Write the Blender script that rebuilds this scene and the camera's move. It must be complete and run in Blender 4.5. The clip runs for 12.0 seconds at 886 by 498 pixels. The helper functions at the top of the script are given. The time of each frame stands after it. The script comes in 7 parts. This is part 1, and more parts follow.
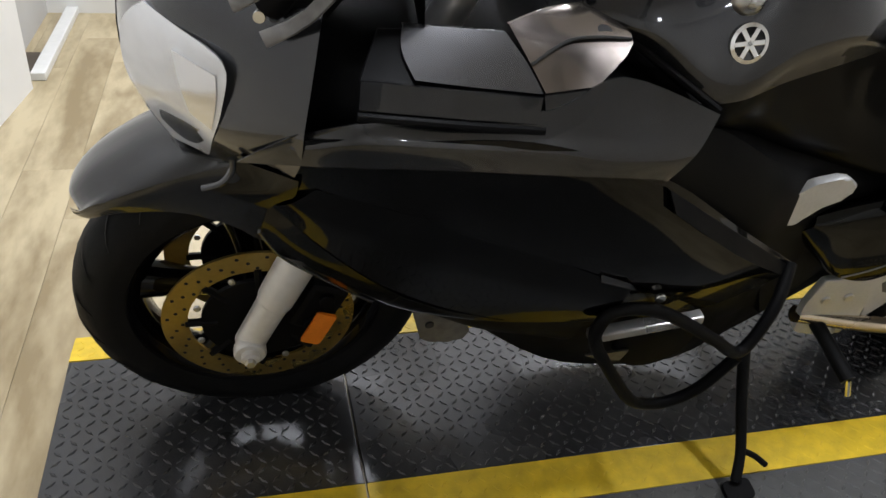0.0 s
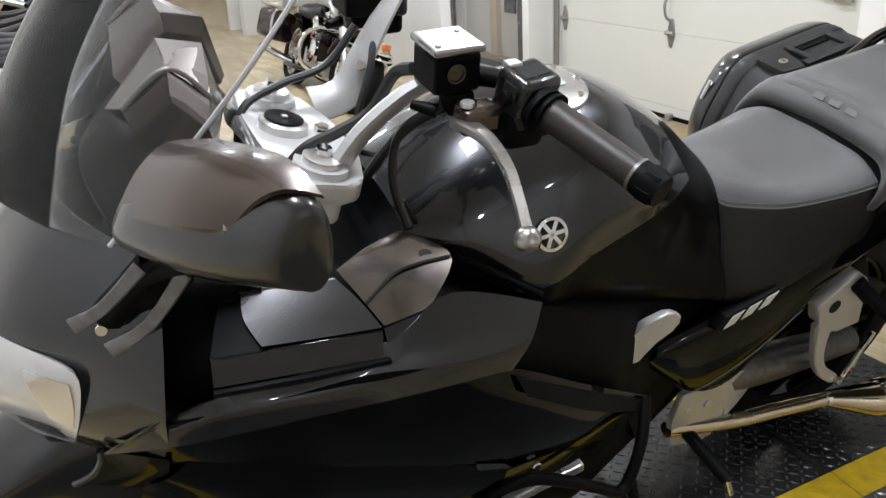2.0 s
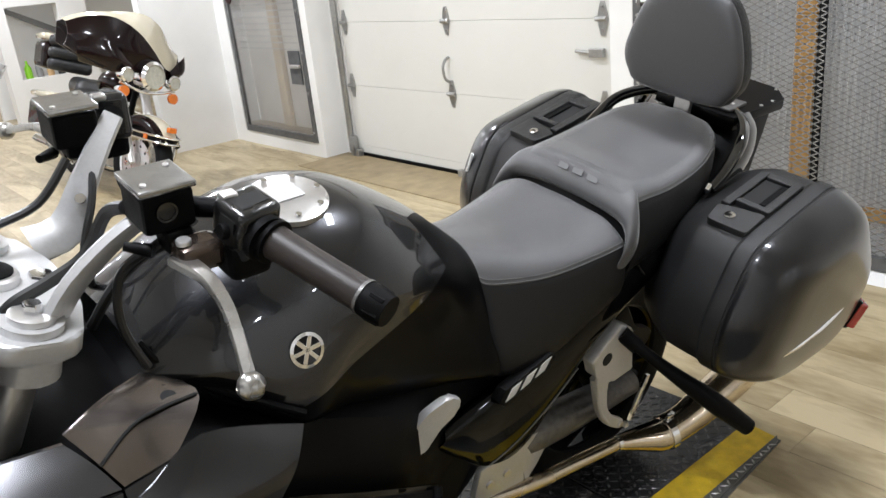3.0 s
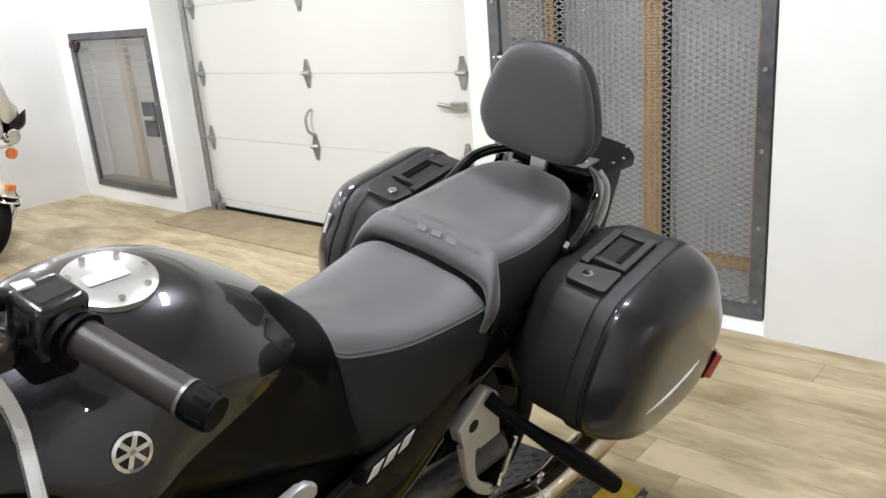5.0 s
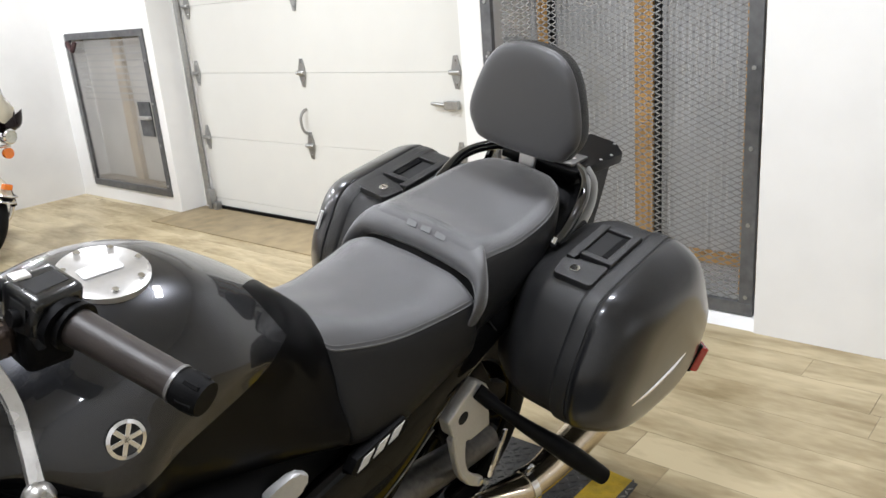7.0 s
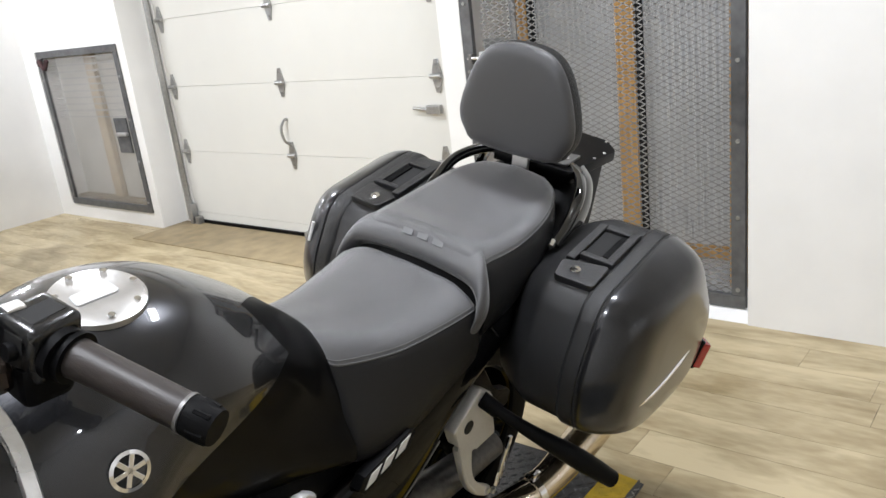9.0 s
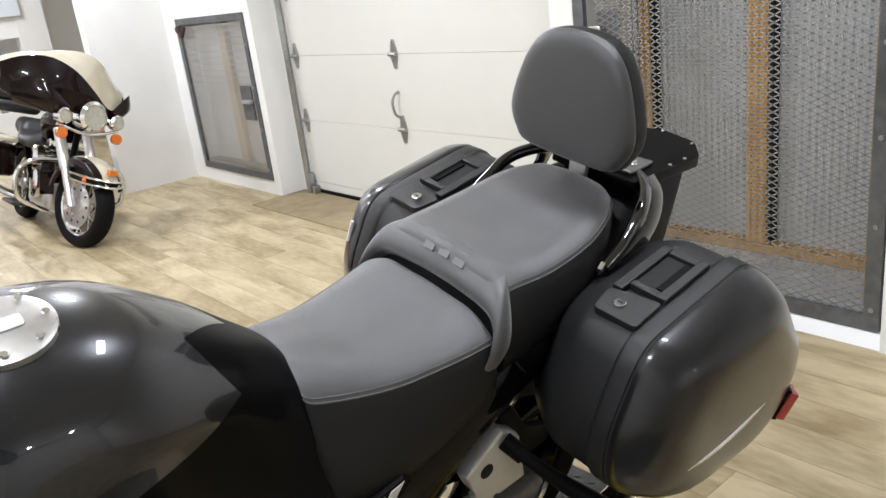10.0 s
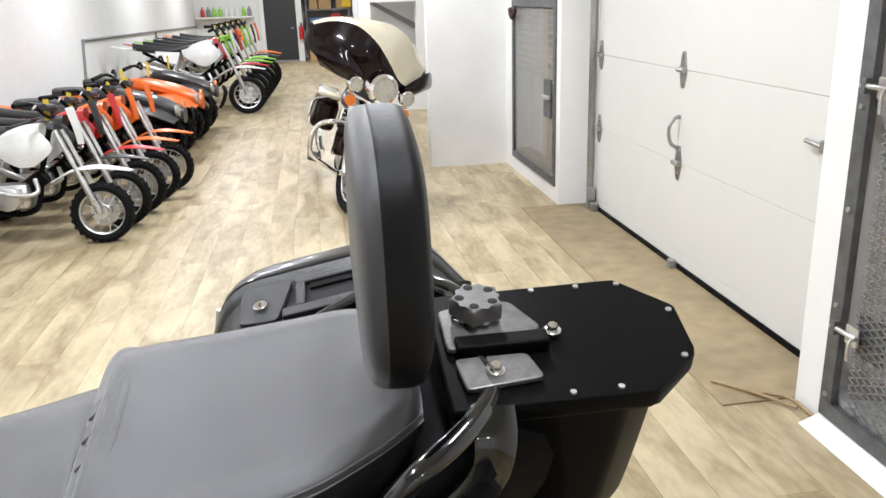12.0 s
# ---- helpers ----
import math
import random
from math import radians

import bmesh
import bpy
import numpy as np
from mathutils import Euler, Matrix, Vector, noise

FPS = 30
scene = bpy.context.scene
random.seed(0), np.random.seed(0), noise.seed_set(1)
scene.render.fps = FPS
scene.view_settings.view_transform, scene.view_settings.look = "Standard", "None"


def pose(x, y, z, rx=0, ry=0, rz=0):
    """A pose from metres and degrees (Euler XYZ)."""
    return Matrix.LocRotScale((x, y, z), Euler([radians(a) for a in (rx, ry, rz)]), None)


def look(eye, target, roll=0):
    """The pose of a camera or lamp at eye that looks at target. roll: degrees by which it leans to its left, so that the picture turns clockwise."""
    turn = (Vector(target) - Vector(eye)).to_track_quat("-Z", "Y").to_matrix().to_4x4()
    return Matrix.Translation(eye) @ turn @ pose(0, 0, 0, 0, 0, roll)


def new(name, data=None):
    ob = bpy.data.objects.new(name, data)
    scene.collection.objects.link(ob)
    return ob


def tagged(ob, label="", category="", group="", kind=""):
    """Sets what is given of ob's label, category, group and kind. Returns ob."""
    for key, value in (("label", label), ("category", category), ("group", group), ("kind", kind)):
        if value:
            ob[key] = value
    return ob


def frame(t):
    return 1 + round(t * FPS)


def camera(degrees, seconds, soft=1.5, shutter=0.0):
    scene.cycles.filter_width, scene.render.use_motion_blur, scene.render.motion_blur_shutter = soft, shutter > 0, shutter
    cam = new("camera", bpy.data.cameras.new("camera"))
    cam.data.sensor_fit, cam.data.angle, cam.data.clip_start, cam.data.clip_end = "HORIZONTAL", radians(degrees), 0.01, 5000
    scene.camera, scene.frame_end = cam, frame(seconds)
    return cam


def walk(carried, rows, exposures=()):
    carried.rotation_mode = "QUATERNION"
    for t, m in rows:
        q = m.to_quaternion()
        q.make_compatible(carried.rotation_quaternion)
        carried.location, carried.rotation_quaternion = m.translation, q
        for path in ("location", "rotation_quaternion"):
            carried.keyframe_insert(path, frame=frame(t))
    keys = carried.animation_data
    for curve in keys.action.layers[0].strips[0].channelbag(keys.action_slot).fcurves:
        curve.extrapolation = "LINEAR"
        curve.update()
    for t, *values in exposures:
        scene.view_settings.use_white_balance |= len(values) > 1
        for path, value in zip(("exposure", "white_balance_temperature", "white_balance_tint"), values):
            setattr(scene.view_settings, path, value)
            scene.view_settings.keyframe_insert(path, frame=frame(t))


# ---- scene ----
cam = camera(58.4, 12.0)
PATH = [
    (0, (0.009, -1.255, 1.123), (0.483, 0.373, 0.062), 5.2),
    (0.5, (-0.051, -1.242, 1.101), (0.329, 0.408, 0.035), 6.8),
    (1, (-0.077, -1.254, 1.13), (0.268, 0.442, 0.129), 4.8),
    (1.5, (-0.015, -1.259, 1.217), (0.492, 0.444, 0.3), 0.3),
    (2, (0.049, -1.281, 1.275), (0.827, 0.388, 0.495), -3.4),
    (2.5, (0.12, -1.301, 1.319), (1.099, 0.276, 0.574), -5.6),
    (3, (0.174, -1.303, 1.335), (1.343, 0.168, 0.65), -6.0),
    (3.5, (0.218, -1.29, 1.342), (1.519, 0.077, 0.678), -5.7),
    (3.7, (0.232, -1.284, 1.345), (1.574, 0.056, 0.709), -4.9),
    (5.5, (0.257, -1.269, 1.345), (1.69, -0.012, 0.742), -4.8),
    (6, (0.256, -1.275, 1.344), (1.694, -0.02, 0.744), -4.8),
    (6.5, (0.248, -1.29, 1.346), (1.686, -0.036, 0.745), -4.8),
    (7, (0.243, -1.303, 1.344), (1.672, -0.04, 0.741), -4.7),
    (7.5, (0.243, -1.307, 1.342), (1.677, -0.047, 0.745), -4.9),
    (7.7, (0.238, -1.308, 1.345), (1.665, -0.046, 0.746), -4.7),
    (9.3, (0.256, -1.251, 1.342), (1.714, -0.020, 0.745), -7.2),
    (9.5, (0.309, -1.252, 1.335), (1.678, 0.066, 0.714), -8.3),
    (10, (0.578, -1.278, 1.349), (1.759, 0.204, 0.711), -7.1),
    (10.5, (0.815, -1.241, 1.34), (1.953, 0.287, 0.731), -5.9),
    (11, (1.144, -1.17, 1.363), (2.178, 0.42, 0.728), -8.0),
    (11.5, (1.474, -1.205, 1.354), (2.103, 0.597, 0.756), -5.6),
    (12, (1.716, -1.07, 1.344), (1.998, 0.814, 0.737), -1.9),
]
walk(cam, [(t, look(eye, target, roll)) for t, eye, target, roll in PATH],
     [(0, -0.1), (0.5, -0.02), (1, -0.12), (1.5, -0.18), (2, -0.12), (2.5, -0.05), (3.5, 0.05), (5.5, 0.1), (7.5, 0.1), (9.5, 0.05), (10.5, 0.0), (12, 0.12)])

# ---- light ----
world = bpy.data.worlds.new("world")
scene.world = world
world.use_nodes = True
world.node_tree.nodes["Background"].inputs[0].default_value = (0.9, 0.95, 1.0, 1)
world.node_tree.nodes["Background"].inputs[1].default_value = 0.1
LAMP_POWER = 47.5
scene.view_settings.exposure = 0.0


# ---- materials ----
def material(name, colour, rough=0.5, metal=0.0, coat=0.0, grain=0.0, grain_scale=60.0, bump=0.0, bump_scale=200.0, wear=0.0, spec=0.5, sheen=0.0):
    m = bpy.data.materials.new(name)
    m.use_nodes = True
    nt = m.node_tree
    b = nt.nodes["Principled BSDF"]
    b.inputs["Base Color"].default_value = (*colour, 1)
    b.inputs["Roughness"].default_value = rough
    b.inputs["Metallic"].default_value = metal
    b.inputs["Coat Weight"].default_value = coat
    b.inputs["Coat Roughness"].default_value = 0.03
    b.inputs["Specular IOR Level"].default_value = spec
    b.inputs["Sheen Weight"].default_value = sheen
    b.inputs["Sheen Roughness"].default_value = 0.4
    co = nt.nodes.new("ShaderNodeTexCoord")
    if grain:
        n1 = nt.nodes.new("ShaderNodeTexNoise")
        n1.inputs["Scale"].default_value = grain_scale
        n1.inputs["Detail"].default_value = 6
        n2 = nt.nodes.new("ShaderNodeTexNoise")
        n2.inputs["Scale"].default_value = grain_scale / 12
        n2.inputs["Detail"].default_value = 3
        add = nt.nodes.new("ShaderNodeMath")
        add.operation = "ADD"
        ramp = nt.nodes.new("ShaderNodeMapRange")
        ramp.inputs[1].default_value, ramp.inputs[2].default_value = 0.6, 1.4
        ramp.inputs[3].default_value, ramp.inputs[4].default_value = 1 - grain, 1 + grain
        mix = nt.nodes.new("ShaderNodeVectorMath")
        mix.operation = "SCALE"
        mix.inputs[0].default_value = colour
        nt.links.new(co.outputs["Object"], n1.inputs["Vector"])
        nt.links.new(co.outputs["Object"], n2.inputs["Vector"])
        nt.links.new(n1.outputs[0], add.inputs[0])
        nt.links.new(n2.outputs[0], add.inputs[1])
        nt.links.new(add.outputs[0], ramp.inputs[0])
        nt.links.new(ramp.outputs[0], mix.inputs["Scale"])
        nt.links.new(mix.outputs[0], b.inputs["Base Color"])
        if wear:
            rr = nt.nodes.new("ShaderNodeMapRange")
            rr.inputs[1].default_value, rr.inputs[2].default_value = 0.3, 0.7
            rr.inputs[3].default_value, rr.inputs[4].default_value = max(rough - wear, 0.02), min(rough + wear, 1)
            nt.links.new(n2.outputs[0], rr.inputs[0])
            nt.links.new(rr.outputs[0], b.inputs["Roughness"])
    if bump:
        n3 = nt.nodes.new("ShaderNodeTexNoise")
        n3.inputs["Scale"].default_value = bump_scale
        n3.inputs["Detail"].default_value = 4
        bp = nt.nodes.new("ShaderNodeBump")
        bp.inputs["Strength"].default_value = bump
        bp.inputs["Distance"].default_value = 0.002
        nt.links.new(co.outputs["Object"], n3.inputs["Vector"])
        nt.links.new(n3.outputs[0], bp.inputs["Height"])
        nt.links.new(bp.outputs[0], b.inputs["Normal"])
    return m


def glass_material(name, colour, rough=0.02, see=0.85):
    m = bpy.data.materials.new(name)
    m.use_nodes = True
    nt = m.node_tree
    nt.nodes.remove(nt.nodes["Principled BSDF"])
    out = nt.nodes["Material Output"]
    tr = nt.nodes.new("ShaderNodeBsdfTransparent")
    tr.inputs[0].default_value = (*colour, 1)
    gl = nt.nodes.new("ShaderNodeBsdfGlossy")
    gl.inputs["Roughness"].default_value = rough
    fr = nt.nodes.new("ShaderNodeFresnel")
    fr.inputs[0].default_value = 1.38
    mul = nt.nodes.new("ShaderNodeMath")
    mul.operation = "MULTIPLY_ADD"
    mul.inputs[1].default_value, mul.inputs[2].default_value = 1.0, 1 - see
    mx = nt.nodes.new("ShaderNodeMixShader")
    nt.links.new(fr.outputs[0], mul.inputs[0])
    nt.links.new(mul.outputs[0], mx.inputs[0])
    nt.links.new(tr.outputs[0], mx.inputs[1])
    nt.links.new(gl.outputs[0], mx.inputs[2])
    nt.links.new(mx.outputs[0], out.inputs[0])
    return m


def plank_material(name, dark, light, rough=0.40):
    m = bpy.data.materials.new(name)
    m.use_nodes = True
    nt = m.node_tree
    b = nt.nodes["Principled BSDF"]
    b.inputs["Roughness"].default_value = rough
    co = nt.nodes.new("ShaderNodeTexCoord")
    info = nt.nodes.new("ShaderNodeObjectInfo")
    geo = nt.nodes.new("ShaderNodeNewGeometry")
    rnd = nt.nodes.new("ShaderNodeMath")
    rnd.operation = "ADD"
    nt.links.new(info.outputs["Random"], rnd.inputs[0])
    nt.links.new(geo.outputs["Random Per Island"], rnd.inputs[1])
    off = nt.nodes.new("ShaderNodeVectorMath")
    off.operation = "MULTIPLY_ADD"
    off.inputs[1].default_value = (60, 60, 60)
    nt.links.new(rnd.outputs[0], off.inputs[0])
    mp = nt.nodes.new("ShaderNodeMapping")
    mp.inputs["Scale"].default_value = (5.0, 1.5, 5.0)
    nt.links.new(geo.outputs["Position"], mp.inputs["Vector"])
    nt.links.new(mp.outputs[0], off.inputs[2])
    n1 = nt.nodes.new("ShaderNodeTexNoise")
    n1.inputs["Scale"].default_value, n1.inputs["Detail"].default_value, n1.inputs["Distortion"].default_value = 1.0, 5, 1.1
    n2 = nt.nodes.new("ShaderNodeTexNoise")
    n2.inputs["Scale"].default_value, n2.inputs["Detail"].default_value = 9, 5
    nt.links.new(off.outputs[0], n1.inputs["Vector"])
    nt.links.new(off.outputs[0], n2.inputs["Vector"])
    mixn = nt.nodes.new("ShaderNodeMix")
    mixn.inputs[0].default_value = 0.25
    nt.links.new(n1.outputs[0], mixn.inputs[2])
    nt.links.new(n2.outputs[0], mixn.inputs[3])
    cr_ = nt.nodes.new("ShaderNodeValToRGB")
    cr_.color_ramp.elements[0].position, cr_.color_ramp.elements[0].color = 0.34, (*dark, 1)
    cr_.color_ramp.elements[1].position, cr_.color_ramp.elements[1].color = 0.62, (*light, 1)
    nt.links.new(mixn.outputs[0], cr_.inputs[0])
    tone = nt.nodes.new("ShaderNodeMapRange")
    tone.inputs[3].default_value, tone.inputs[4].default_value = 0.89, 1.07
    nt.links.new(rnd.outputs[0], tone.inputs[0])
    sc = nt.nodes.new("ShaderNodeVectorMath")
    sc.operation = "SCALE"
    nt.links.new(cr_.outputs[0], sc.inputs[0])
    nt.links.new(tone.outputs[0], sc.inputs["Scale"])
    nt.links.new(sc.outputs[0], b.inputs["Base Color"])
    bp = nt.nodes.new("ShaderNodeBump")
    bp.inputs["Strength"].default_value, bp.inputs["Distance"].default_value = 0.25, 0.002
    nt.links.new(n2.outputs[0], bp.inputs["Height"])
    nt.links.new(bp.outputs[0], b.inputs["Normal"])
    return m


GLOSS_BLACK = material("gloss black paint", (0.0015, 0.0015, 0.0017), 0.22, 0.0, 0.42, 0.2, 300, spec=0.02)
GREY_PAINT = material("dark grey metallic paint", (0.029, 0.0295, 0.0322), 0.27, 0.8, 0.9, 0.12, 500, spec=0.3)
COVER_BLACK = material("satin black moulded cover", (0.0022, 0.0022, 0.0024), 0.42, 0, 0.10, 0.2, 200, spec=0.05)
MATT_BLACK = material("matt black plastic", (0.003, 0.003, 0.0033), 0.48, 0, 0, 0.2, 120, 0.25, 900, 0.1, spec=0.08)
CASE_BLACK = material("textured black plastic", (0.0135, 0.0135, 0.014), 0.40, 0, 0, 0.2, 40, 0.35, 1200, 0.1, spec=0.38)
RUBBER = material("tyre rubber", (0.005, 0.005, 0.0053), 0.6, 0, 0, 0.3, 60, 0.3, 400, 0.1, spec=0.12)
SWITCH_BLACK = material("smooth black switch plastic", (0.006, 0.006, 0.0062), 0.25, 0, 0.5, 0.2, 120, 0.15, 700, 0.06, spec=0.4)
GRIP_RUBBER = material("ribbed grip rubber", (0.026, 0.0205, 0.018), 0.40, 0, 0, 0.2, 90, 0.2, 800, 0.08, spec=0.35)
VINYL = material("dark grey seat vinyl", (0.043, 0.0425, 0.045), 0.37, 0, 0, 0.1, 150, 0.35, 1500, 0.05, spec=0.85, sheen=0.45)
PAD_VINYL = material("dark grey backrest vinyl", (0.033, 0.0325, 0.0345), 0.40, 0, 0, 0.1, 150, 0.35, 1500, 0.05, spec=0.7, sheen=0.3)
SHELL_BLACK = material("black shell vinyl", (0.0055, 0.0055, 0.0058), 0.36, 0, 0, 0.1, 150, 0.3, 1500, 0.05, spec=0.2)
# cushion vinyl again, darkened in colour for the shade on the seat sides
VINYL_SIDE = material("seat vinyl darkened for side shade", (0.0095, 0.0094, 0.0098), 0.42, 0, 0, 0.1, 150, 0.35, 1500, 0.05, spec=0.25)
RAIL_BLACK = material("polished black tube paint", (0.002, 0.002, 0.0022), 0.12, 0, 1.0, 0.1, 200, spec=0.5)
STITCH = material("grey stitching thread", (0.13, 0.13, 0.13), 0.7, grain=0.3, grain_scale=900)
SILVER = material("silver painted metal", (0.60, 0.60, 0.60), 0.42, 0.5, 0.2, 0.08, 200)
ALLOY = material("cast aluminium", (0.62, 0.61, 0.6), 0.35, 0.9, 0, 0.1, 80, 0.1, 300, 0.1)
FORK_GREY = material("pale grey fork metal", (0.62, 0.6, 0.57), 0.4, 0.35, 0, 0.1, 60)
CHROME = material("chrome", (0.85, 0.85, 0.86), 0.07, 1.0)
DISC_GOLD = material("golden brake disc steel", (0.40, 0.29, 0.09), 0.32, 0.9, 0, 0.15, 120, 0, 0, 0.1)
CAP_METAL = material("dark polished cap", (0.36, 0.36, 0.36), 0.22, 0.9, 0, 0.25, 45, 0, 0, 0.08)
LEVER_METAL = material("dull polished alloy", (0.42, 0.41, 0.39), 0.3, 0.95, 0, 0.15, 90, 0.1, 300, 0.1)
EXHAUST = material("warm stainless steel", (0.66, 0.57, 0.45), 0.22, 1.0, 0, 0.15, 30, 0, 0, 0.08)
BRONZE = material("bronze silver trim paint", (0.080, 0.060, 0.050), 0.26, 0.8, 0.4, 0.06, 300)
TRIM_SILVER = material("brushed bronze silver trim", (0.19, 0.165, 0.15), 0.24, 0.95, 0.3, 0.08, 200, 0, 0, 0.05)
SATIN = material("satin silver trim paint", (0.058, 0.058, 0.061), 0.27, 0.7, 0.6, 0.06, 300)
MIRROR_PAINT = material("dark grey mirror housing paint", (0.040, 0.0396, 0.0396), 0.30, 0.6, 0.7, 0.1, 300, spec=0.3)
AMBER = material("amber reflector", (0.62, 0.15, 0.012), 0.25, 0, 0.6, 0.15, 300)
RED = material("red reflector", (0.4, 0.02, 0.02), 0.2, 0, 0.8, 0.15, 300)
LENS = material("clear lamp lens over a silver reflector", (0.74, 0.74, 0.75), 0.2, 0.15, 1.0, 0.12, 25)
LENS_IN = material("lamp reflector facets", (0.8, 0.8, 0.82), 0.12, 0.8, 1.0)
SCREEN = glass_material("smoked windscreen", (0.88, 0.88, 0.88), 0.02, 1.0)
WHITE_MARK = material("white marking", (0.75, 0.75, 0.74), 0.4, grain=0.05, grain_scale=80)
GREY_MARK = material("grey embossed marking", (0.125, 0.125, 0.128), 0.5, grain=0.05, grain_scale=80)
WALL_WHITE = material("white wall paint", (0.78, 0.775, 0.755), 0.75, 0, 0, 0.05, 5, 0.1, 60)
DOOR_WHITE = material("white embossed steel door", (0.64, 0.635, 0.595), 0.5, 0, 0, 0.025, 6, 0.25, 260)
CEIL_WHITE = material("white ceiling", (0.75, 0.75, 0.74), 0.85, 0, 0, 0.04, 6)
GALV = material("galvanised steel", (0.38, 0.38, 0.37), 0.38, 0.85, 0, 0.2, 60, 0, 0, 0.1)
FRAME_GREY = material("worn dark steel frame", (0.12, 0.122, 0.125), 0.45, 0.5, 0, 0.45, 25, 0.1, 200, 0.15)
MESH_STEEL = material("expanded steel mesh", (0.27, 0.27, 0.265), 0.45, 0.5, 0, 0.2, 60)
PALE_BRONZE = material("pale bronze trim paint", (0.21, 0.185, 0.172), 0.45, 0.4, 0.2, 0.06, 300)
CASE_GLOSS = material("dark grey metallic case paint", (0.028, 0.0283, 0.0305), 0.30, 0.75, 0.65, 0.12, 300, spec=0.3)
PLATE_GREY = material("dull grey steel plate", (0.15, 0.145, 0.14), 0.45, 0.6, 0, 0.45, 60, 0.2, 150, 0.15)
MESH_PALE = material("pale expanded steel mesh", (0.5, 0.49, 0.47), 0.5, 0.3, 0, 0.2, 60)
STUD_WOOD = material("orange stud timber", (0.50, 0.28, 0.09), 0.6, 0, 0, 0.25, 18, 0.2, 90)
PLY = material("brown plywood", (0.33, 0.23, 0.11), 0.55, 0, 0, 0.35, 14, 0.2, 80)
PLY_PALE = material("worn pale plywood", (0.275, 0.212, 0.118), 0.5, 0, 0, 0.42, 9, 0.2, 60)
POLY = material("translucent milky sheet", (0.445, 0.454, 0.465), 0.35, 0, 0, 0.14, 7, 0.2, 20)
MAT_BLACK = material("black rubber mat", (0.026, 0.0264, 0.028), 0.25, 0, 0, 0.25, 40, 0.1, 300, 0.08, spec=0.55)
MAT_YELLOW = material("yellow rubber edge", (0.60, 0.41, 0.015), 0.5, 0, 0, 0.35, 30, 0.15, 200)
MAT_GREY = material("grey ribbed rubber edge", (0.07, 0.07, 0.068), 0.45, 0, 0, 0.25, 40, 0.1, 300)
CABLE = material("black cable", (0.012, 0.012, 0.012), 0.4, grain=0.2, grain_scale=100)
FLOOR_WOOD = plank_material("pale oak vinyl plank", (0.229, 0.172, 0.087), (0.474, 0.395, 0.247))
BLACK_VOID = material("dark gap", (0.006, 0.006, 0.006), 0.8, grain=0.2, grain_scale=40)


# ---- mesh helpers ----
def part(name, bm, mat, parent=None, label="", smooth=38):
    me = bpy.data.meshes.new(name)
    bmesh.ops.recalc_face_normals(bm, faces=bm.faces)
    bm.to_mesh(me)
    bm.free()
    flat = [0] * len(me.polygons)
    me.polygons.foreach_get("material_index", flat)
    me.polygons.foreach_set("material_index", [0] * len(flat))
    if smooth:
        me.set_sharp_from_angle(angle=radians(smooth))
    me.polygons.foreach_set("use_smooth", [smooth > 0 and not k for k in flat])
    me.materials.append(mat)
    ob = new(name, me)
    if parent is not None:
        ob.parent = parent
    if label:
        tagged(ob, label)
    return ob


def thing(name, m, label, category, group="", kind=""):
    ob = new(name)
    ob.matrix_world = m
    ob.empty_display_size = 0.1
    return tagged(ob, label, category, group, kind)


def spline(pts, n):
    """n points along a smooth line through pts."""
    p = [Vector(q) for q in pts]
    if len(p) == 2:
        return [p[0].lerp(p[1], i / (n - 1)) for i in range(n)]
    out = []
    for i in range(n):
        s = i / (n - 1) * (len(p) - 1)
        k = min(int(s), len(p) - 2)
        u = s - k
        a, b, c, d = p[max(k - 1, 0)], p[k], p[k + 1], p[min(k + 2, len(p) - 1)]
        out.append(0.5 * ((2 * b) + (c - a) * u + (2 * a - 5 * b + 4 * c - d) * u * u + (3 * b - a - 3 * c + d) * u ** 3))
    return out


def grid_faces(bm, rows, close_v=False):
    vs = [[bm.verts.new(p) for p in r] for r in rows]
    for i in range(len(vs) - 1):
        m = len(vs[i])
        for j in range(m if close_v else m - 1):
            q = [vs[i][j], vs[i][(j + 1) % m], vs[i + 1][(j + 1) % m], vs[i + 1][j]]
            bm.faces.new(q)
    return vs


def sheet(rails, nu=14, nv=10, thick=0.004, inward=None, bm=None):
    """A curved panel through rails (lines of points), with thickness."""
    bm = bm or bmesh.new()
    lines = [spline(r, nu) for r in rails]
    cols = [spline([l[i] for l in lines], nv) for i in range(nu)]
    outer = [[cols[i][j] for i in range(nu)] for j in range(nv)]
    if inward is None:
        ctr = sum((p for r in outer for p in r), Vector()) / (nu * nv)
        inward = Vector((0, 1 if ctr.y < 0 else -1, -0.3))
    inward = Vector(inward).normalized() * thick
    inner = [[p + inward for p in r] for r in outer]
    a = grid_faces(bm, outer)
    b = grid_faces(bm, inner)
    for j in range(nv - 1):
        for k in (0, -1):
            bm.faces.new([a[j][k], a[j + 1][k], b[j + 1][k], b[j][k]])
    for i in range(nu - 1):
        for k in (0, -1):
            bm.faces.new([a[k][i], a[k][i + 1], b[k][i + 1], b[k][i]])
    return bm


def mirror_rails(rails):
    return [[(x, -y, z) for x, y, z in r] for r in rails]


def loft(rings, n=None, sub=3, bm=None, closed=True, caps=True):
    """A body through rings of points; sub rings between each pair."""
    bm = bm or bmesh.new()
    m = len(rings[0])
    cols = [spline([r[i] for r in rings], (len(rings) - 1) * sub + 1) for i in range(m)]
    rows = [[cols[i][j] for i in range(m)] for j in range(len(cols[0]))]
    if n:
        rows = [ring_resample(r, n) for r in rows]
    vs = grid_faces(bm, rows, closed)
    if caps:
        bm.faces.new(vs[0])
        bm.faces.new(list(reversed(vs[-1])))
    return bm


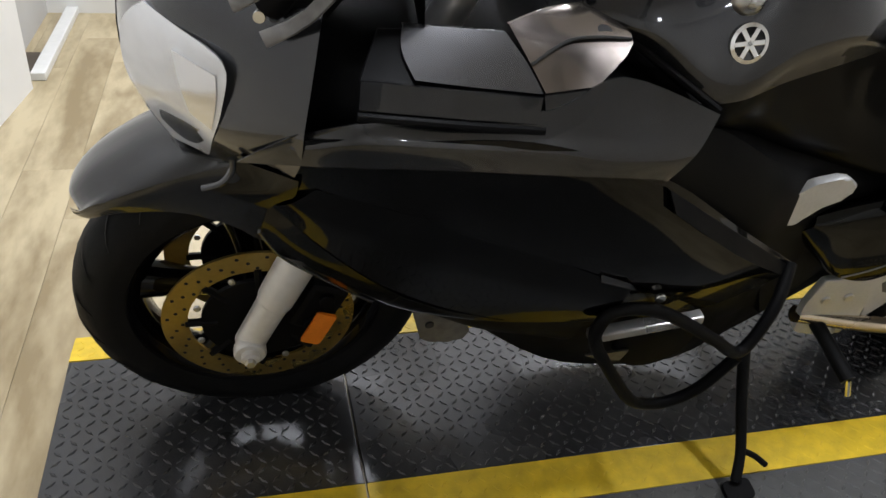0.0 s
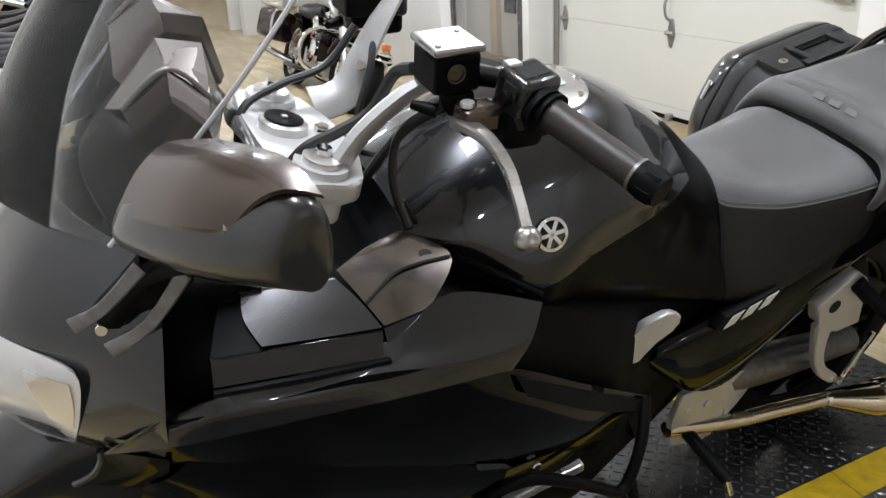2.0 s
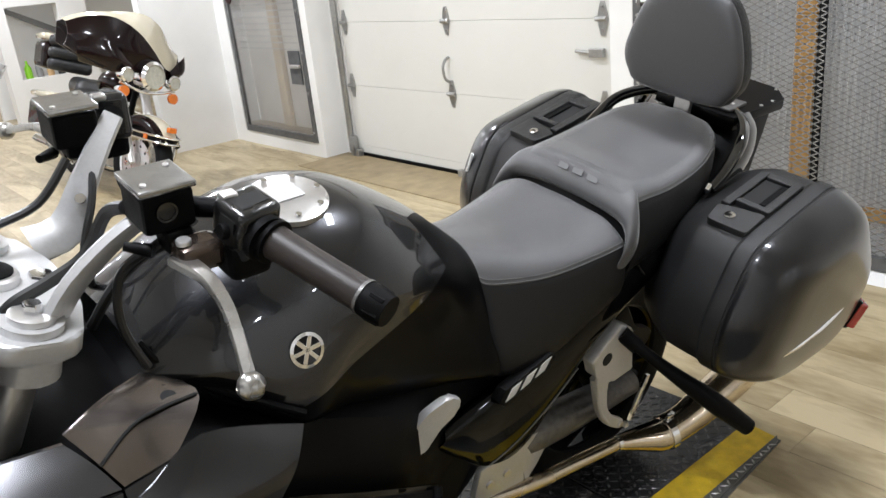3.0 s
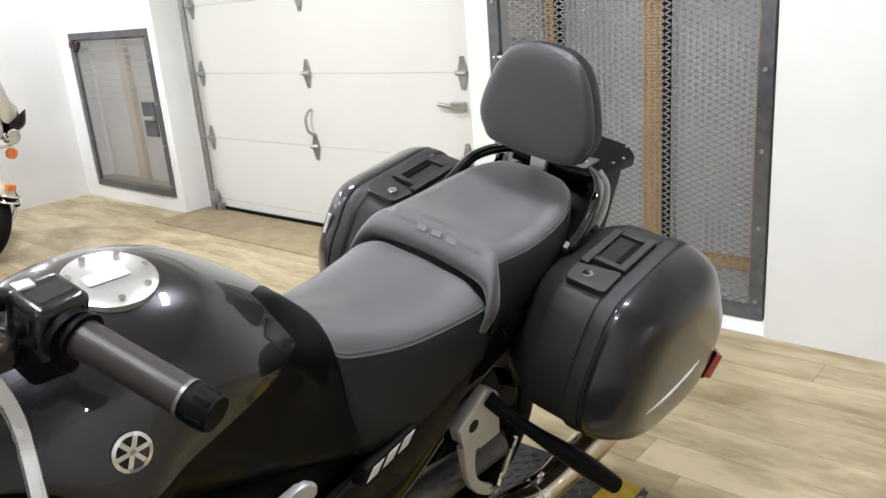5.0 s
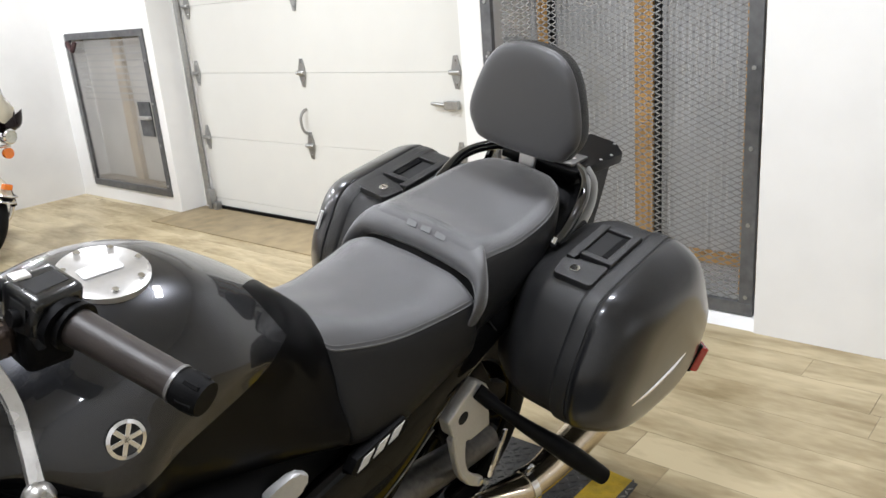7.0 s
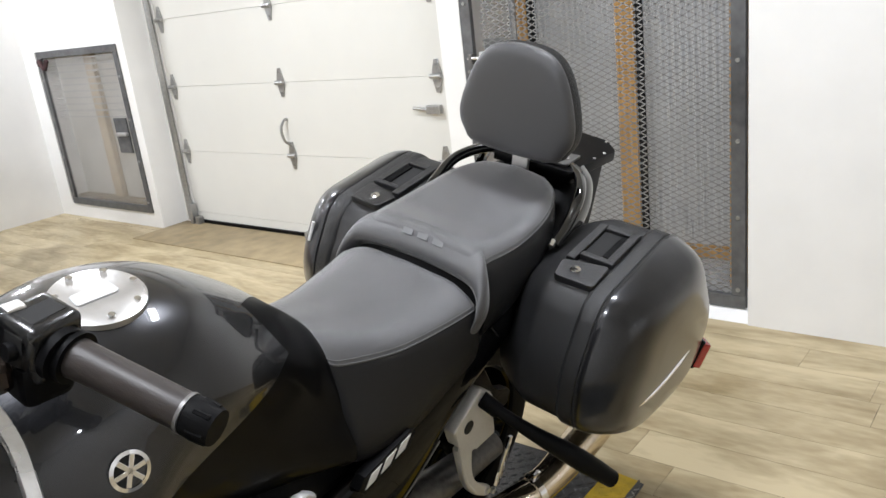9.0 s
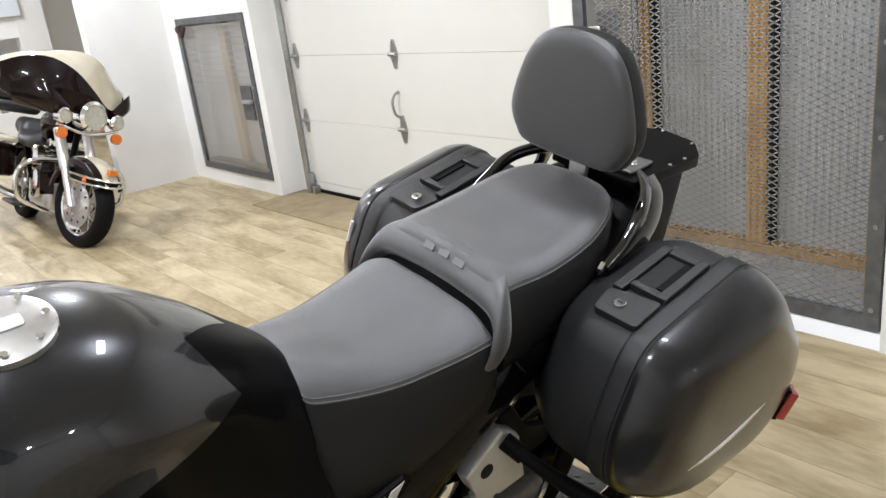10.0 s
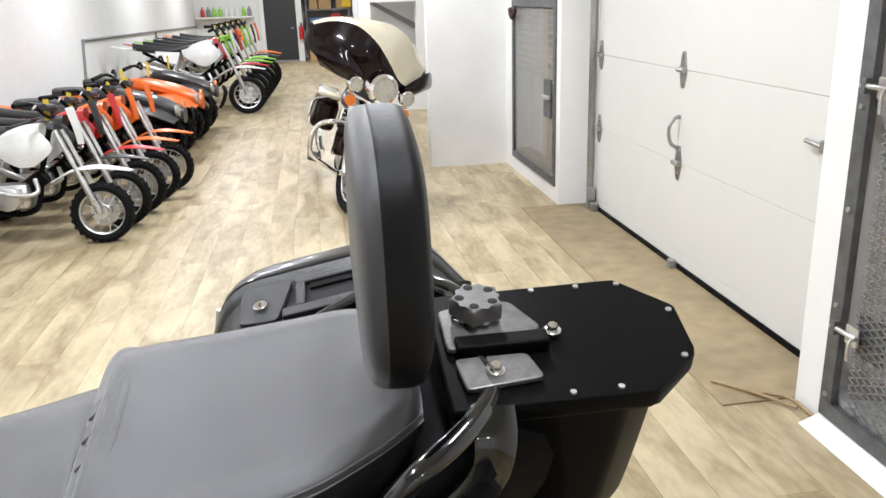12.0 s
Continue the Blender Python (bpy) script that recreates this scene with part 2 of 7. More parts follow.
def ring_resample(r, n):
    m = len(r)
    out = []
    for i in range(n):
        s = i / n * m
        k = int(s)
        u = s - k
        a, b, c, d = (Vector(r[(k + o) % m]) for o in (-1, 0, 1, 2))
        out.append(0.5 * ((2 * b) + (c - a) * u + (2 * a - 5 * b + 4 * c - d) * u * u + (3 * b - a - 3 * c + d) * u ** 3))
    return out


def half_ring(x, half):
    """A closed section across the machine from its left half, top to bottom: points (y, z)."""
    left = [(x, y, z) for y, z in half]
    right = [(x, -y, z) for y, z in reversed(half) if abs(y) > 1e-6]
    return left + right


def tube(pts, r, n=12, res=None, bm=None, caps=True):
    bm = bm or bmesh.new()
    res = res or (2 if len(pts) == 2 else (len(pts) - 1) * 6 + 1)
    line = spline(pts, res)
    radii = r if isinstance(r, (list, tuple)) else [r] * len(pts)
    rr = [v.x for v in spline([(q, 0, 0) for q in radii], res)]
    rows = []
    up = None
    for i, p in enumerate(line):
        t = (line[min(i + 1, res - 1)] - line[max(i - 1, 0)]).normalized()
        if up is None:
            up = t.orthogonal().normalized()
        up = (up - t * up.dot(t)).normalized()
        side = t.cross(up)
        rows.append([p + (up * math.cos(a) + side * math.sin(a)) * rr[i] for a in (2 * math.pi * k / n for k in range(n))])
    vs = grid_faces(bm, rows, True)
    if caps:
        bm.faces.new(vs[0])
        bm.faces.new(list(reversed(vs[-1])))
    return bm


def lathe(profile, n=40, m=None, bm=None, closed=True):
    """Turns (radius, along) round the y axis; a closed profile gives a ring."""
    bm = bm or bmesh.new()
    m = m or Matrix()
    rows = []
    for k in range(n):
        a = 2 * math.pi * k / n
        rows.append([m @ Vector((r * math.cos(a), h, r * math.sin(a))) for r, h in profile])
    vs = [[bm.verts.new(p) for p in r] for r in rows]
    q = len(profile)
    for k in range(n):
        a, b = vs[k], vs[(k + 1) % n]
        for j in range(q if closed else q - 1):
            bm.faces.new([a[j], a[(j + 1) % q], b[(j + 1) % q], b[j]])
    if not closed:
        for j in (0, -1):
            if profile[j][0] > 1e-5:
                bm.faces.new([v[j] for v in vs])
    return bm


def box(a, b, bevel=0.0, m=None, bm=None, seg=2):
    bm = bm or bmesh.new()
    a, b = Vector(a), Vector(b)
    mm = Matrix.Translation((a + b) / 2) @ Matrix.Diagonal((*(b - a), 1))
    made = bmesh.ops.create_cube(bm, size=1, matrix=mm)
    if bevel:
        edges = list({e for v in made["verts"] for e in v.link_edges})
        made = bmesh.ops.bevel(bm, geom=edges, offset=bevel, segments=seg, affect="EDGES", profile=0.5)
    for f in {f for v in made["verts"] for f in v.link_faces}:
        f.normal_update()
        f.material_index = int(max(abs(c) for c in f.normal) > 0.9999)
    if m is not None:
        vs = made["verts"]
        bmesh.ops.transform(bm, matrix=m, verts=vs)
    return bm


def prism(outline, axis, lo, hi, bevel=0.0, m=None, bm=None, seg=2):
    """A polygon of (u, v) pushed along axis from lo to hi. u, v: the two other axes in order."""
    bm = bm or bmesh.new()
    i = "xyz".index(axis)

    def at(u, v, w):
        p = [u, v]
        p.insert(i, w)
        return Vector(p) if m is None else m @ Vector(p)
    a = [bm.verts.new(at(u, v, lo)) for u, v in outline]
    b = [bm.verts.new(at(u, v, hi)) for u, v in outline]
    fs = [bm.faces.new(a), bm.faces.new(list(reversed(b)))]
    k = len(a)
    for j in range(k):
        fs.append(bm.faces.new([a[j], a[(j + 1) % k], b[(j + 1) % k], b[j]]))
    for f in fs[:2]:
        f.material_index = 1
    if bevel:
        edges = [e for f in fs[:2] for e in f.edges]
        made = bmesh.ops.bevel(bm, geom=edges, offset=bevel, segments=seg, affect="EDGES", profile=0.5)
        for f in made["faces"]:
            f.material_index = 0
    return bm


def rounded(pts, r, n=5):
    """A polygon with its corners rounded by about r."""
    out = []
    k = len(pts)
    for i in range(k):
        p, a, b = Vector(pts[i]), Vector(pts[i - 1]), Vector(pts[(i + 1) % k])
        da, db = (a - p), (b - p)
        ra, rb = min(r, da.length * 0.45), min(r, db.length * 0.45)
        pa, pb = p + da.normalized() * ra, p + db.normalized() * rb
        for j in range(n + 1):
            u = j / n
            out.append(tuple(pa * (1 - u) ** 2 + p * 2 * u * (1 - u) + pb * u * u))
    return out


def disc(centre, normal, r, h, n=20, bm=None, top=None):
    """A short round piece: a bolt head, a cap, a lens."""
    bm = bm or bmesh.new()
    q = Vector(normal).to_track_quat("Y", "Z").to_matrix().to_4x4()
    m = Matrix.Translation(centre) @ q
    t = top if top is not None else r
    prof = [(r, 0), (r, h * 0.8), (t * 0.9, h), (0.0001, h)]
    return lathe([(0.0001, 0)] + prof, n, m, bm, closed=False)


def flat_bar(pts, widths, thick, normal):
    """A flat bar that follows pts, wide across and thin along the normal."""
    n = Vector(normal).normalized()
    rings = []
    ps = [Vector(p) for p in pts]
    for k, p in enumerate(ps):
        d = (ps[min(k + 1, len(ps) - 1)] - ps[max(k - 1, 0)]).normalized()
        w = d.cross(n).normalized() * widths[k] / 2
        t = n * thick / 2
        rings.append([tuple(p + w * a + t * b) for a, b in ((-1, -0.6), (-1, 0.6), (-0.8, 1), (0.8, 1), (1, 0.6), (1, -0.6), (0.8, -1), (-0.8, -1))])
    return loft(rings, None, 3)


# ---- the room ----
WX, DX = 3.237, 3.44
XL, XR, YN, YF, CEIL = -0.92, WX, -8.0, 19.5, 2.75


def structure(name, bm, mat, label, category, smooth=0):
    return tagged(part(name, bm, mat, None, label, smooth), kind="structure", category=category)


structure("ceiling", box((XL, YN, CEIL), (5.2, YF + 3, CEIL + 0.1)), CEIL_WHITE, "plain white painted ceiling of the showroom", "ceiling")
wall = structure("wall_east", box((3.15, YN, 0), (WX + 0.2, -0.315, CEIL)), WALL_WHITE, "white painted wall with shallow scuffs", "wall")
for a, b in (((WX, -0.315, 1.9), (WX + 0.2, 1.0, CEIL)), ((WX, -0.315, 0), (WX + 0.2, 1.0, 0.03)), ((WX, 1.0, 0), (WX + 0.2, 1.13, CEIL)),
             ((WX, 1.13, 2.3), (WX + 0.2, 3.84, CEIL)), ((WX, 3.84, 0), (WX + 0.2, 3.94, CEIL)), ((WX, 3.94, 1.3), (WX + 0.2, 5.12, CEIL)),
             ((WX, 3.94, 0), (WX + 0.2, 5.12, 0.11)), ((WX, 5.12, 0), (WX + 0.2, 5.44, CEIL))):
    part("wall_section", box(a, b), WALL_WHITE, wall, "", 0)
structure("wall_side", box((2.6, 5.32, 0), (WX, 5.44, CEIL)), WALL_WHITE, "white wall standing out beside the small grated window", "wall")
structure("wall_south", box((XL, YN - 0.1, 0), (WX + 0.2, YN, CEIL)), WALL_WHITE, "plain white painted end wall", "wall")
structure("wall_west", box((XL - 0.1, YN, 0), (XL, YF, CEIL)), WALL_WHITE, "long white painted showroom wall", "wall")
structure("wall_north", box((XL, YF, 0), (5.2, YF + 0.1, CEIL)), WALL_WHITE, "white painted far wall", "wall")
structure("wall_backroom", box((5.1, 5.44, 0), (5.2, YF, CEIL)), WALL_WHITE, "white painted wall of the back room", "wall")
structure("wall_recess", box((WX + 0.2, 5.34, 0), (5.2, 5.44, CEIL)), WALL_WHITE, "white painted wall of the back room", "wall")

# ceiling tube lights
for lx in (0.2, 2.05):
    # row at y -6.6: unseen, added to brighten reflections in the bike's left flank
    for ly in (-6.6, -0.55, 2.1, 4.9, 8.0, 12.0, 16.0):
        lamp = thing("ceiling_light", pose(lx, ly, CEIL), "white ceiling light with a glowing diffuser", "ceiling light", "ceiling lights")
        part("housing", box((-0.10, -0.33, -0.06), (0.10, 0.33, 0.0), 0.01), CEIL_WHITE, lamp)
        data = bpy.data.lights.new("tube_light", "AREA")
        data.shape, data.size, data.size_y, data.energy = "RECTANGLE", 0.15, 0.6, LAMP_POWER * (0.75 if -1 < ly < 0 and lx > 1 else 0.65 if ly < -6 else 1.0)
        data.color = (0.885, 0.92, 1.0)
        tube_lamp = new("tube_light", data)
        tube_lamp.parent = lamp
        tube_lamp.matrix_basis = pose(0, 0, -0.075)

# garage door: four ribbed panels between steel tracks
door = thing("door_1", pose(0, 0, 0), "closed white sectional garage door with steel hinges", "garage door", kind="structure")
PANEL = 0.447
for k in range(5):
    z0 = 0.082 + (k - 1) * PANEL + 0.447
    lo, hi = (0.02 if k == 0 else z0 - PANEL), z0
    part("panel", box((DX, 1.28, lo + 0.0006), (DX + 0.045, 3.72, hi - 0.0006), 0.0025), DOOR_WHITE, door, "", 30)
part("bottom_seal", box((DX - 0.012, 1.28, 0.0), (DX + 0.04, 3.72, 0.028), 0.006), MATT_BLACK, door, "black rubber bottom seal")
part("track", tube([(DX - 0.03, 3.74, 0.03), (DX - 0.03, 3.74, 2.3)], 0.022, 8), GALV, door, "galvanised vertical track")


def hinge(y, z, parent, s=1.0):
    bm = prism([(y - 0.012 * s, z - 0.085), (y + 0.012 * s, z - 0.085), (y + 0.03 * s, z - 0.02), (y + 0.03 * s, z + 0.02), (y + 0.012 * s, z + 0.085),
                (y - 0.012 * s, z + 0.085), (y - 0.03 * s, z + 0.02), (y - 0.03 * s, z - 0.02)], "x", DX - 0.008, DX, 0.002)
    tube([(DX - 0.016, y - 0.035, z), (DX - 0.016, y + 0.035, z)], 0.013, 8, bm=bm)
    for dz in (-0.06, 0.06):
        disc((DX - 0.008, y, z + dz), (-1, 0, 0), 0.008, 0.006, 8, bm)
    part("hinge", bm, GALV, parent)


for y in (3.66, 2.54, 1.33):
    for k in range(1, 5):
        hinge(y, 0.082 + PANEL * k, door)
bm = tube([(DX - 0.005, 2.545, 0.60), (DX - 0.045, 2.548, 0.63), (DX - 0.055, 2.55, 0.70), (DX - 0.03, 2.548, 0.745), (DX - 0.003, 2.546, 0.755)], 0.009, 8)
part("handle", bm, GALV, door, "bent steel pull handle")
bm = box((DX - 0.03, 1.32, 0.785), (DX, 1.41, 0.83), 0.004)
tube([(DX - 0.02, 1.40, 0.808), (DX - 0.02, 1.50, 0.815)], 0.010, 8, bm=bm)
part("bolt_latch", bm, GALV, door, "sliding steel bolt")
for y in (3.70, 3.64):
    part("track_foot", box((DX - 0.06, y - 0.02, 0), (DX - 0.012, y + 0.02, 0.15 if y > 3.69 else 0.06), 0.004), GALV, door)
part("floor_stop", box((DX - 0.05, 2.47, 0.0), (DX - 0.012, 2.51, 0.05), 0.006), GALV, door)
structure("trim_1", box((WX + 0.2, 3.72, 0), (DX + 0.05, 3.84, 2.3)), WALL_WHITE, "white door reveal", "trim")
structure("trim_2", box((WX + 0.2, 1.13, 0), (DX + 0.05, 1.28, 2.3)), WALL_WHITE, "white door reveal", "trim")
structure("wall_beyond", box((DX + 0.05, 1.13, -0.02), (DX + 0.15, 5.4, CEIL)), WALL_WHITE, "white wall closing the openings", "wall")


def mesh_sheet(y0, y1, z0, z1, x, w, h, t, mat, parent, label):
    """Expanded metal: a lattice of slanting strands."""
    bm = bmesh.new()
    ny, nz = int((y1 - y0) / w), int((z1 - z0) / h)

    def strand(p, q):
        d = (q - p)
        side = Vector((0, -d.z, d.y)).normalized() * t
        vs = []
        for c, f in ((p, 1), (q, 1)):
            vs += [bm.verts.new(c + side), bm.verts.new(c - side), bm.verts.new(c + Vector((t * 1.6, 0, 0)))]
        for i in range(3):
            bm.faces.new([vs[i], vs[(i + 1) % 3], vs[3 + (i + 1) % 3], vs[3 + i]])
    for j in range(nz):
        for i in range(ny):
            c = Vector((x, y0 + (i + 0.5) * w, z0 + (j + 0.5) * h))
            for sy in (-1, 1):
                for sz in (-1, 1):
                    strand(c + Vector((0, sy * w / 2, 0)), c + Vector((0, 0, sz * h / 2)))
    return tagged(part("mesh", bm, mat, parent, label, 0), kind="stuff")


def grated_window(name, y0, y1, z0, z1, label, w, h, strand_t, mesh_mat, fw):
    win = thing(name, pose(0, 0, 0), label, "window", kind="structure")
    for a, b in (((WX - 0.012, y0, z0), (WX + 0.015, y1, z0 + fw)), ((WX - 0.012, y0, z1 - fw), (WX + 0.015, y1, z1)),
                 ((WX - 0.012, y0, z0 + fw), (WX + 0.015, y0 + fw, z1 - fw)), ((WX - 0.012, y1 - fw, z0 + fw), (WX + 0.015, y1, z1 - fw))):
        part("window_frame", box(a, b, 0.003), FRAME_GREY, win, "worn dark steel frame", 30)
    mesh_sheet(y0 + fw, y1 - fw, z0 + fw, z1 - fw, WX + 0.004, w, h, strand_t, mesh_mat, win, "expanded steel mesh")
    for k in range(int((z1 - z0) / 0.3) + 1):
        for yy in (y0 + fw / 2, y1 - fw / 2):
            part("bolt", disc((WX - 0.012, yy, z0 + 0.08 + 0.3 * k), (-1, 0, 0), 0.009, 0.006, 8), GALV, win)
    return win


win1 = grated_window("window_1", 3.93, 5.08, 0.108, 1.305, "small steel grated window in the white wall", 0.042, 0.018, 0.0017, MESH_PALE, 0.05)
part("pane", box((WX + 0.150, 3.94, 0.11), (WX + 0.160, 5.12, 1.30)), material("pale cream lining sheet", (0.62, 0.60, 0.55), 0.5, 0, 0, 0.1, 6, 0.1, 60), win1, "pale lining sheet")
part("stud", box((WX + 0.105, 4.50, 0.165), (WX + 0.149, 4.61, 1.30), 0.004), material("pale stud timber", (0.50, 0.40, 0.26), 0.6, grain=0.2, grain_scale=20), win1, "pale timber stud")
part("ledge", box((WX + 0.04, 3.94, 0.11), (WX + 0.149, 5.12, 0.165), 0.004), PLY_PALE, win1, "pale timber sill")
for k in range(10):
    z = 0.80 + 0.048 * k
    part("slat", box((WX + 0.020, 4.0, z), (WX + 0.026, 4.99, z + 0.009)), MESH_PALE, win1)
part("latch_plate", box((WX - 0.02, 4.0, 0.55), (WX - 0.005, 4.16, 0.80), 0.004), FRAME_GREY, win1)
bm = box((WX - 0.05, 3.99, 0.675), (WX - 0.02, 4.12, 0.70), 0.004)
part("latch", bm, ALLOY, win1, "pale slide latch")
bm = tube([(WX - 0.03, 5.02, 1.21), (WX - 0.05, 4.97, 1.235), (WX - 0.05, 4.92, 1.18), (WX - 0.03, 4.9, 1.23), (WX - 0.04, 4.94, 1.17)], 0.018, 6)
tagged(part("glove", bm, material("dark red cloth", (0.05, 0.02, 0.02), 0.8, grain=0.4, grain_scale=60)), "dark crumpled cloth hung on the window frame", "cloth")

win2 = grated_window("window_2", -0.28, 0.99, 0.032, 1.88, "tall steel grated cage door over a timber recess", 0.053, 0.0255, 0.0026, MESH_STEEL, 0.055)
BX = 3.64   # back of the recess
part("pane", box((BX, -0.34, 0.05), (BX + 0.015, 1.03, 1.95)), POLY, win2, "milky plastic sheeting")
for y0, y1, x0 in ((0.87, 0.93, BX - 0.05), (0.32, 0.41, BX - 0.06), (-0.27, -0.205, WX + 0.03)):
    part("stud", box((x0, y0, 0.06), (x0 + 0.058, y1, 1.95), 0.003), STUD_WOOD, win2, "orange timber stud")
# narrow black strips along one side of the two back studs
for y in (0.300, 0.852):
    part("stud_strip", box((BX - 0.05, y, 0.146), (BX - 0.002, y + 0.0175, 1.95), 0.002), BLACK_VOID, win2, "narrow black strip beside the stud")
part("sill_board", box((BX - 0.075, -0.34, 0.106), (BX - 0.001, 1.0, 0.145), 0.003), STUD_WOOD, win2, "timber sole plate")
part("sill", box((WX + 0.02, -0.34, 0.031), (BX, 1.0, 0.105)), POLY, win2, "pale sheet on the recess floor")
structure("wall_recess_north", box((WX + 0.2, 1.0, 0), (BX + 0.1, 1.13, CEIL)), WALL_WHITE, "white side of the recess", "wall")
structure("wall_recess_south", box((WX + 0.2, -0.44, 0), (BX + 0.1, -0.34, CEIL)), PLY, "timber side of the recess", "wall")
structure("wall_recess_back", box((BX + 0.016, -0.34, 0), (BX + 0.1, 1.0, CEIL)), WALL_WHITE, "back of the recess", "wall")
structure("wall_recess_top", box((WX + 0.2, -0.34, 1.95), (BX + 0.016, 1.0, 2.05)), PLY, "boarded top of the recess", "wall")
structure("baseboard_1", prism([(3.16, 0.0), (WX, 0.0), (WX, 0.03)], "y", -0.314, 0.99), WALL_WHITE, "low sloping white skirting at the foot of the wall", "baseboard")
for z, h in ((0.350, 0.068), (1.072, 0.082)):
    part("latch_plate", box((WX + 0.009, 0.768, z - h), (WX + 0.013, 0.885, z + h), 0.002), FRAME_GREY, win2, "dark plate behind the mesh")
    bolt_plate = part("latch_bracket", box((WX - 0.020, 0.845, z - 0.032), (WX - 0.012, 0.900, z + 0.028), 0.003), ALLOY, win2, "pale steel bracket")
    part("slide_bolt", tube([(WX - 0.027, 0.842, z), (WX - 0.027, 0.955, z)], 0.0075, 10), ALLOY, bolt_plate, "pale slide bolt")
    part("bolt_handle", tube([(WX - 0.027, 0.848, z), (WX - 0.045, 0.846, z - 0.012), (WX - 0.045, 0.845, z - 0.065)], 0.005, 8), ALLOY, bolt_plate)
    part("bolt_keeper", box((WX - 0.036, 0.930, z - 0.022), (WX - 0.012, 0.950, z + 0.022), 0.003), PLATE_GREY, win2)

# threshold board along the garage door and its loose splinters
structure("threshold", box((2.98, 1.14, 0.0), (DX - 0.012, 3.84, 0.006), 0.002), PLY_PALE, "worn brown plywood threshold along the door", "threshold")
bm = tube([(3.02, 1.30, 0.012), (3.12, 1.17, 0.016), (3.2, 1.06, 0.012)], 0.006, 6)
tube([(3.1, 1.2, 0.01), (3.2, 1.12, 0.02), (3.22, 1.0, 0.01)], 0.007, 6, bm=bm)
tagged(part("splinter", bm, PLY), "splintered strip of plywood on the floor", "debris")


# ---- the touring motorcycle (x to its tail, y to its right, z up, leaning on its side stand) ----
bike = thing("touring_motorcycle", pose(0, 0, 0.012, 13, 0, 0), "black sport-touring motorcycle with side cases leaning on its stand", "motorcycle")
FC = (0.02, 0.0, 0.295)   # front wheel centre


def both(name, rails, mat, label="", nu=14, nv=10, thick=0.004):
    part(name, sheet(rails, nu, nv, thick), mat, bike, label)
    part(name, sheet(mirror_rails(rails), nu, nv, thick), mat, bike, label)


def wheel(centre, r, w, rim_r, parent_name, discs=2):
    m = Matrix.Translation(centre)
    hub = part(parent_name, lathe([(0.012, -0.075), (0.035, -0.075), (0.04, -0.05), (0.03, -0.03), (0.03, 0.03), (0.04, 0.05), (0.035, 0.075), (0.012, 0.075)], 24, m), MATT_BLACK, bike, "black cast wheel")
    prof = []
    for k in range(15):
        a = math.pi * (k / 14 - 0.5)
        prof.append((r - 0.058 * (1 - math.cos(a)) ** 1.15, w / 2 * math.sin(a)))
    prof += [(rim_r + 0.004, w * 0.44), (rim_r + 0.0, w * 0.36), (rim_r + 0.0, -w * 0.36), (rim_r + 0.004, -w * 0.44)]
    tyre = part("tyre", lathe(prof, 64, m), RUBBER, hub, "worn black tyre")
    bm = bmesh.new()
    for k in range(22):
        for sd in (-1, 1):
            pts = []
            for j in range(6):
                u = 0.12 + 0.62 * j / 5
                a = math.pi / 2 * u * sd
                ang = 2 * math.pi * (k + (0.5 if sd > 0 else 0)) / 22 + 0.34 * u
                rr = r - 0.058 * (1 - math.cos(a)) ** 1.15 + 0.0006
                pts.append(Vector(centre) + Vector((rr * math.cos(ang), w / 2 * math.sin(a), rr * math.sin(ang))))
            for j in range(5):
                d = (pts[j + 1] - pts[j]).cross(pts[j] - Vector(centre)).normalized() * 0.0024
                bm.faces.new([bm.verts.new(p) for p in (pts[j] + d, pts[j] - d, pts[j + 1] - d, pts[j + 1] + d)])
    tagged(part("tread_groove", bm, BLACK_VOID, hub, "", 0), kind="stuff")
    q = w * 0.40
    part("rim", lathe([(rim_r + 0.006, -q), (rim_r + 0.006, q), (rim_r - 0.006, q - 0.004), (rim_r - 0.024, q * 0.45), (rim_r - 0.026, 0), (rim_r - 0.024, -q * 0.45), (rim_r - 0.006, -q + 0.004)], 56, m), GLOSS_BLACK, hub)
    for k in range(5):
        a = 2 * math.pi * (k + 0.35) / 5
        d = Vector((math.cos(a), 0, math.sin(a)))
        c = Vector(centre)
        part("spoke", tube([c + d * 0.03, c + d * 0.10, c + d * (rim_r - 0.018)], [0.03, 0.024, 0.036], 10), GLOSS_BLACK, hub)
    return hub


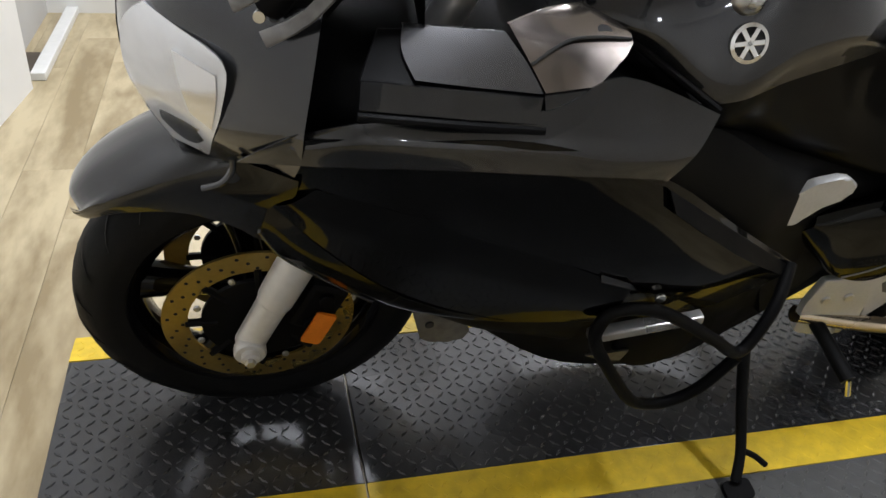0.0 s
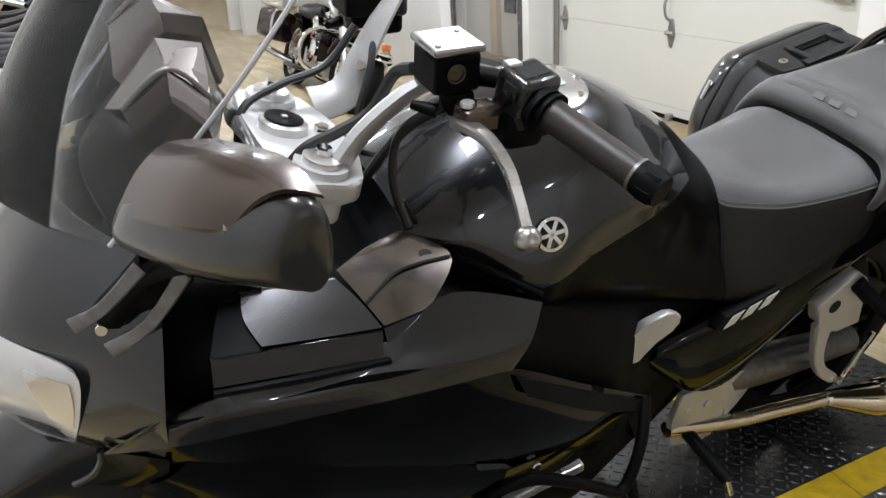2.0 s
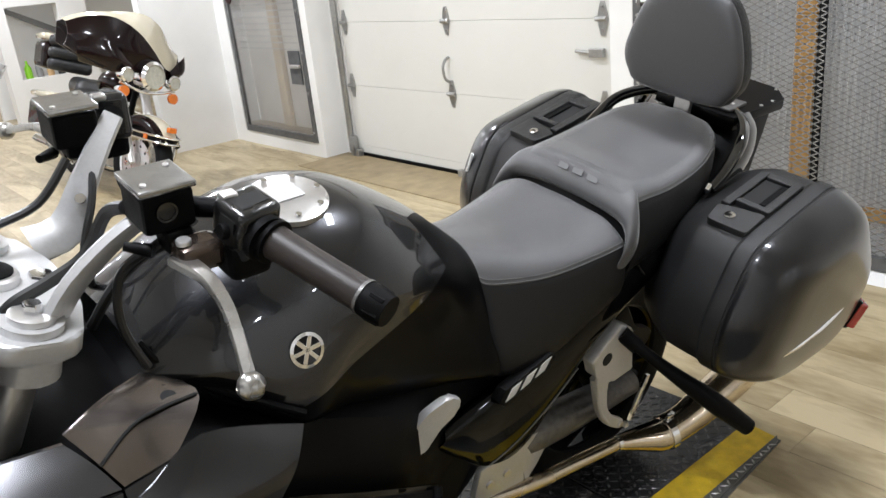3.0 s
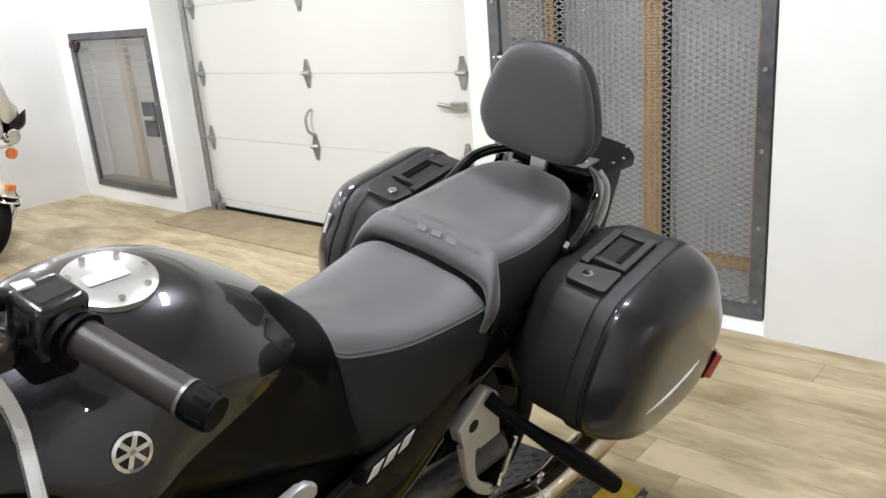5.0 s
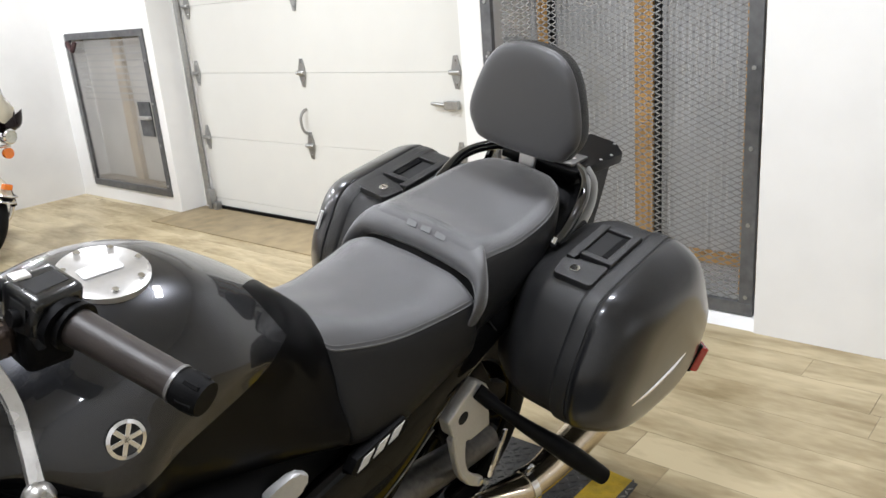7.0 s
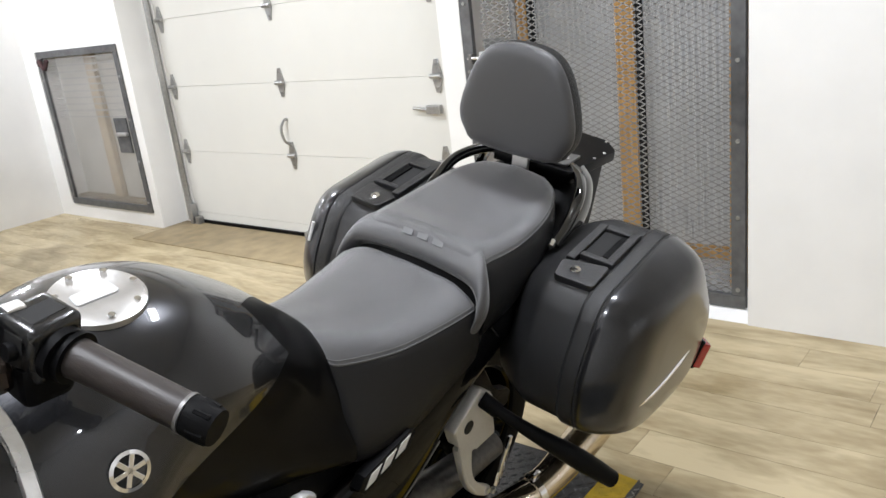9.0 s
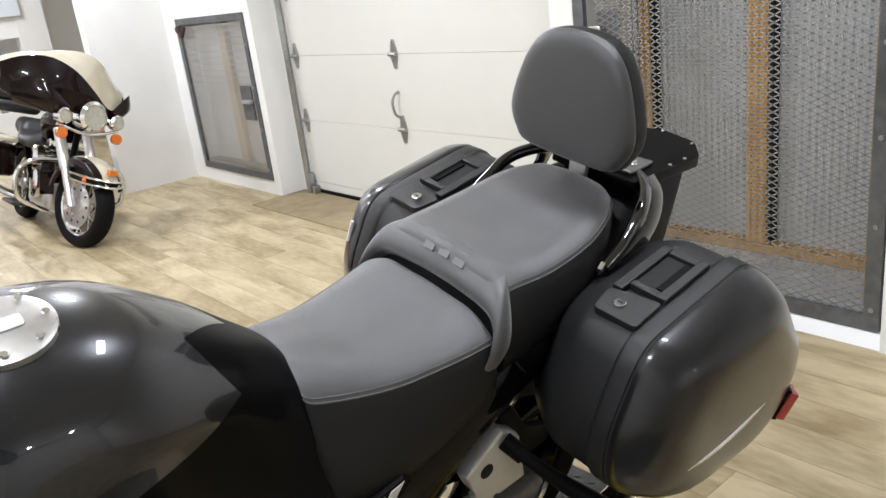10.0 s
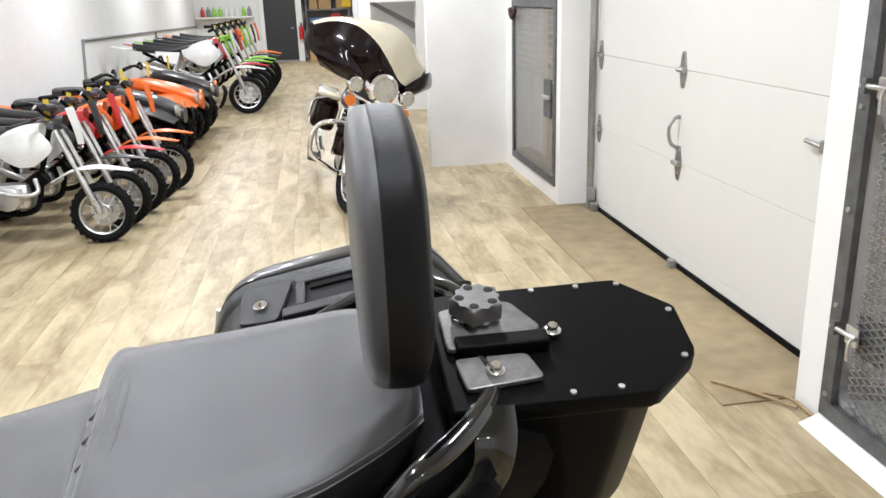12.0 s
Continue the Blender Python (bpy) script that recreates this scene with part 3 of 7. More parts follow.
front = wheel(FC, 0.3, 0.118, 0.212, "front_wheel")
rear = wheel((1.56, 0, 0.305), 0.312, 0.18, 0.212, "rear_wheel")
for s in (-1, 1):
    mt = Matrix.Translation((FC[0], s * 0.078, FC[2]))
    rotor = part("brake_disc", lathe([(0.118, -0.0025), (0.16, -0.0025), (0.16, 0.0025), (0.118, 0.0025)], 56, mt), DISC_GOLD, front, "drilled steel brake disc")
    bm = lathe([(0.03, -0.004), (0.097, -0.004), (0.097, 0.004), (0.03, 0.004)], 40, mt)
    carrier = part("disc_carrier", bm, MATT_BLACK, front)
    for k in range(8):
        a = 2 * math.pi * k / 8
        d = Vector((math.cos(a), 0, math.sin(a)))
        part("carrier_arm", tube([mt.translation + d * 0.07, mt.translation + d * 0.122], 0.007, 6), MATT_BLACK, carrier)
    bm = bmesh.new()
    for k in range(60):
        a = 2 * math.pi * k / 60
        rr = (0.126, 0.138, 0.15)[k % 3]
        disc((FC[0] + rr * math.cos(a), s * 0.0808, FC[2] + rr * math.sin(a)), (0, s, 0), 0.0033, 0.0004, 8, bm)
    tagged(part("drill_holes", bm, BLACK_VOID, front), kind="stuff")
    for k in range(8):
        a = 2 * math.pi * (k + 0.5) / 8
        bm = bmesh.new()
        disc((FC[0] + 0.108 * math.cos(a), s * 0.082, FC[2] + 0.108 * math.sin(a)), (0, s, 0), 0.006, 0.004, 10, bm)
        part("disc_button", bm, ALLOY, front)

# fork, clamps and axle
RAKE = Vector((0.30, 0, 0.70)).normalized()
for s in (-1, 1):
    a = Vector((0.0, s * 0.112, 0.275))
    leg = part("fork_leg", tube([a, a + RAKE * 0.10, a + RAKE * 0.13, a + RAKE * 0.30], [0.026, 0.027, 0.031, 0.031], 18, 22), FORK_GREY, bike, "pale grey fork slider")
    part("fork_tube", tube([a + RAKE * 0.28, a + RAKE * 0.80], 0.024, 16), ALLOY, leg)
    bm = disc(a + Vector((0, s * 0.012, 0)), (0, s, 0), 0.027, 0.018, 20)
    disc(a + Vector((0, s * 0.03, 0)), (0, s, 0), 0.015, 0.012, 12, bm, 0.012)
    part("axle_clamp", bm, FORK_GREY, leg)
    part("axle_bolt", disc(a + Vector((0, s * 0.043, 0)), (0, s, 0), 0.009, 0.008, 6), ALLOY, leg)
    m = Matrix.Translation((0.105, s * 0.098, 0.36)) @ pose(0, 0, 0, 0, 24, 0)
    bm = box((-0.025, -0.025, -0.055), (0.045, 0.02, 0.055), 0.012, m)
    for dz in (-0.03, 0.03):
        disc(m @ Vector((0.01, s * 0.026, dz)), (0, s, 0), 0.013, 0.008, 12, bm)
    part("brake_caliper", bm, MATT_BLACK, bike, "black brake caliper")
    bm = prism(rounded([(-0.017, -0.037), (0.017, -0.037), (0.017, 0.037), (-0.017, 0.037)], 0.004), "y", s * 0.136, s * 0.142, 0.001, Matrix.Translation((0.112, 0, 0.328)) @ pose(0, 0, 0, 0, 23, 0))
    part("reflector", bm, AMBER, bike, "amber side reflector")

# front fender
def polar(ang, r, y):
    return (FC[0] + r * math.cos(radians(ang)), y, FC[2] + r * math.sin(radians(ang)))


secs = []
for ang, crown, side, hw, drop in ((139, 0.352, 0.345, 0.03, 0), (135, 0.365, 0.335, 0.062, 0), (126, 0.372, 0.322, 0.08, 0), (112, 0.375, 0.285, 0.088, 0), (98, 0.372, 0.235, 0.09, 0), (86, 0.368, 0.20, 0.09, 0), (74, 0.36, 0.24, 0.088, 0), (62, 0.35, 0.30, 0.082, 0)):
    secs.append([polar(ang, side, -hw), polar(ang, side + (crown - side) * 0.5, -hw * 1.02), polar(ang, crown - 0.02, -hw * 0.86), polar(ang, crown - 0.003, -hw * 0.42), polar(ang, crown, 0),
                 polar(ang, crown - 0.003, hw * 0.42), polar(ang, crown - 0.02, hw * 0.86), polar(ang, side + (crown - side) * 0.5, hw * 1.02), polar(ang, side, hw)])
part("front_fender", sheet(secs, 24, 26, 0.004, (0.25, 0, -1)), GREY_PAINT, bike, "dark grey front fender")

# upper cowl with the two headlamps
cowl = [[(-0.083, 0, 0.655), (-0.068, -0.06, 0.66), (-0.008, -0.14, 0.685), (0.05, -0.22, 0.70)],
        [(-0.130, 0, 0.73), (-0.101, -0.08, 0.735), (-0.027, -0.17, 0.75), (0.07, -0.26, 0.77)],
        [(-0.136, 0, 0.83), (-0.107, -0.09, 0.83), (-0.012, -0.185, 0.84), (0.075, -0.27, 0.83)],
        [(-0.106, 0, 0.91), (-0.076, -0.12, 0.905), (0.006, -0.20, 0.91), (0.085, -0.262, 0.90)],
        [(-0.052, 0, 0.98), (-0.032, -0.12, 0.97), (0.036, -0.195, 0.96), (0.095, -0.245, 0.96)],
        [(0.008, 0, 1.04), (0.026, -0.10, 1.03), (0.067, -0.165, 1.015), (0.11, -0.215, 1.01)]]
both("upper_cowl", cowl, GREY_PAINT, "dark grey upper cowl", 20, 20)
lens = [[(-0.090, -0.110, 0.897), (-0.119, -0.090, 0.862), (-0.125, -0.083, 0.80), (-0.111, -0.072, 0.735), (-0.084, -0.058, 0.668)],
        [(-0.064, -0.142, 0.893), (-0.073, -0.146, 0.855), (-0.075, -0.136, 0.79), (-0.070, -0.116, 0.735), (-0.058, -0.085, 0.672)],
        [(-0.026, -0.182, 0.885), (-0.004, -0.206, 0.868), (-0.014, -0.192, 0.80), (-0.027, -0.170, 0.745), (-0.034, -0.122, 0.685)]]
lamp_l = part("headlamp", sheet(lens, 16, 10, 0.012), LENS, bike, "clear angular headlamp")
part("headlamp", sheet(mirror_rails(lens), 16, 10, 0.012), LENS, bike, "clear angular headlamp")

for s in (-1, 1):
    part("lamp_facet", sheet([[(-0.062, s * 0.160, 0.866), (-0.016, s * 0.1985, 0.856)], [(-0.058, s * 0.160, 0.82), (-0.018, s * 0.1925, 0.815)], [(-0.050, s * 0.158, 0.778), (-0.026, s * 0.1785, 0.768)]], 4, 6, 0.005), LENS_IN, lamp_l, "bright lamp facet")

# side fairings
side = [[(-0.005, -0.165, 0.70), (0.03, -0.205, 0.68), (0.17, -0.25, 0.56), (0.33, -0.272, 0.49), (0.51, -0.285, 0.475), (0.70, -0.268, 0.455), (0.865, -0.235, 0.485)],
        [(0.0, -0.19, 0.735), (0.07, -0.245, 0.735), (0.22, -0.29, 0.68), (0.38, -0.31, 0.62), (0.54, -0.312, 0.59), (0.70, -0.288, 0.545), (0.868, -0.235, 0.495)],
        [(0.02, -0.215, 0.765), (0.08, -0.262, 0.785), (0.22, -0.298, 0.765), (0.37, -0.315, 0.73), (0.52, -0.313, 0.70), (0.69, -0.285, 0.615), (0.87, -0.235, 0.505)],
        [(0.04, -0.235, 0.785), (0.083, -0.27, 0.82), (0.21, -0.29, 0.83), (0.352, -0.298, 0.825), (0.522, -0.296, 0.765), (0.69, -0.27, 0.645), (0.872, -0.232, 0.512)]]
both("side_fairing", side, GLOSS_BLACK, "gloss black side fairing", 30, 16)
shoulder = [[(0.0, -0.212, 0.745), (0.09, -0.274, 0.785), (0.24, -0.302, 0.795), (0.40, -0.31, 0.785), (0.50, -0.303, 0.77), (0.524, -0.300, 0.762)],
            [(0.03, -0.24, 0.785), (0.11, -0.279, 0.818), (0.25, -0.296, 0.825), (0.40, -0.296, 0.82), (0.51, -0.288, 0.808), (0.56, -0.287, 0.796)],
            [(0.065, -0.264, 0.822), (0.14, -0.272, 0.842), (0.25, -0.276, 0.845), (0.36, -0.272, 0.856), (0.455, -0.240, 0.877), (0.588, -0.262, 0.836)]]
both("fairing_shoulder", shoulder, GREY_PAINT, "dark grey fairing shoulder", 26, 9)
wing = [[(0.035, -0.214, 0.676), (0.11, -0.252, 0.615), (0.20, -0.275, 0.555), (0.33, -0.286, 0.498), (0.50, -0.298, 0.488)],
        [(0.06, -0.243, 0.702), (0.15, -0.281, 0.675), (0.27, -0.304, 0.63), (0.40, -0.316, 0.58), (0.515, -0.317, 0.535)],
        [(0.09, -0.256, 0.735), (0.19, -0.288, 0.72), (0.32, -0.309, 0.68), (0.44, -0.316, 0.625), (0.53, -0.315, 0.576)]]
both("lower_wing", wing, GLOSS_BLACK, "gloss black lower fairing wing", 24, 10, 0.003)
rear_trim = [[(0.53, -0.305, 0.752), (0.70, -0.28, 0.632), (0.868, -0.24, 0.508)], [(0.545, -0.318, 0.72), (0.70, -0.297, 0.606), (0.862, -0.248, 0.494)]]
both("fairing_rear_trim", rear_trim, MATT_BLACK, "matt black fairing edge trim", 12, 4, 0.006)
# glove box lid and trim
lid = [[(0.196, -0.252, 0.884), (0.26, -0.256, 0.877), (0.347, -0.259, 0.868)],
       [(0.186, -0.215, 0.899), (0.26, -0.222, 0.895), (0.331, -0.228, 0.891)],
       [(0.192, -0.18, 0.911), (0.25, -0.187, 0.911), (0.31, -0.196, 0.911)]]
# black sheet at the lid's front end, for the mirror's dark reflection
recess = [[(0.136, -0.25, 0.882), (0.20, -0.252, 0.877)], [(0.15, -0.213, 0.892), (0.20, -0.215, 0.892)], [(0.165, -0.178, 0.903), (0.21, -0.18, 0.904)]]
both("lid_dark_end", recess, MATT_BLACK, "matt black sheet in place of the mirror's dark reflection", 8, 6, 0.006)
both("glove_box_lid", lid, SATIN, "satin silver glove box lid", 14, 10, 0.008)
lid_low = [[(0.132, -0.276, 0.863), (0.24, -0.283, 0.854), (0.338, -0.285, 0.845)], [(0.136, -0.254, 0.885), (0.24, -0.2605, 0.876), (0.346, -0.2635, 0.866)]]
both("glove_box_face", lid_low, GREY_PAINT, "dark grey lower lid face", 12, 5, 0.006)
for s in (-1, 1):
    part("lid_frame", tube([(0.13, s * 0.281, 0.858), (0.24, s * 0.288, 0.849), (0.345, s * 0.29, 0.839)], 0.005, 8), MATT_BLACK, bike)
    part("trim_groove", tube([(0.336, s * 0.232, 0.890), (0.385, s * 0.206, 0.9045), (0.425, s * 0.197, 0.905), (0.474, s * 0.192, 0.900)], 0.0022, 6), BLACK_VOID, bike)
trim = [[(0.314, -0.19, 0.918), (0.333, -0.223, 0.893), (0.351, -0.256, 0.867)],
        [(0.37, -0.158, 0.920), (0.388, -0.205, 0.901), (0.383, -0.253, 0.869)],
        [(0.431, -0.13, 0.914), (0.478, -0.19, 0.899), (0.418, -0.249, 0.871)]]
trim_side = [[(0.349, -0.260, 0.866), (0.415, -0.252, 0.869)], [(0.349, -0.286, 0.838), (0.388, -0.284, 0.836)]]
both("trim_side", trim_side, GREY_PAINT, "dark grey trim flank", 6, 5, 0.005)
both("inner_trim", trim, TRIM_SILVER, "bronze silver inner trim", 10, 8, 0.006)
part("trim_hole", disc((0.442, -0.181, 0.901), (0.1, -0.35, 0.9), 0.011, 0.004, 14), BLACK_VOID, bike)

# dark inner body that fills the machine
rings = []
for x, hw, zt, zb in ((0.0, 0.10, 0.86, 0.68), (0.10, 0.20, 0.88, 0.62), (0.20, 0.235, 0.875, 0.5), (0.35, 0.25, 0.86, 0.36), (0.50, 0.25, 0.83, 0.24), (0.65, 0.225, 0.78, 0.17), (0.80, 0.21, 0.70, 0.15), (0.95, 0.155, 0.66, 0.17), (1.1, 0.14, 0.62, 0.28), (1.3, 0.14, 0.64, 0.48), (1.5, 0.14, 0.70, 0.60), (1.72, 0.13, 0.74, 0.63)):
    rings.append(half_ring(x, [(0, zt), (-hw * 0.7, zt), (-hw, zt - 0.06), (-hw, (zt + zb) / 2), (-hw * 0.8, zb + 0.03), (-hw * 0.5, zb), (0, zb)]))
part("engine_block", loft(rings, 24), MATT_BLACK, bike, "black engine and frame")

# tank
tank = [(0.435, [(0, 0.935), (-0.05, 0.932), (-0.10, 0.922), (-0.125, 0.905), (-0.13, 0.885), (-0.10, 0.85), (0, 0.84)]),
        (0.52, [(0, 1.0), (-0.07, 0.988), (-0.125, 0.955), (-0.16, 0.91), (-0.17, 0.875), (-0.15, 0.83), (0, 0.8)]),
        (0.62, [(0, 1.042), (-0.08, 1.025), (-0.145, 0.975), (-0.188, 0.90), (-0.220, 0.818), (-0.19, 0.775), (0, 0.75)]),
        (0.72, [(0, 1.052), (-0.09, 1.035), (-0.155, 0.982), (-0.19, 0.915), (-0.2, 0.855), (-0.165, 0.73), (0, 0.7)]),
        (0.83, [(0, 1.03), (-0.09, 1.012), (-0.15, 0.962), (-0.18, 0.91), (-0.178, 0.86), (-0.15, 0.68), (0, 0.66)]),
        (0.94, [(0, 0.965), (-0.07, 0.952), (-0.115, 0.915), (-0.140, 0.87), (-0.145, 0.80), (-0.15, 0.65), (0, 0.62)]),
        (1.02, [(0, 0.898), (-0.05, 0.890), (-0.092, 0.862), (-0.116, 0.82), (-0.138, 0.74), (-0.160, 0.63), (0, 0.60)]),
        (1.065, [(0, 0.858), (-0.045, 0.852), (-0.085, 0.828), (-0.112, 0.79), (-0.142, 0.72), (-0.168, 0.62), (0, 0.60)]),
        (1.085, [(0, 0.835), (-0.035, 0.83), (-0.065, 0.81), (-0.095, 0.77), (-0.13, 0.71), (-0.155, 0.62), (0, 0.60)])]
# the shell is cut along the crease and round the seat nose: grey paint in front, gloss black cover behind and below
shell = loft([half_ring(x, h) for x, h in tank], 64, 7)
for co, no in (((0.60, 0, 0.818), (-0.186, 0, 1)), ((0.963, 0, 0.872), (1, 0, 0.565)), ((0.9998, 0, 0), (1, -1.2, 0)), ((0.9998, 0, 0), (1, 1.2, 0))):
    bmesh.ops.bisect_plane(shell, geom=shell.verts[:] + shell.edges[:] + shell.faces[:], plane_co=co, plane_no=no)


def behind_crease(c):
    low = c.z < 0.818 + (c.x - 0.60) * 0.186
    return low or (c.x > 0.963 - (c.z - 0.872) * 0.565 and c.x > 0.911 + (0.074 - abs(c.y)) * 1.2)


cover_shell = shell.copy()
bmesh.ops.delete(shell, geom=[f for f in shell.faces if behind_crease(f.calc_center_median())], context="FACES")
bmesh.ops.delete(cover_shell, geom=[f for f in cover_shell.faces if not behind_crease(f.calc_center_median())], context="FACES")
tk = part("fuel_tank", shell, GREY_PAINT, bike, "dark grey metallic fuel tank")
part("tank_cover", cover_shell, COVER_BLACK, tk, "gloss black cover round the seat nose")
for s in (-1, 1):
    part("tank_edge", tube([(0.44, s * 0.105, 0.945), (0.456, s * 0.120, 0.915), (0.50, s * 0.154, 0.876), (0.56, s * 0.196, 0.843), (0.612, s * 0.226, 0.815)], 0.006, 8), MATT_BLACK, tk, "black rubber tank edge")

# seats
def seat(name, secs, label):
    body = part(name, loft([half_ring(x, h) for x, h in secs], 44, 5), VINYL_SIDE, bike, label)
    rails = []
    for x, h in secs:
        (y3, z3), (y2, z2), (y1, z1), (y0, z0) = h[3], h[2], h[1], h[0]
        half = [(y2 + (y3 - y2) * 0.22 - 0.004, z2 + (z3 - z2) * 0.22), (y2 - 0.002, z2 + 0.003), ((y1 + y2) / 2 - 0.002, (z1 + z2) / 2 + 0.008), (y1, z1 + 0.004), (y1 / 2, (z1 + z0) / 2 + 0.004), (0, z0 + 0.004)]
        rails.append([(x, y, z) for y, z in half] + [(x, -y, z) for y, z in reversed(half[:-1])])
    part("cushion", sheet(rails, 36, 26, 0.006, (0, 0, -1)), VINYL, body, "dark grey vinyl cushion")
    for s in (1, -1):
        for d in (0.0, 0.007):
            part("stitching", tube([(x, s * (h[2][0] - 0.0045 - d * 0.6), h[2][1] - d + 0.001) for x, h in secs], 0.0010, 5), STITCH, body)
    return body


seat("rider_seat", [(1.062, [(0, 0.842), (-0.05, 0.838), (-0.094, 0.812), (-0.115, 0.78), (-0.155, 0.68), (-0.12, 0.63), (0, 0.62)]),
                    (1.085, [(0, 0.840), (-0.065, 0.835), (-0.112, 0.803), (-0.134, 0.768), (-0.176, 0.66), (-0.15, 0.6), (0, 0.6)]),
                    (1.2, [(0, 0.812), (-0.09, 0.808), (-0.138, 0.788), (-0.160, 0.75), (-0.188, 0.645), (-0.16, 0.6), (0, 0.6)]),
                    (1.31, [(0, 0.817), (-0.10, 0.814), (-0.158, 0.796), (-0.178, 0.76), (-0.192, 0.68), (-0.16, 0.63), (0, 0.63)]),
                    (1.385, [(0, 0.838), (-0.105, 0.834), (-0.170, 0.808), (-0.186, 0.775), (-0.195, 0.71), (-0.16, 0.66), (0, 0.66)]),
                    (1.402, [(0, 0.838), (-0.105, 0.834), (-0.165, 0.808), (-0.180, 0.775), (-0.19, 0.72), (-0.16, 0.66), (0, 0.66)])], "dark grey vinyl rider seat with stitching")
seat("passenger_seat", [(1.425, [(0, 0.886), (-0.1, 0.880), (-0.145, 0.866), (-0.168, 0.835), (-0.185, 0.765), (-0.15, 0.70), (0, 0.7)]),
                        (1.45, [(0, 0.906), (-0.1, 0.902), (-0.150, 0.884), (-0.172, 0.85), (-0.188, 0.77), (-0.15, 0.71), (0, 0.71)]),
                        (1.55, [(0, 0.898), (-0.11, 0.897), (-0.158, 0.890), (-0.177, 0.855), (-0.184, 0.79), (-0.15, 0.73), (0, 0.73)]),
                        (1.66, [(0, 0.918), (-0.105, 0.916), (-0.152, 0.908), (-0.168, 0.875), (-0.17, 0.82), (-0.13, 0.78), (0, 0.78)]),
                        (1.735, [(0, 0.944), (-0.09, 0.941), (-0.132, 0.930), (-0.145, 0.90), (-0.145, 0.85), (-0.11, 0.81), (0, 0.81)]),
                        (1.785, [(0, 0.955), (-0.065, 0.950), (-0.100, 0.937), (-0.112, 0.91), (-0.11, 0.86), (-0.09, 0.83), (0, 0.83)]),
                        (1.805, [(0, 0.950), (-0.045, 0.945), (-0.072, 0.928), (-0.08, 0.905), (-0.08, 0.87), (-0.06, 0.85), (0, 0.85)])], "dark grey vinyl passenger seat with a raised step")

# padded bolster round the front of the passenger seat
rails = [[(1.392, -0.150, 0.700), (1.402, -0.166, 0.750), (1.410, -0.176, 0.785), (1.420, -0.158, 0.820), (1.424, -0.12, 0.838), (1.426, 0, 0.845)],
         [(1.350, -0.158, 0.700), (1.368, -0.178, 0.745), (1.381, -0.188, 0.79), (1.400, -0.172, 0.832), (1.408, -0.13, 0.853), (1.411, 0, 0.861)],
         [(1.352, -0.163, 0.700), (1.371, -0.184, 0.742), (1.387, -0.195, 0.797), (1.407, -0.180, 0.848), (1.414, -0.135, 0.873), (1.417, 0, 0.882)],
         [(1.372, -0.164, 0.700), (1.389, -0.184, 0.742), (1.408, -0.196, 0.80), (1.428, -0.175, 0.868), (1.436, -0.132, 0.892), (1.440, 0, 0.902)],
         [(1.395, -0.160, 0.700), (1.410, -0.176, 0.745), (1.430, -0.188, 0.80), (1.450, -0.158, 0.876), (1.460, -0.125, 0.900), (1.464, 0, 0.911)],
         [(1.400, -0.148, 0.700), (1.416, -0.164, 0.748), (1.436, -0.178, 0.80), (1.457, -0.148, 0.866), (1.466, -0.118, 0.889), (1.470, 0, 0.900)]]
part("seat_bolster", sheet([r + [(x, -y, z) for x, y, z in reversed(r[:-1])] for r in rails], 44, 20, 0.004, (0.3, 0, -1)), VINYL, bike, "dark grey padded seat bolster", 60)

# side covers below the seat
cover = [[(0.925, -0.150, 0.505), (0.985, -0.160, 0.450), (1.061, -0.165, 0.398), (1.166, -0.167, 0.399), (1.307, -0.170, 0.549), (1.418, -0.168, 0.623), (1.547, -0.160, 0.679), (1.62, -0.155, 0.715)],
         [(0.925, -0.166, 0.515), (0.985, -0.176, 0.462), (1.061, -0.181, 0.403), (1.166, -0.183, 0.404), (1.307, -0.186, 0.554), (1.418, -0.184, 0.628), (1.547, -0.176, 0.684), (1.62, -0.168, 0.722)],
         [(0.935, -0.174, 0.530), (0.99, -0.185, 0.505), (1.075, -0.193, 0.498), (1.19, -0.196, 0.530), (1.32, -0.197, 0.610), (1.43, -0.193, 0.664), (1.55, -0.184, 0.708), (1.62, -0.173, 0.738)],
         [(0.940, -0.171, 0.538), (0.995, -0.182, 0.540), (1.08, -0.190, 0.552), (1.195, -0.192, 0.590), (1.33, -0.191, 0.656), (1.44, -0.187, 0.706), (1.555, -0.178, 0.744), (1.62, -0.168, 0.764)],
         [(0.945, -0.160, 0.545), (1.0, -0.168, 0.563), (1.085, -0.173, 0.588), (1.20, -0.173, 0.629), (1.34, -0.172, 0.692), (1.45, -0.168, 0.740), (1.56, -0.160, 0.771), (1.62, -0.152, 0.785)],
         [(0.95, -0.145, 0.546), (1.005, -0.150, 0.566), (1.09, -0.155, 0.591), (1.205, -0.155, 0.632), (1.345, -0.154, 0.695), (1.455, -0.15, 0.742), (1.56, -0.145, 0.773), (1.62, -0.14, 0.786)]]
both("side_cover", cover, GLOSS_BLACK, "gloss black side cover", 44, 18)
for s in (-1, 1):
    part("cover_seam", tube([(1.455, s * 0.1835, 0.738), (1.475, s * 0.1865, 0.712), (1.50, s * 0.1855, 0.690)], 0.002, 6), BLACK_VOID, bike)
    part("cover_edge", tube([(1.06, s * 0.182, 0.402), (1.12, s * 0.188, 0.428), (1.20, s * 0.1925, 0.478), (1.29, s * 0.193, 0.548)], 0.002, 6, 16), PLATE_GREY, bike)

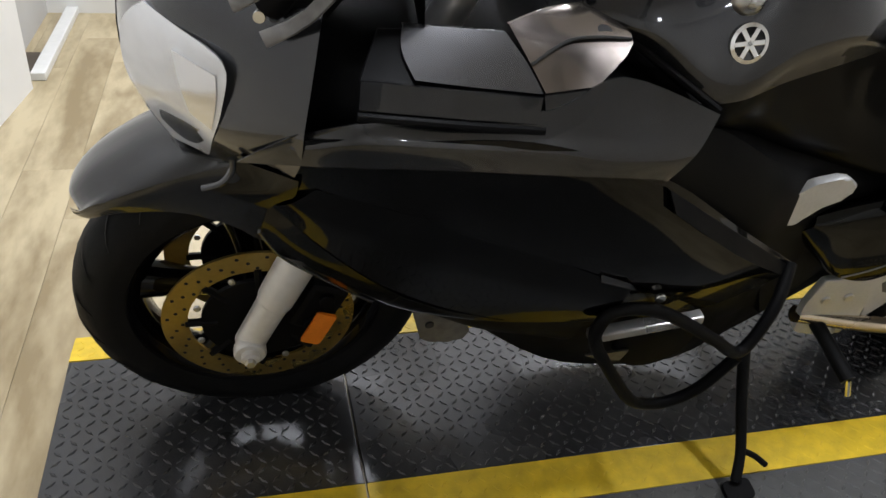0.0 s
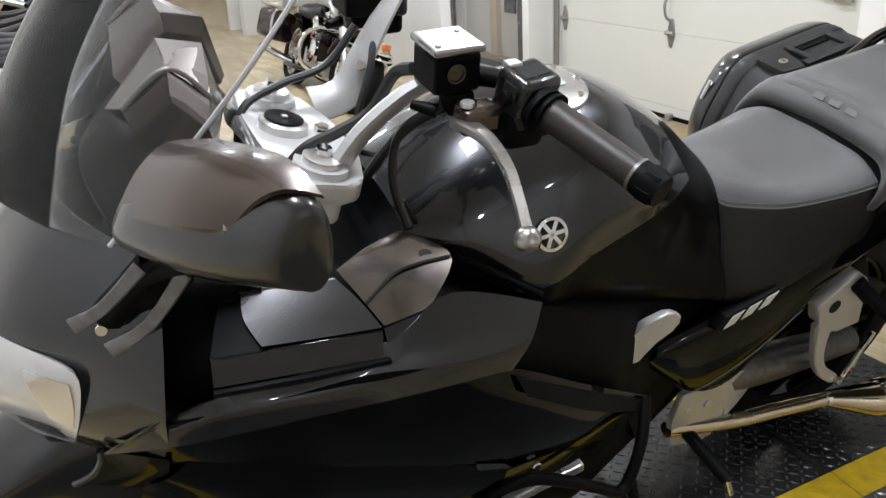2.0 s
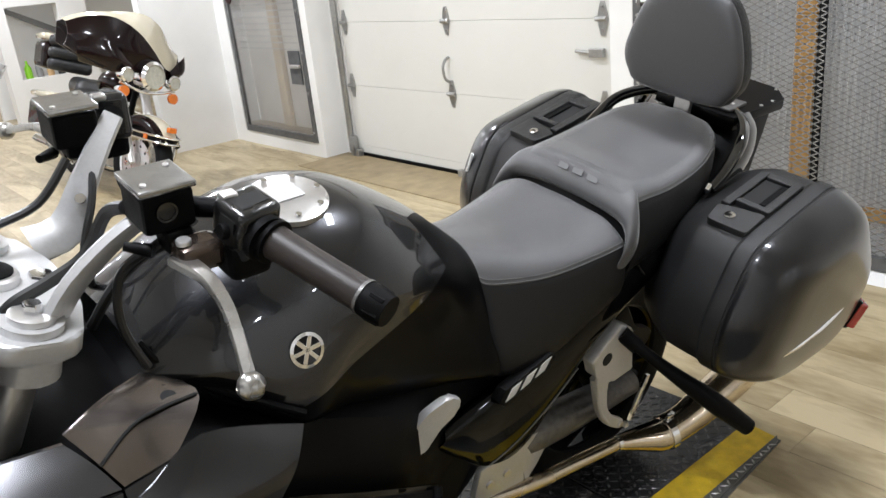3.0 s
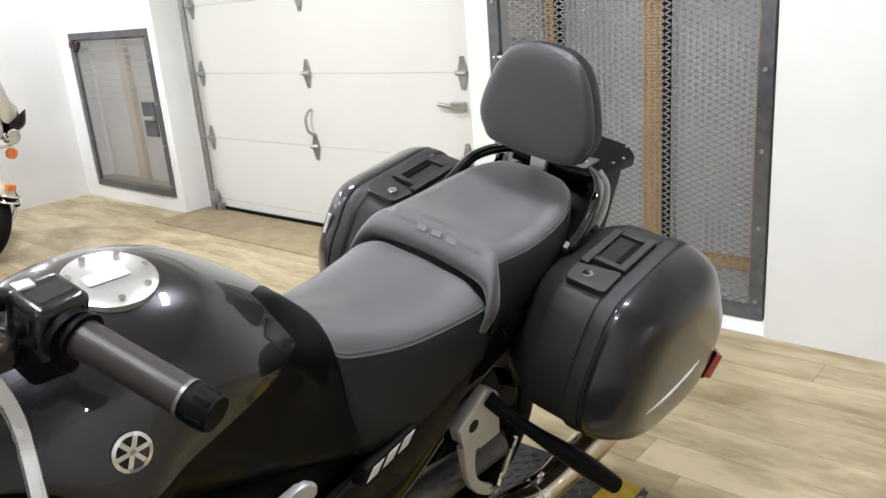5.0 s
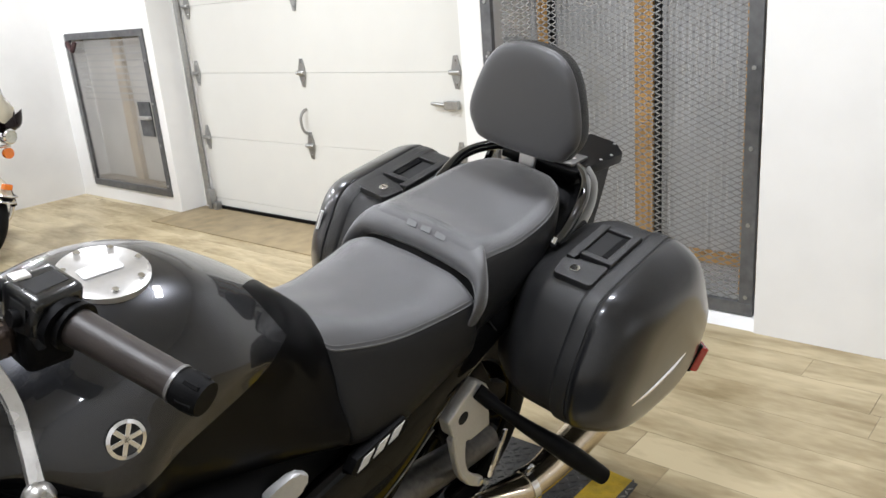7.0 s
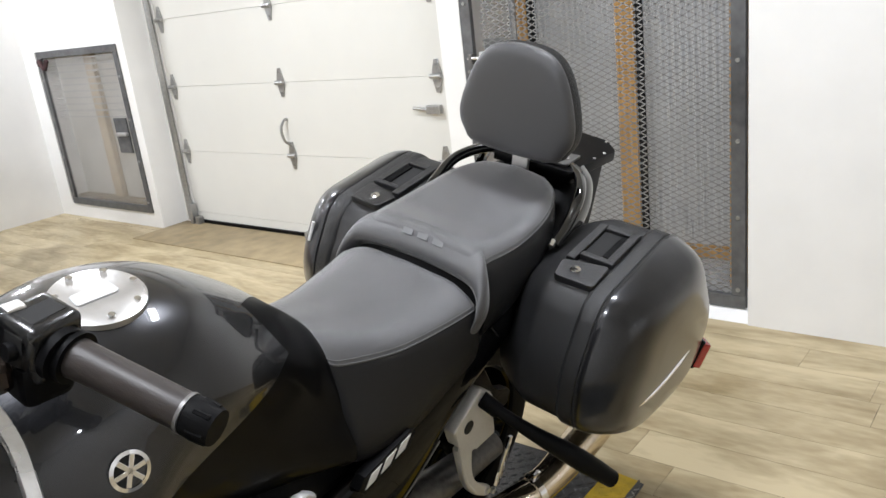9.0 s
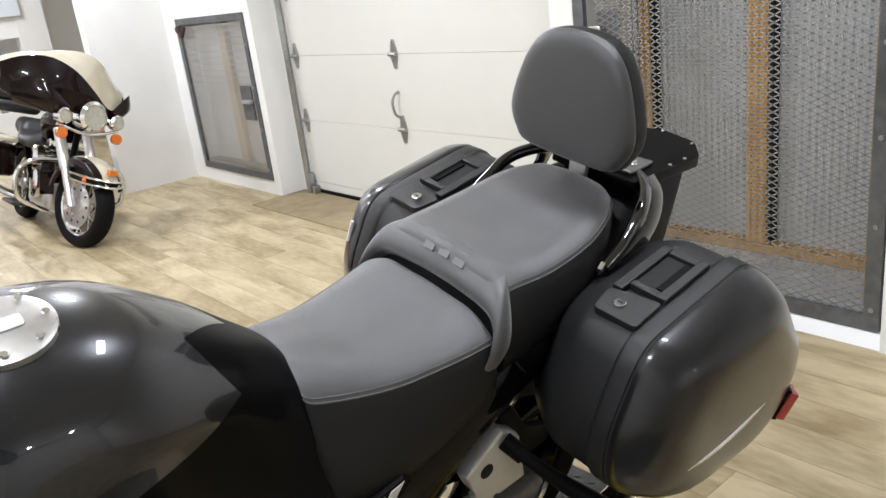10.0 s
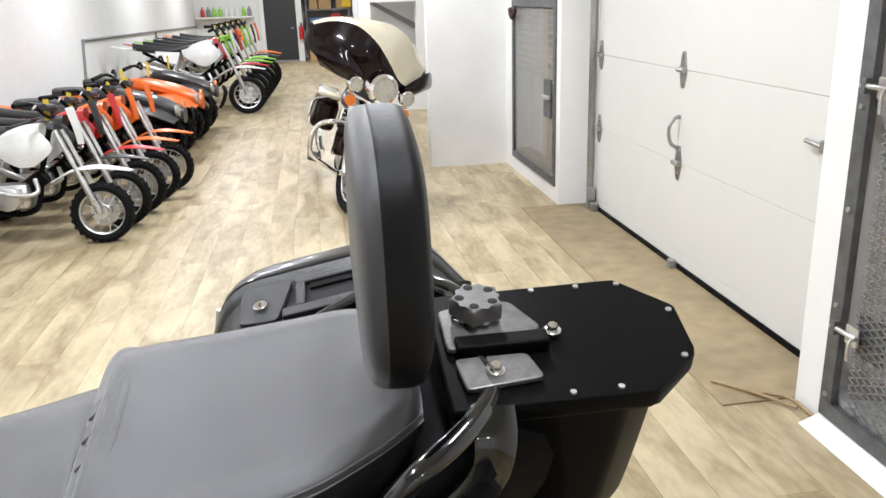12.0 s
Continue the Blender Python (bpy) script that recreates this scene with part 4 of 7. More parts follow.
# tail body and rear rack
rings = []
for x, hw, zt, zb in ((1.45, 0.15, 0.80, 0.66), (1.6, 0.15, 0.85, 0.68), (1.75, 0.158, 0.895, 0.70), (1.85, 0.14, 0.925, 0.71), (1.93, 0.11, 0.935, 0.72), (2.03, 0.08, 0.935, 0.76), (2.06, 0.06, 0.91, 0.80)):
    rings.append(half_ring(x, [(0, zt), (-hw * 0.7, zt), (-hw, zt - 0.03), (-hw, (zt + zb) / 2), (-hw * 0.8, zb + 0.02), (-hw * 0.5, zb), (0, zb)]))
part("tail_cowl", loft(rings, 24), MATT_BLACK, bike, "gloss black tail cowl")
plate = [(1.83, 0.095), (2.085, 0.1), (2.142, 0.03), (2.128, -0.065), (2.06, -0.123), (1.83, -0.125)]
rack = part("rear_rack", prism(rounded(plate, 0.006, 2), "z", 0.945, 0.968, 0.003), COVER_BLACK, bike, "flat black rack plate")
bm = loft([[(1.96 + (x - 1.96) * k - (1 - k) * 0.35, y * k, z) for x, y in rounded([(1.86, 0.085), (2.06, 0.088), (2.115, 0.03), (2.105, -0.055), (2.04, -0.11), (1.86, -0.11)], 0.012, 3)] for z, k in ((0.944, 0.985), (0.86, 0.965), (0.76, 0.935), (0.735, 0.915), (0.722, 0.86))], None, 3)
part("rack_box", bm, COVER_BLACK, rack)
for x, y in ((1.97, 0.088), (2.03, 0.088), (2.085, 0.086), (2.13, 0.02), (2.112, -0.07), (2.02, -0.112), (1.965, -0.113)):
    part("screw", disc((x, y, 0.968), (0, 0, 1), 0.004, 0.0025, 10), ALLOY, rack)

# backrest
def pad_ring(x, k):
    pts = [(-0.095, 1.0), (0.095, 1.0), (0.138, 1.028), (0.156, 1.07), (0.145, 1.13), (0.116, 1.20), (0.073, 1.24), (0.0, 1.252), (-0.073, 1.24), (-0.116, 1.20), (-0.145, 1.13), (-0.156, 1.07), (-0.138, 1.028)]
    return [(x, y * k, 1.12 + (z - 1.12) * k) for y, z in pts]


part("backrest", loft([pad_ring(1.740, 0.5), pad_ring(1.741, 0.8), pad_ring(1.747, 0.94), pad_ring(1.757, 0.99), pad_ring(1.764, 0.995)], 52, 3), PAD_VINYL, bike, "dark grey padded passenger backrest", 60)
part("backrest_shell", loft([pad_ring(1.763, 0.99), pad_ring(1.767, 1.0), pad_ring(1.79, 1.0), pad_ring(1.804, 0.95), pad_ring(1.811, 0.8)], 52, 3), SHELL_BLACK, bike, "black backrest back and piping", 60)
part("backrest_post", box((1.80, -0.022, 0.93), (1.812, 0.022, 1.10), 0.003), ALLOY, bike, "flat metal backrest post")
bm = prism(rounded([(1.84, 0.05), (1.93, 0.06), (1.96, 0.0), (1.93, -0.02), (1.84, -0.03)], 0.01, 3), "z", 0.969, 0.977, 0.002)
part("mount_plate", bm, PLATE_GREY, rack, "bare metal mount plate")
part("mount_plate", prism(rounded([(1.845, -0.045), (1.93, -0.045), (1.94, -0.09), (1.85, -0.10)], 0.008, 3), "z", 0.969, 0.976, 0.002), PLATE_GREY, rack, "bare metal mount plate")
for c in ((1.887, -0.074, 0.976), (1.971, -0.007, 0.972), (1.865, 0.03, 0.978)):
    bm = disc(c, (0, 0, 1), 0.011, 0.004, 14)
    disc((c[0], c[1], c[2] + 0.004), (0, 0, 1), 0.007, 0.007, 6, bm)
    part("bolt", bm, CHROME, rack)

# grab rails
for s in (-1, 1):
    arm = [(1.872, s * 0.118, 0.968), (1.872, s * 0.146, 0.940), (1.858, s * 0.158, 0.895), (1.80, s * 0.168, 0.850), (1.728, s * 0.176, 0.832)]
    part("rail_arm", flat_bar(arm, [0.05, 0.046, 0.042, 0.034, 0.022], 0.012, (0, s, 0.3)), RAIL_BLACK, bike, "flat black arm of the grab rail")
    part("rail_bolt", tube([(1.666, s * 0.183, 0.852), (1.680, s * 0.180, 0.861)], 0.008, 10), CHROME, bike)
    dx, dz = (0.0, 0.0) if s > 0 else (0.016, -0.020)
    pts = [(1.672 + dx, s * 0.180, 0.869 + dz), (1.720 + dx, s * 0.181, 0.899 + dz * 0.8), (1.785, s * 0.176, 0.936), (1.845, s * 0.138, 0.958), (1.880, s * 0.085, 0.962), (1.87, s * 0.012, 0.964)]
    part("grab_rail", tube(pts, 0.0135, 14, 40), RAIL_BLACK, bike, "gloss black tubular grab rail")

# side cases
def case(s):
    outline = [(1.550, 0.831), (1.862, 0.896), (2.055, 0.660), (2.012, 0.518), (1.905, 0.465), (1.63, 0.476), (1.50, 0.552), (1.486, 0.665)]

    def ring(y, k, r=0.05):
        return [(x, s * y, z) for x, z in rounded([(1.77 + (x - 1.77) * k, 0.67 + (z - 0.67) * k) for x, z in outline], r, 4)]
    holder = part("side_case", loft([ring(0.155, 0.80), ring(0.20, 0.91), ring(0.232, 0.965), ring(0.25, 0.982), ring(0.30, 0.984), ring(0.345, 0.984)], None, 2), CASE_BLACK, bike, "black plastic side case")
    part("rim_band", loft([ring(0.332, 0.986), ring(0.338, 1.004), ring(0.342, 1.007), ring(0.366, 1.007), ring(0.371, 1.003)], None, 1), CASE_BLACK, holder)
    part("seam", loft([ring(0.3695, 0.994), ring(0.378, 0.994)], None, 1), BLACK_VOID, holder, "black seal")
    part("lid", loft([ring(0.3765, 0.999), ring(0.379, 1.004), ring(0.392, 0.999), ring(0.420, 0.962, 0.055), ring(0.447, 0.893, 0.055), ring(0.464, 0.80, 0.06), ring(0.474, 0.64, 0.06), ring(0.478, 0.36, 0.06)], None, 4), CASE_GLOSS, holder, "glossy black case lid", 50)
    deck = Matrix.Translation((1.574, 0, 0.8365)) @ pose(0, 0, 0, 0, -11.5, 0)
    lp = part("lock_plate", prism(rounded([(0, s * 0.246), (0.002, s * 0.338), (0.084, s * 0.334), (0.060, s * 0.234)], 0.012, 3), "z", -0.02, 0.007, 0.002, deck), CASE_BLACK, holder)
    part("lock", disc(deck @ Vector((0.034, s * 0.280, 0.007)), deck.to_3x3() @ Vector((0, 0, 1)), 0.0115, 0.005, 18), CHROME, lp, "round chrome lock")
    part("key_slot", box((0.0325, s * 0.280 - 0.005, 0.0115), (0.0355, s * 0.280 + 0.005, 0.0125), 0, deck), BLACK_VOID, lp)
    hr = part("handle_recess", box((0.090, min(s * 0.252, s * 0.322), -0.02), (0.212, max(s * 0.252, s * 0.322), 0.0015), 0, deck), BLACK_VOID, holder, "black handle recess")
    for a, b in (((0.068, 0.236), (0.222, 0.258)), ((0.205, 0.258), (0.224, 0.318)), ((0.088, 0.258), (0.104, 0.318)), ((0.088, 0.316), (0.224, 0.336))):
        part("handle_surround", box((a[0], min(s * a[1], s * b[1]), -0.015), (b[0], max(s * a[1], s * b[1]), 0.010), 0.003, deck), CASE_BLACK, hr)
    part("handle_grip", box((0.110, min(s * 0.300, s * 0.317), -0.01), (0.200, max(s * 0.300, s * 0.317), 0.0065), 0.002, deck), MATT_BLACK, hr)
    rm = Matrix.Translation((1.972, s * 0.452, 0.556)) @ pose(0, 0, 0, 0, 14, s * 42)
    ch = part("reflector_housing", box((-0.030, -0.018, -0.040), (0.012, 0.018, 0.040), 0.006, rm), MATT_BLACK, holder, "black reflector housing")
    part("case_reflector", box((0.004, -0.020, -0.034), (0.026, 0.020, 0.036), 0.005, rm), RED, ch, "red reflector")
    part("chrome_strip", tube([(1.60, s * 0.470, 0.606), (1.66, s * 0.4765, 0.609), (1.76, s * 0.478, 0.618), (1.86, s * 0.472, 0.634), (1.93, s * 0.456, 0.648)], 0.0045, 8), CHROME, holder, "bright trim strip")
    part("lid_rivet", disc((1.548, s * 0.405, 0.753), (-0.5, s, 0.1), 0.005, 0.004, 10), CHROME, holder)
    for a, b in (((1.522, 0.41, 0.765), (1.512, 0.416, 0.715)), ((1.534, 0.418, 0.755), (1.524, 0.424, 0.71))):
        if s > 0:
            part("lid_mark", tube([(a[0], s * a[1], a[2]), (b[0], s * b[1], b[2])], 0.0045, 6), WHITE_MARK, holder, "pale slanted marking")
    part("case_bracket", tube([(1.72, s * 0.16, 0.80), (1.77, s * 0.2, 0.815), (1.80, s * 0.23, 0.83)], 0.016, 8), MATT_BLACK, holder)


case(-1)
case(1)

# handlebars
def bar(s):
    if s > 0:
        pts = [(0.385, 0.10, 1.012), (0.435, 0.102, 1.022), (0.47, 0.106, 1.082), (0.503, 0.112, 1.132), (0.53, 0.12, 1.165)]
        bm = flat_bar(pts, [0.056, 0.052, 0.038, 0.031, 0.027], 0.016, (-0.2, -0.75, 0.6))
    else:
        pts = [(0.345, -0.108, 1.015), (0.38, -0.108, 1.06), (0.43, -0.11, 1.10), (0.47, -0.115, 1.122), (0.51, -0.13, 1.132)]
        bm = flat_bar(pts, [0.05, 0.05, 0.045, 0.036, 0.028], 0.016, (-0.35, 0.75, 0.55))
    root = part("handlebar", bm, SILVER, bike, "flat silver riser handlebar")
    part("bar_tube", tube([pts[-1], (0.548, s * 0.18, 1.135), (0.565, s * 0.25, 1.120), (0.612, s * 0.40, 1.089)], [0.014, 0.012, 0.011, 0.011], 12), MATT_BLACK, root)
    part("riser_bolt", disc((0.40, s * 0.09, 1.05) if s < 0 else (0.458, 0.093, 1.065), (-0.2, -s * 0.75, 0.6), 0.008, 0.008, 10), CHROME, root)
    gr = part("grip", tube([(0.566, s * 0.25, 1.1205), (0.572, s * 0.27, 1.117), (0.605, s * 0.372, 1.0945)], [0.0225, 0.0205, 0.0200], 20, 14), GRIP_RUBBER, root, "worn brown-grey rubber grip")
    part("grip_collar", tube([(0.605, s * 0.373, 1.0943), (0.6062, s * 0.3768, 1.0935)], 0.0215, 20), PLATE_GREY, root, "grey metal collar")
    be = part("bar_end", tube([(0.6064, s * 0.377, 1.0932), (0.611, s * 0.391, 1.0902), (0.616, s * 0.407, 1.0870)], [0.0205, 0.0215, 0.019], 16), MATT_BLACK, root, "black ribbed bar end")
    for k in range(6):
        a = 2 * math.pi * k / 6
        u, v = Vector((0.9, s * -0.31, 0)), Vector((0.08, s * 0.2, 0.97))
        o = (u * math.cos(a) + v * math.sin(a)) * 0.0195
        part("end_rib", tube([Vector((0.609, s * 0.386, 1.0915)) + o, Vector((0.6145, s * 0.402, 1.0882)) + o * 0.95], 0.0035, 6), MATT_BLACK, be)
    along = Vector((0.015, s * 0.067, -0.0135)).normalized()
    house = Matrix.Translation((0.552, s * 0.215, 1.130)) @ along.to_track_quat("Y", "Z").to_matrix().to_4x4()
    sw = part("switchgear", box((-0.032, -0.030, -0.034), (0.030, 0.026, 0.036), 0.010, house, None, 3), SWITCH_BLACK, root, "dark blocky switch housing")
    part("housing_seam", box((-0.0325, -0.002, -0.0345), (0.0305, 0.001, 0.0365), 0.0128, house, None, 3), BLACK_VOID, sw)
    part("clamp_ring", tube([house @ Vector((0, 0.026, 0)), house @ Vector((0, 0.036, 0))], 0.029, 20), MATT_BLACK, sw)
    part("thumb_switch", box((-0.044, -0.016, 0.004), (-0.030, 0.004, 0.018), 0.003, house), GRIP_RUBBER, sw)
    part("switch_body", box((0.518, s * 0.212 - 0.026, 1.070), (0.572, s * 0.212 + 0.026, 1.118), 0.010), MATT_BLACK, sw)
    part("switch_button", box((0.528, s * 0.200 - 0.010, 1.162), (0.548, s * 0.200 + 0.008, 1.172), 0.003), ALLOY, sw, "pale switch button")
    part("switch_button", disc((0.522, s * 0.222, 1.135), (-1, 0, 0.2), 0.010, 0.008, 14), MATT_BLACK, sw)
    part("switch_rocker", box((0.510, s * 0.205 - 0.014, 1.098), (0.521, s * 0.205 + 0.016, 1.118), 0.003), GRIP_RUBBER, sw)
    part("grip_flange", tube([(0.564, s * 0.244, 1.1215), (0.567, s * 0.254, 1.1195)], 0.028, 20), MATT_BLACK, root)
    rs = part("reservoir", box((0.446, s * 0.148 - 0.033, 1.130), (0.508, s * 0.148 + 0.033, 1.180), 0.006), MATT_BLACK, root, "black fluid reservoir")
    part("reservoir_cap", box((0.443, s * 0.148 - 0.036, 1.180), (0.511, s * 0.148 + 0.036, 1.189), 0.003), CAP_METAL, rs, "dark polished reservoir cap")
    for dx in (-0.022, 0.022):
        part("cap_screw", disc((0.477 + dx, s * 0.148 + dx * 0.9, 1.189), (0, 0, 1), 0.004, 0.002, 8), ALLOY, rs)
    part("sight_glass", lathe([(0.0001, 0.002), (0.009, 0.002), (0.010, 0.004), (0.0125, 0.004), (0.0125, 0)], 18, Matrix.Translation((0.472, s * 0.181, 1.158)) @ (Matrix.Identity(4) if s > 0 else Matrix.Rotation(math.pi, 4, "Z")), closed=False), GREY_PAINT, rs)
    part("reservoir_stem", box((0.468, s * 0.165 - 0.018, 1.10), (0.502, s * 0.165 + 0.02, 1.131), 0.006), MATT_BLACK, rs)
    pk = part("lever_bracket", box((0.468, s * 0.20 - 0.022, 1.088), (0.522, s * 0.20 + 0.02, 1.125), 0.010), BRONZE, root, "brown metallic lever perch")
    part("bracket_bolt", disc((0.478, s * 0.205, 1.125), (0, 0, 1), 0.009, 0.006, 12), ALLOY, pk)
    part("cable_adjuster", tube([(0.455, s * 0.172, 1.108), (0.43, s * 0.15, 1.112)], [0.009, 0.006], 10), MATT_BLACK, pk)
    part("lever", flat_bar([(0.473, s * 0.195, 1.101), (0.474, s * 0.222, 1.106), (0.478, s * 0.262, 1.106), (0.473, s * 0.315, 1.097), (0.461, s * 0.362, 1.082), (0.450, s * 0.40, 1.067)], [0.026, 0.026, 0.018, 0.0155, 0.014, 0.015], 0.012, (0.1, 0.1, 1)), LEVER_METAL, root, "polished alloy lever")
    part("lever_ball", lathe([(0.0001, -0.015), (0.009, -0.012), (0.0145, -0.004), (0.0145, 0.004), (0.009, 0.012), (0.0001, 0.015)], 14, Matrix.Translation((0.448, s * 0.404, 1.066)), closed=False), LEVER_METAL, root)


bar(-1)
bar(1)
tilt = pose(0.32, 0, 1.012, 0, 14, 0)
yoke = part("top_yoke", prism(rounded([(-0.045, -0.155), (0.045, -0.155), (0.075, -0.06), (0.075, 0.06), (0.045, 0.155), (-0.045, 0.155), (-0.06, 0.05), (-0.06, -0.05)], 0.025, 4), "z", -0.016, 0.012, 0.006, tilt), SILVER, bike, "silver top yoke")
for s in (-1, 1):
    cl = part("fork_clamp", tube([tilt @ Vector((0, s * 0.112, -0.05)), tilt @ Vector((0, s * 0.112, 0.022))], 0.036, 22), SILVER, yoke, "silver fork clamp")
    part("fork_cap", disc(tilt @ Vector((0, s * 0.112, 0.022)), (0.24, 0, 0.97), 0.026, 0.010, 20, None, 0.022), ALLOY, cl)
    part("cap_nut", disc(tilt @ Vector((0, s * 0.112, 0.032)), (0.24, 0, 0.97), 0.011, 0.012, 6), CHROME, cl)
    part("clamp_bolt", disc(tilt @ Vector((-0.034, s * 0.09, -0.022)), (-1, s * -0.4, 0.1), 0.011, 0.012, 10), CHROME, cl)
    part("clamp_ear", box((-0.05, s * 0.09 - 0.014, -0.04), (-0.015, s * 0.09 + 0.014, -0.004), 0.006, tilt), SILVER, cl)
ign = part("ignition_switch", disc(tilt @ Vector((-0.012, 0.012, 0.010)), (0.24, 0, 0.97), 0.034, 0.016, 26), ALLOY, yoke, "ignition switch with a black face")
part("switch_face", disc(tilt @ Vector((-0.012, 0.012, 0.026)), (0.24, 0, 0.97), 0.027, 0.003, 22), MATT_BLACK, ign)
part("key_slot", box((-0.016, 0.008, 0.029), (-0.008, 0.016, 0.031), 0, tilt), ALLOY, ign)
part("stem_nut", disc(tilt @ Vector((0.045, 0.0, 0.012)), (0.24, 0, 0.97), 0.016, 0.012, 6), CHROME, yoke)

# mirrors
def mirror(s):
    def ring(pts):
        return [(x, s * y, z) for x, y, z in pts]
    rings = [ring([(0.066, 0.262, 1.085), (0.10, 0.25, 1.135), (0.13, 0.25, 1.14), (0.145, 0.25, 1.085), (0.118, 0.255, 1.055), (0.08, 0.26, 1.06)]),
             ring([(0.068, 0.30, 1.115), (0.115, 0.285, 1.172), (0.165, 0.29, 1.172), (0.183, 0.30, 1.10), (0.145, 0.305, 1.068), (0.085, 0.305, 1.078)]),
             ring([(0.11, 0.39, 1.15), (0.15, 0.385, 1.20), (0.20, 0.385, 1.195), (0.214, 0.38, 1.118), (0.178, 0.385, 1.085), (0.12, 0.39, 1.103)]),
             ring([(0.160, 0.462, 1.166), (0.185, 0.460, 1.203), (0.212, 0.455, 1.193), (0.220, 0.445, 1.14), (0.200, 0.448, 1.112), (0.165, 0.458, 1.128)]),
             ring([(0.180, 0.474, 1.163), (0.195, 0.473, 1.185), (0.210, 0.470, 1.18), (0.217, 0.464, 1.138), (0.204, 0.466, 1.118), (0.185, 0.472, 1.13)])]
    root = part("mirror", loft(rings, 30, 5), MIRROR_PAINT, bike, "dark grey rounded mirror housing", 60)
    top = [[(0.070, s * 0.290, 1.121), (0.094, s * 0.287, 1.158), (0.125, s * 0.287, 1.182), (0.168, s * 0.292, 1.180)],
           [(0.108, s * 0.391, 1.160), (0.128, s * 0.389, 1.193), (0.156, s * 0.387, 1.212), (0.203, s * 0.387, 1.203)],
           [(0.143, s * 0.432, 1.170), (0.162, s * 0.444, 1.199), (0.184, s * 0.455, 1.212), (0.213, s * 0.458, 1.202)]]
    part("mirror_cap", sheet(top, 10, 12, 0.004, (0.3, 0, -1)), BRONZE, root, "bronze upper facet", 22)
    part("mirror_glass", prism(rounded([(s * 0.30, 1.105), (s * 0.44, 1.135), (s * 0.45, 1.18), (s * 0.31, 1.16)], 0.02, 3), "x", 0.0, 0.004, 0, pose(0.252, 0, 0, 0, 0, s * 14) @ Matrix.Translation((-0.005, 0, 0))), CHROME, root, "mirror glass")
    part("mirror_arm", tube([(0.045, s * 0.215, 0.955), (0.085, s * 0.25, 1.02), (0.13, s * 0.29, 1.06)], [0.02, 0.016, 0.02], 10), MATT_BLACK, root)
    part("mirror_base", loft([[(0.03 + dx, s * (0.212 + dy), 0.940 + dz) for dx, dy, dz in ((0, 0, 0), (0.07, 0.012, 0.0), (0.085, 0.02, 0.045), (0.02, 0.005, 0.05))], [(0.075 + dx, s * (0.262 + dy), 1.015 + dz) for dx, dy, dz in ((0, 0, 0), (0.055, 0.012, 0.0), (0.06, 0.016, 0.04), (0.01, 0.004, 0.045))]], None, 2), MATT_BLACK, root, "black mirror base block")
    for pts in ([(0.006, s * 0.226, 0.958), (0.040, s * 0.250, 0.990), (0.082, s * 0.276, 1.048)], [(0.036, s * 0.246, 0.930), (0.080, s * 0.272, 0.972), (0.120, s * 0.292, 1.040)]):
        part("mirror_strut", flat_bar(pts, [0.018, 0.014, 0.016], 0.007, (-0.4, s, 0.5)), PLATE_GREY, root, "bare metal mirror strut")
    part("bracket_bolt", disc((0.034, s * 0.222, 0.944), (-0.2, s, 0.2), 0.007, 0.008, 12), CHROME, root)


mirror(-1)
mirror(1)

# windscreen and dash
ws = [[(0.06, -0.20, 1.03), (0.0, -0.14, 1.035), (-0.045, -0.07, 1.045), (-0.06, 0, 1.05), (-0.045, 0.07, 1.045), (0.0, 0.14, 1.035), (0.06, 0.20, 1.03)],
      [(0.17, -0.21, 1.15), (0.08, -0.155, 1.165), (0.03, -0.08, 1.18), (0.015, 0, 1.185), (0.03, 0.08, 1.18), (0.08, 0.155, 1.165), (0.17, 0.21, 1.15)],
      [(0.25, -0.205, 1.24), (0.17, -0.15, 1.275), (0.12, -0.08, 1.295), (0.105, 0, 1.30), (0.12, 0.08, 1.295), (0.17, 0.15, 1.275), (0.25, 0.205, 1.24)],
      [(0.34, -0.19, 1.35), (0.26, -0.14, 1.39), (0.21, -0.07, 1.41), (0.20, 0, 1.415), (0.21, 0.07, 1.41), (0.26, 0.14, 1.39), (0.34, 0.19, 1.35)]]
wso = part("windscreen", sheet(ws, 28, 16, 0.004, (1, 0, -0.6)), SCREEN, bike, "clear curved windscreen")
wso.visible_shadow = False
for s in (0, -1):
    part("screen_edge", tube([r[s] for r in ws], 0.0028, 6), SILVER, wso, "bright polished screen edge")
dash = [[(0.08, -0.19, 1.0), (0.05, 0, 1.03), (0.08, 0.19, 1.0)], [(0.13, -0.18, 1.05), (0.11, 0, 1.08), (0.13, 0.18, 1.05)], [(0.20, -0.17, 1.02), (0.21, 0, 1.04), (0.20, 0.17, 1.02)], [(0.22, -0.19, 0.88), (0.23, 0, 0.9), (0.22, 0.19, 0.88)]]
part("dashboard", sheet(dash, 14, 12, 0.01, (0, 0, -1)), MATT_BLACK, bike, "black dashboard cowl")
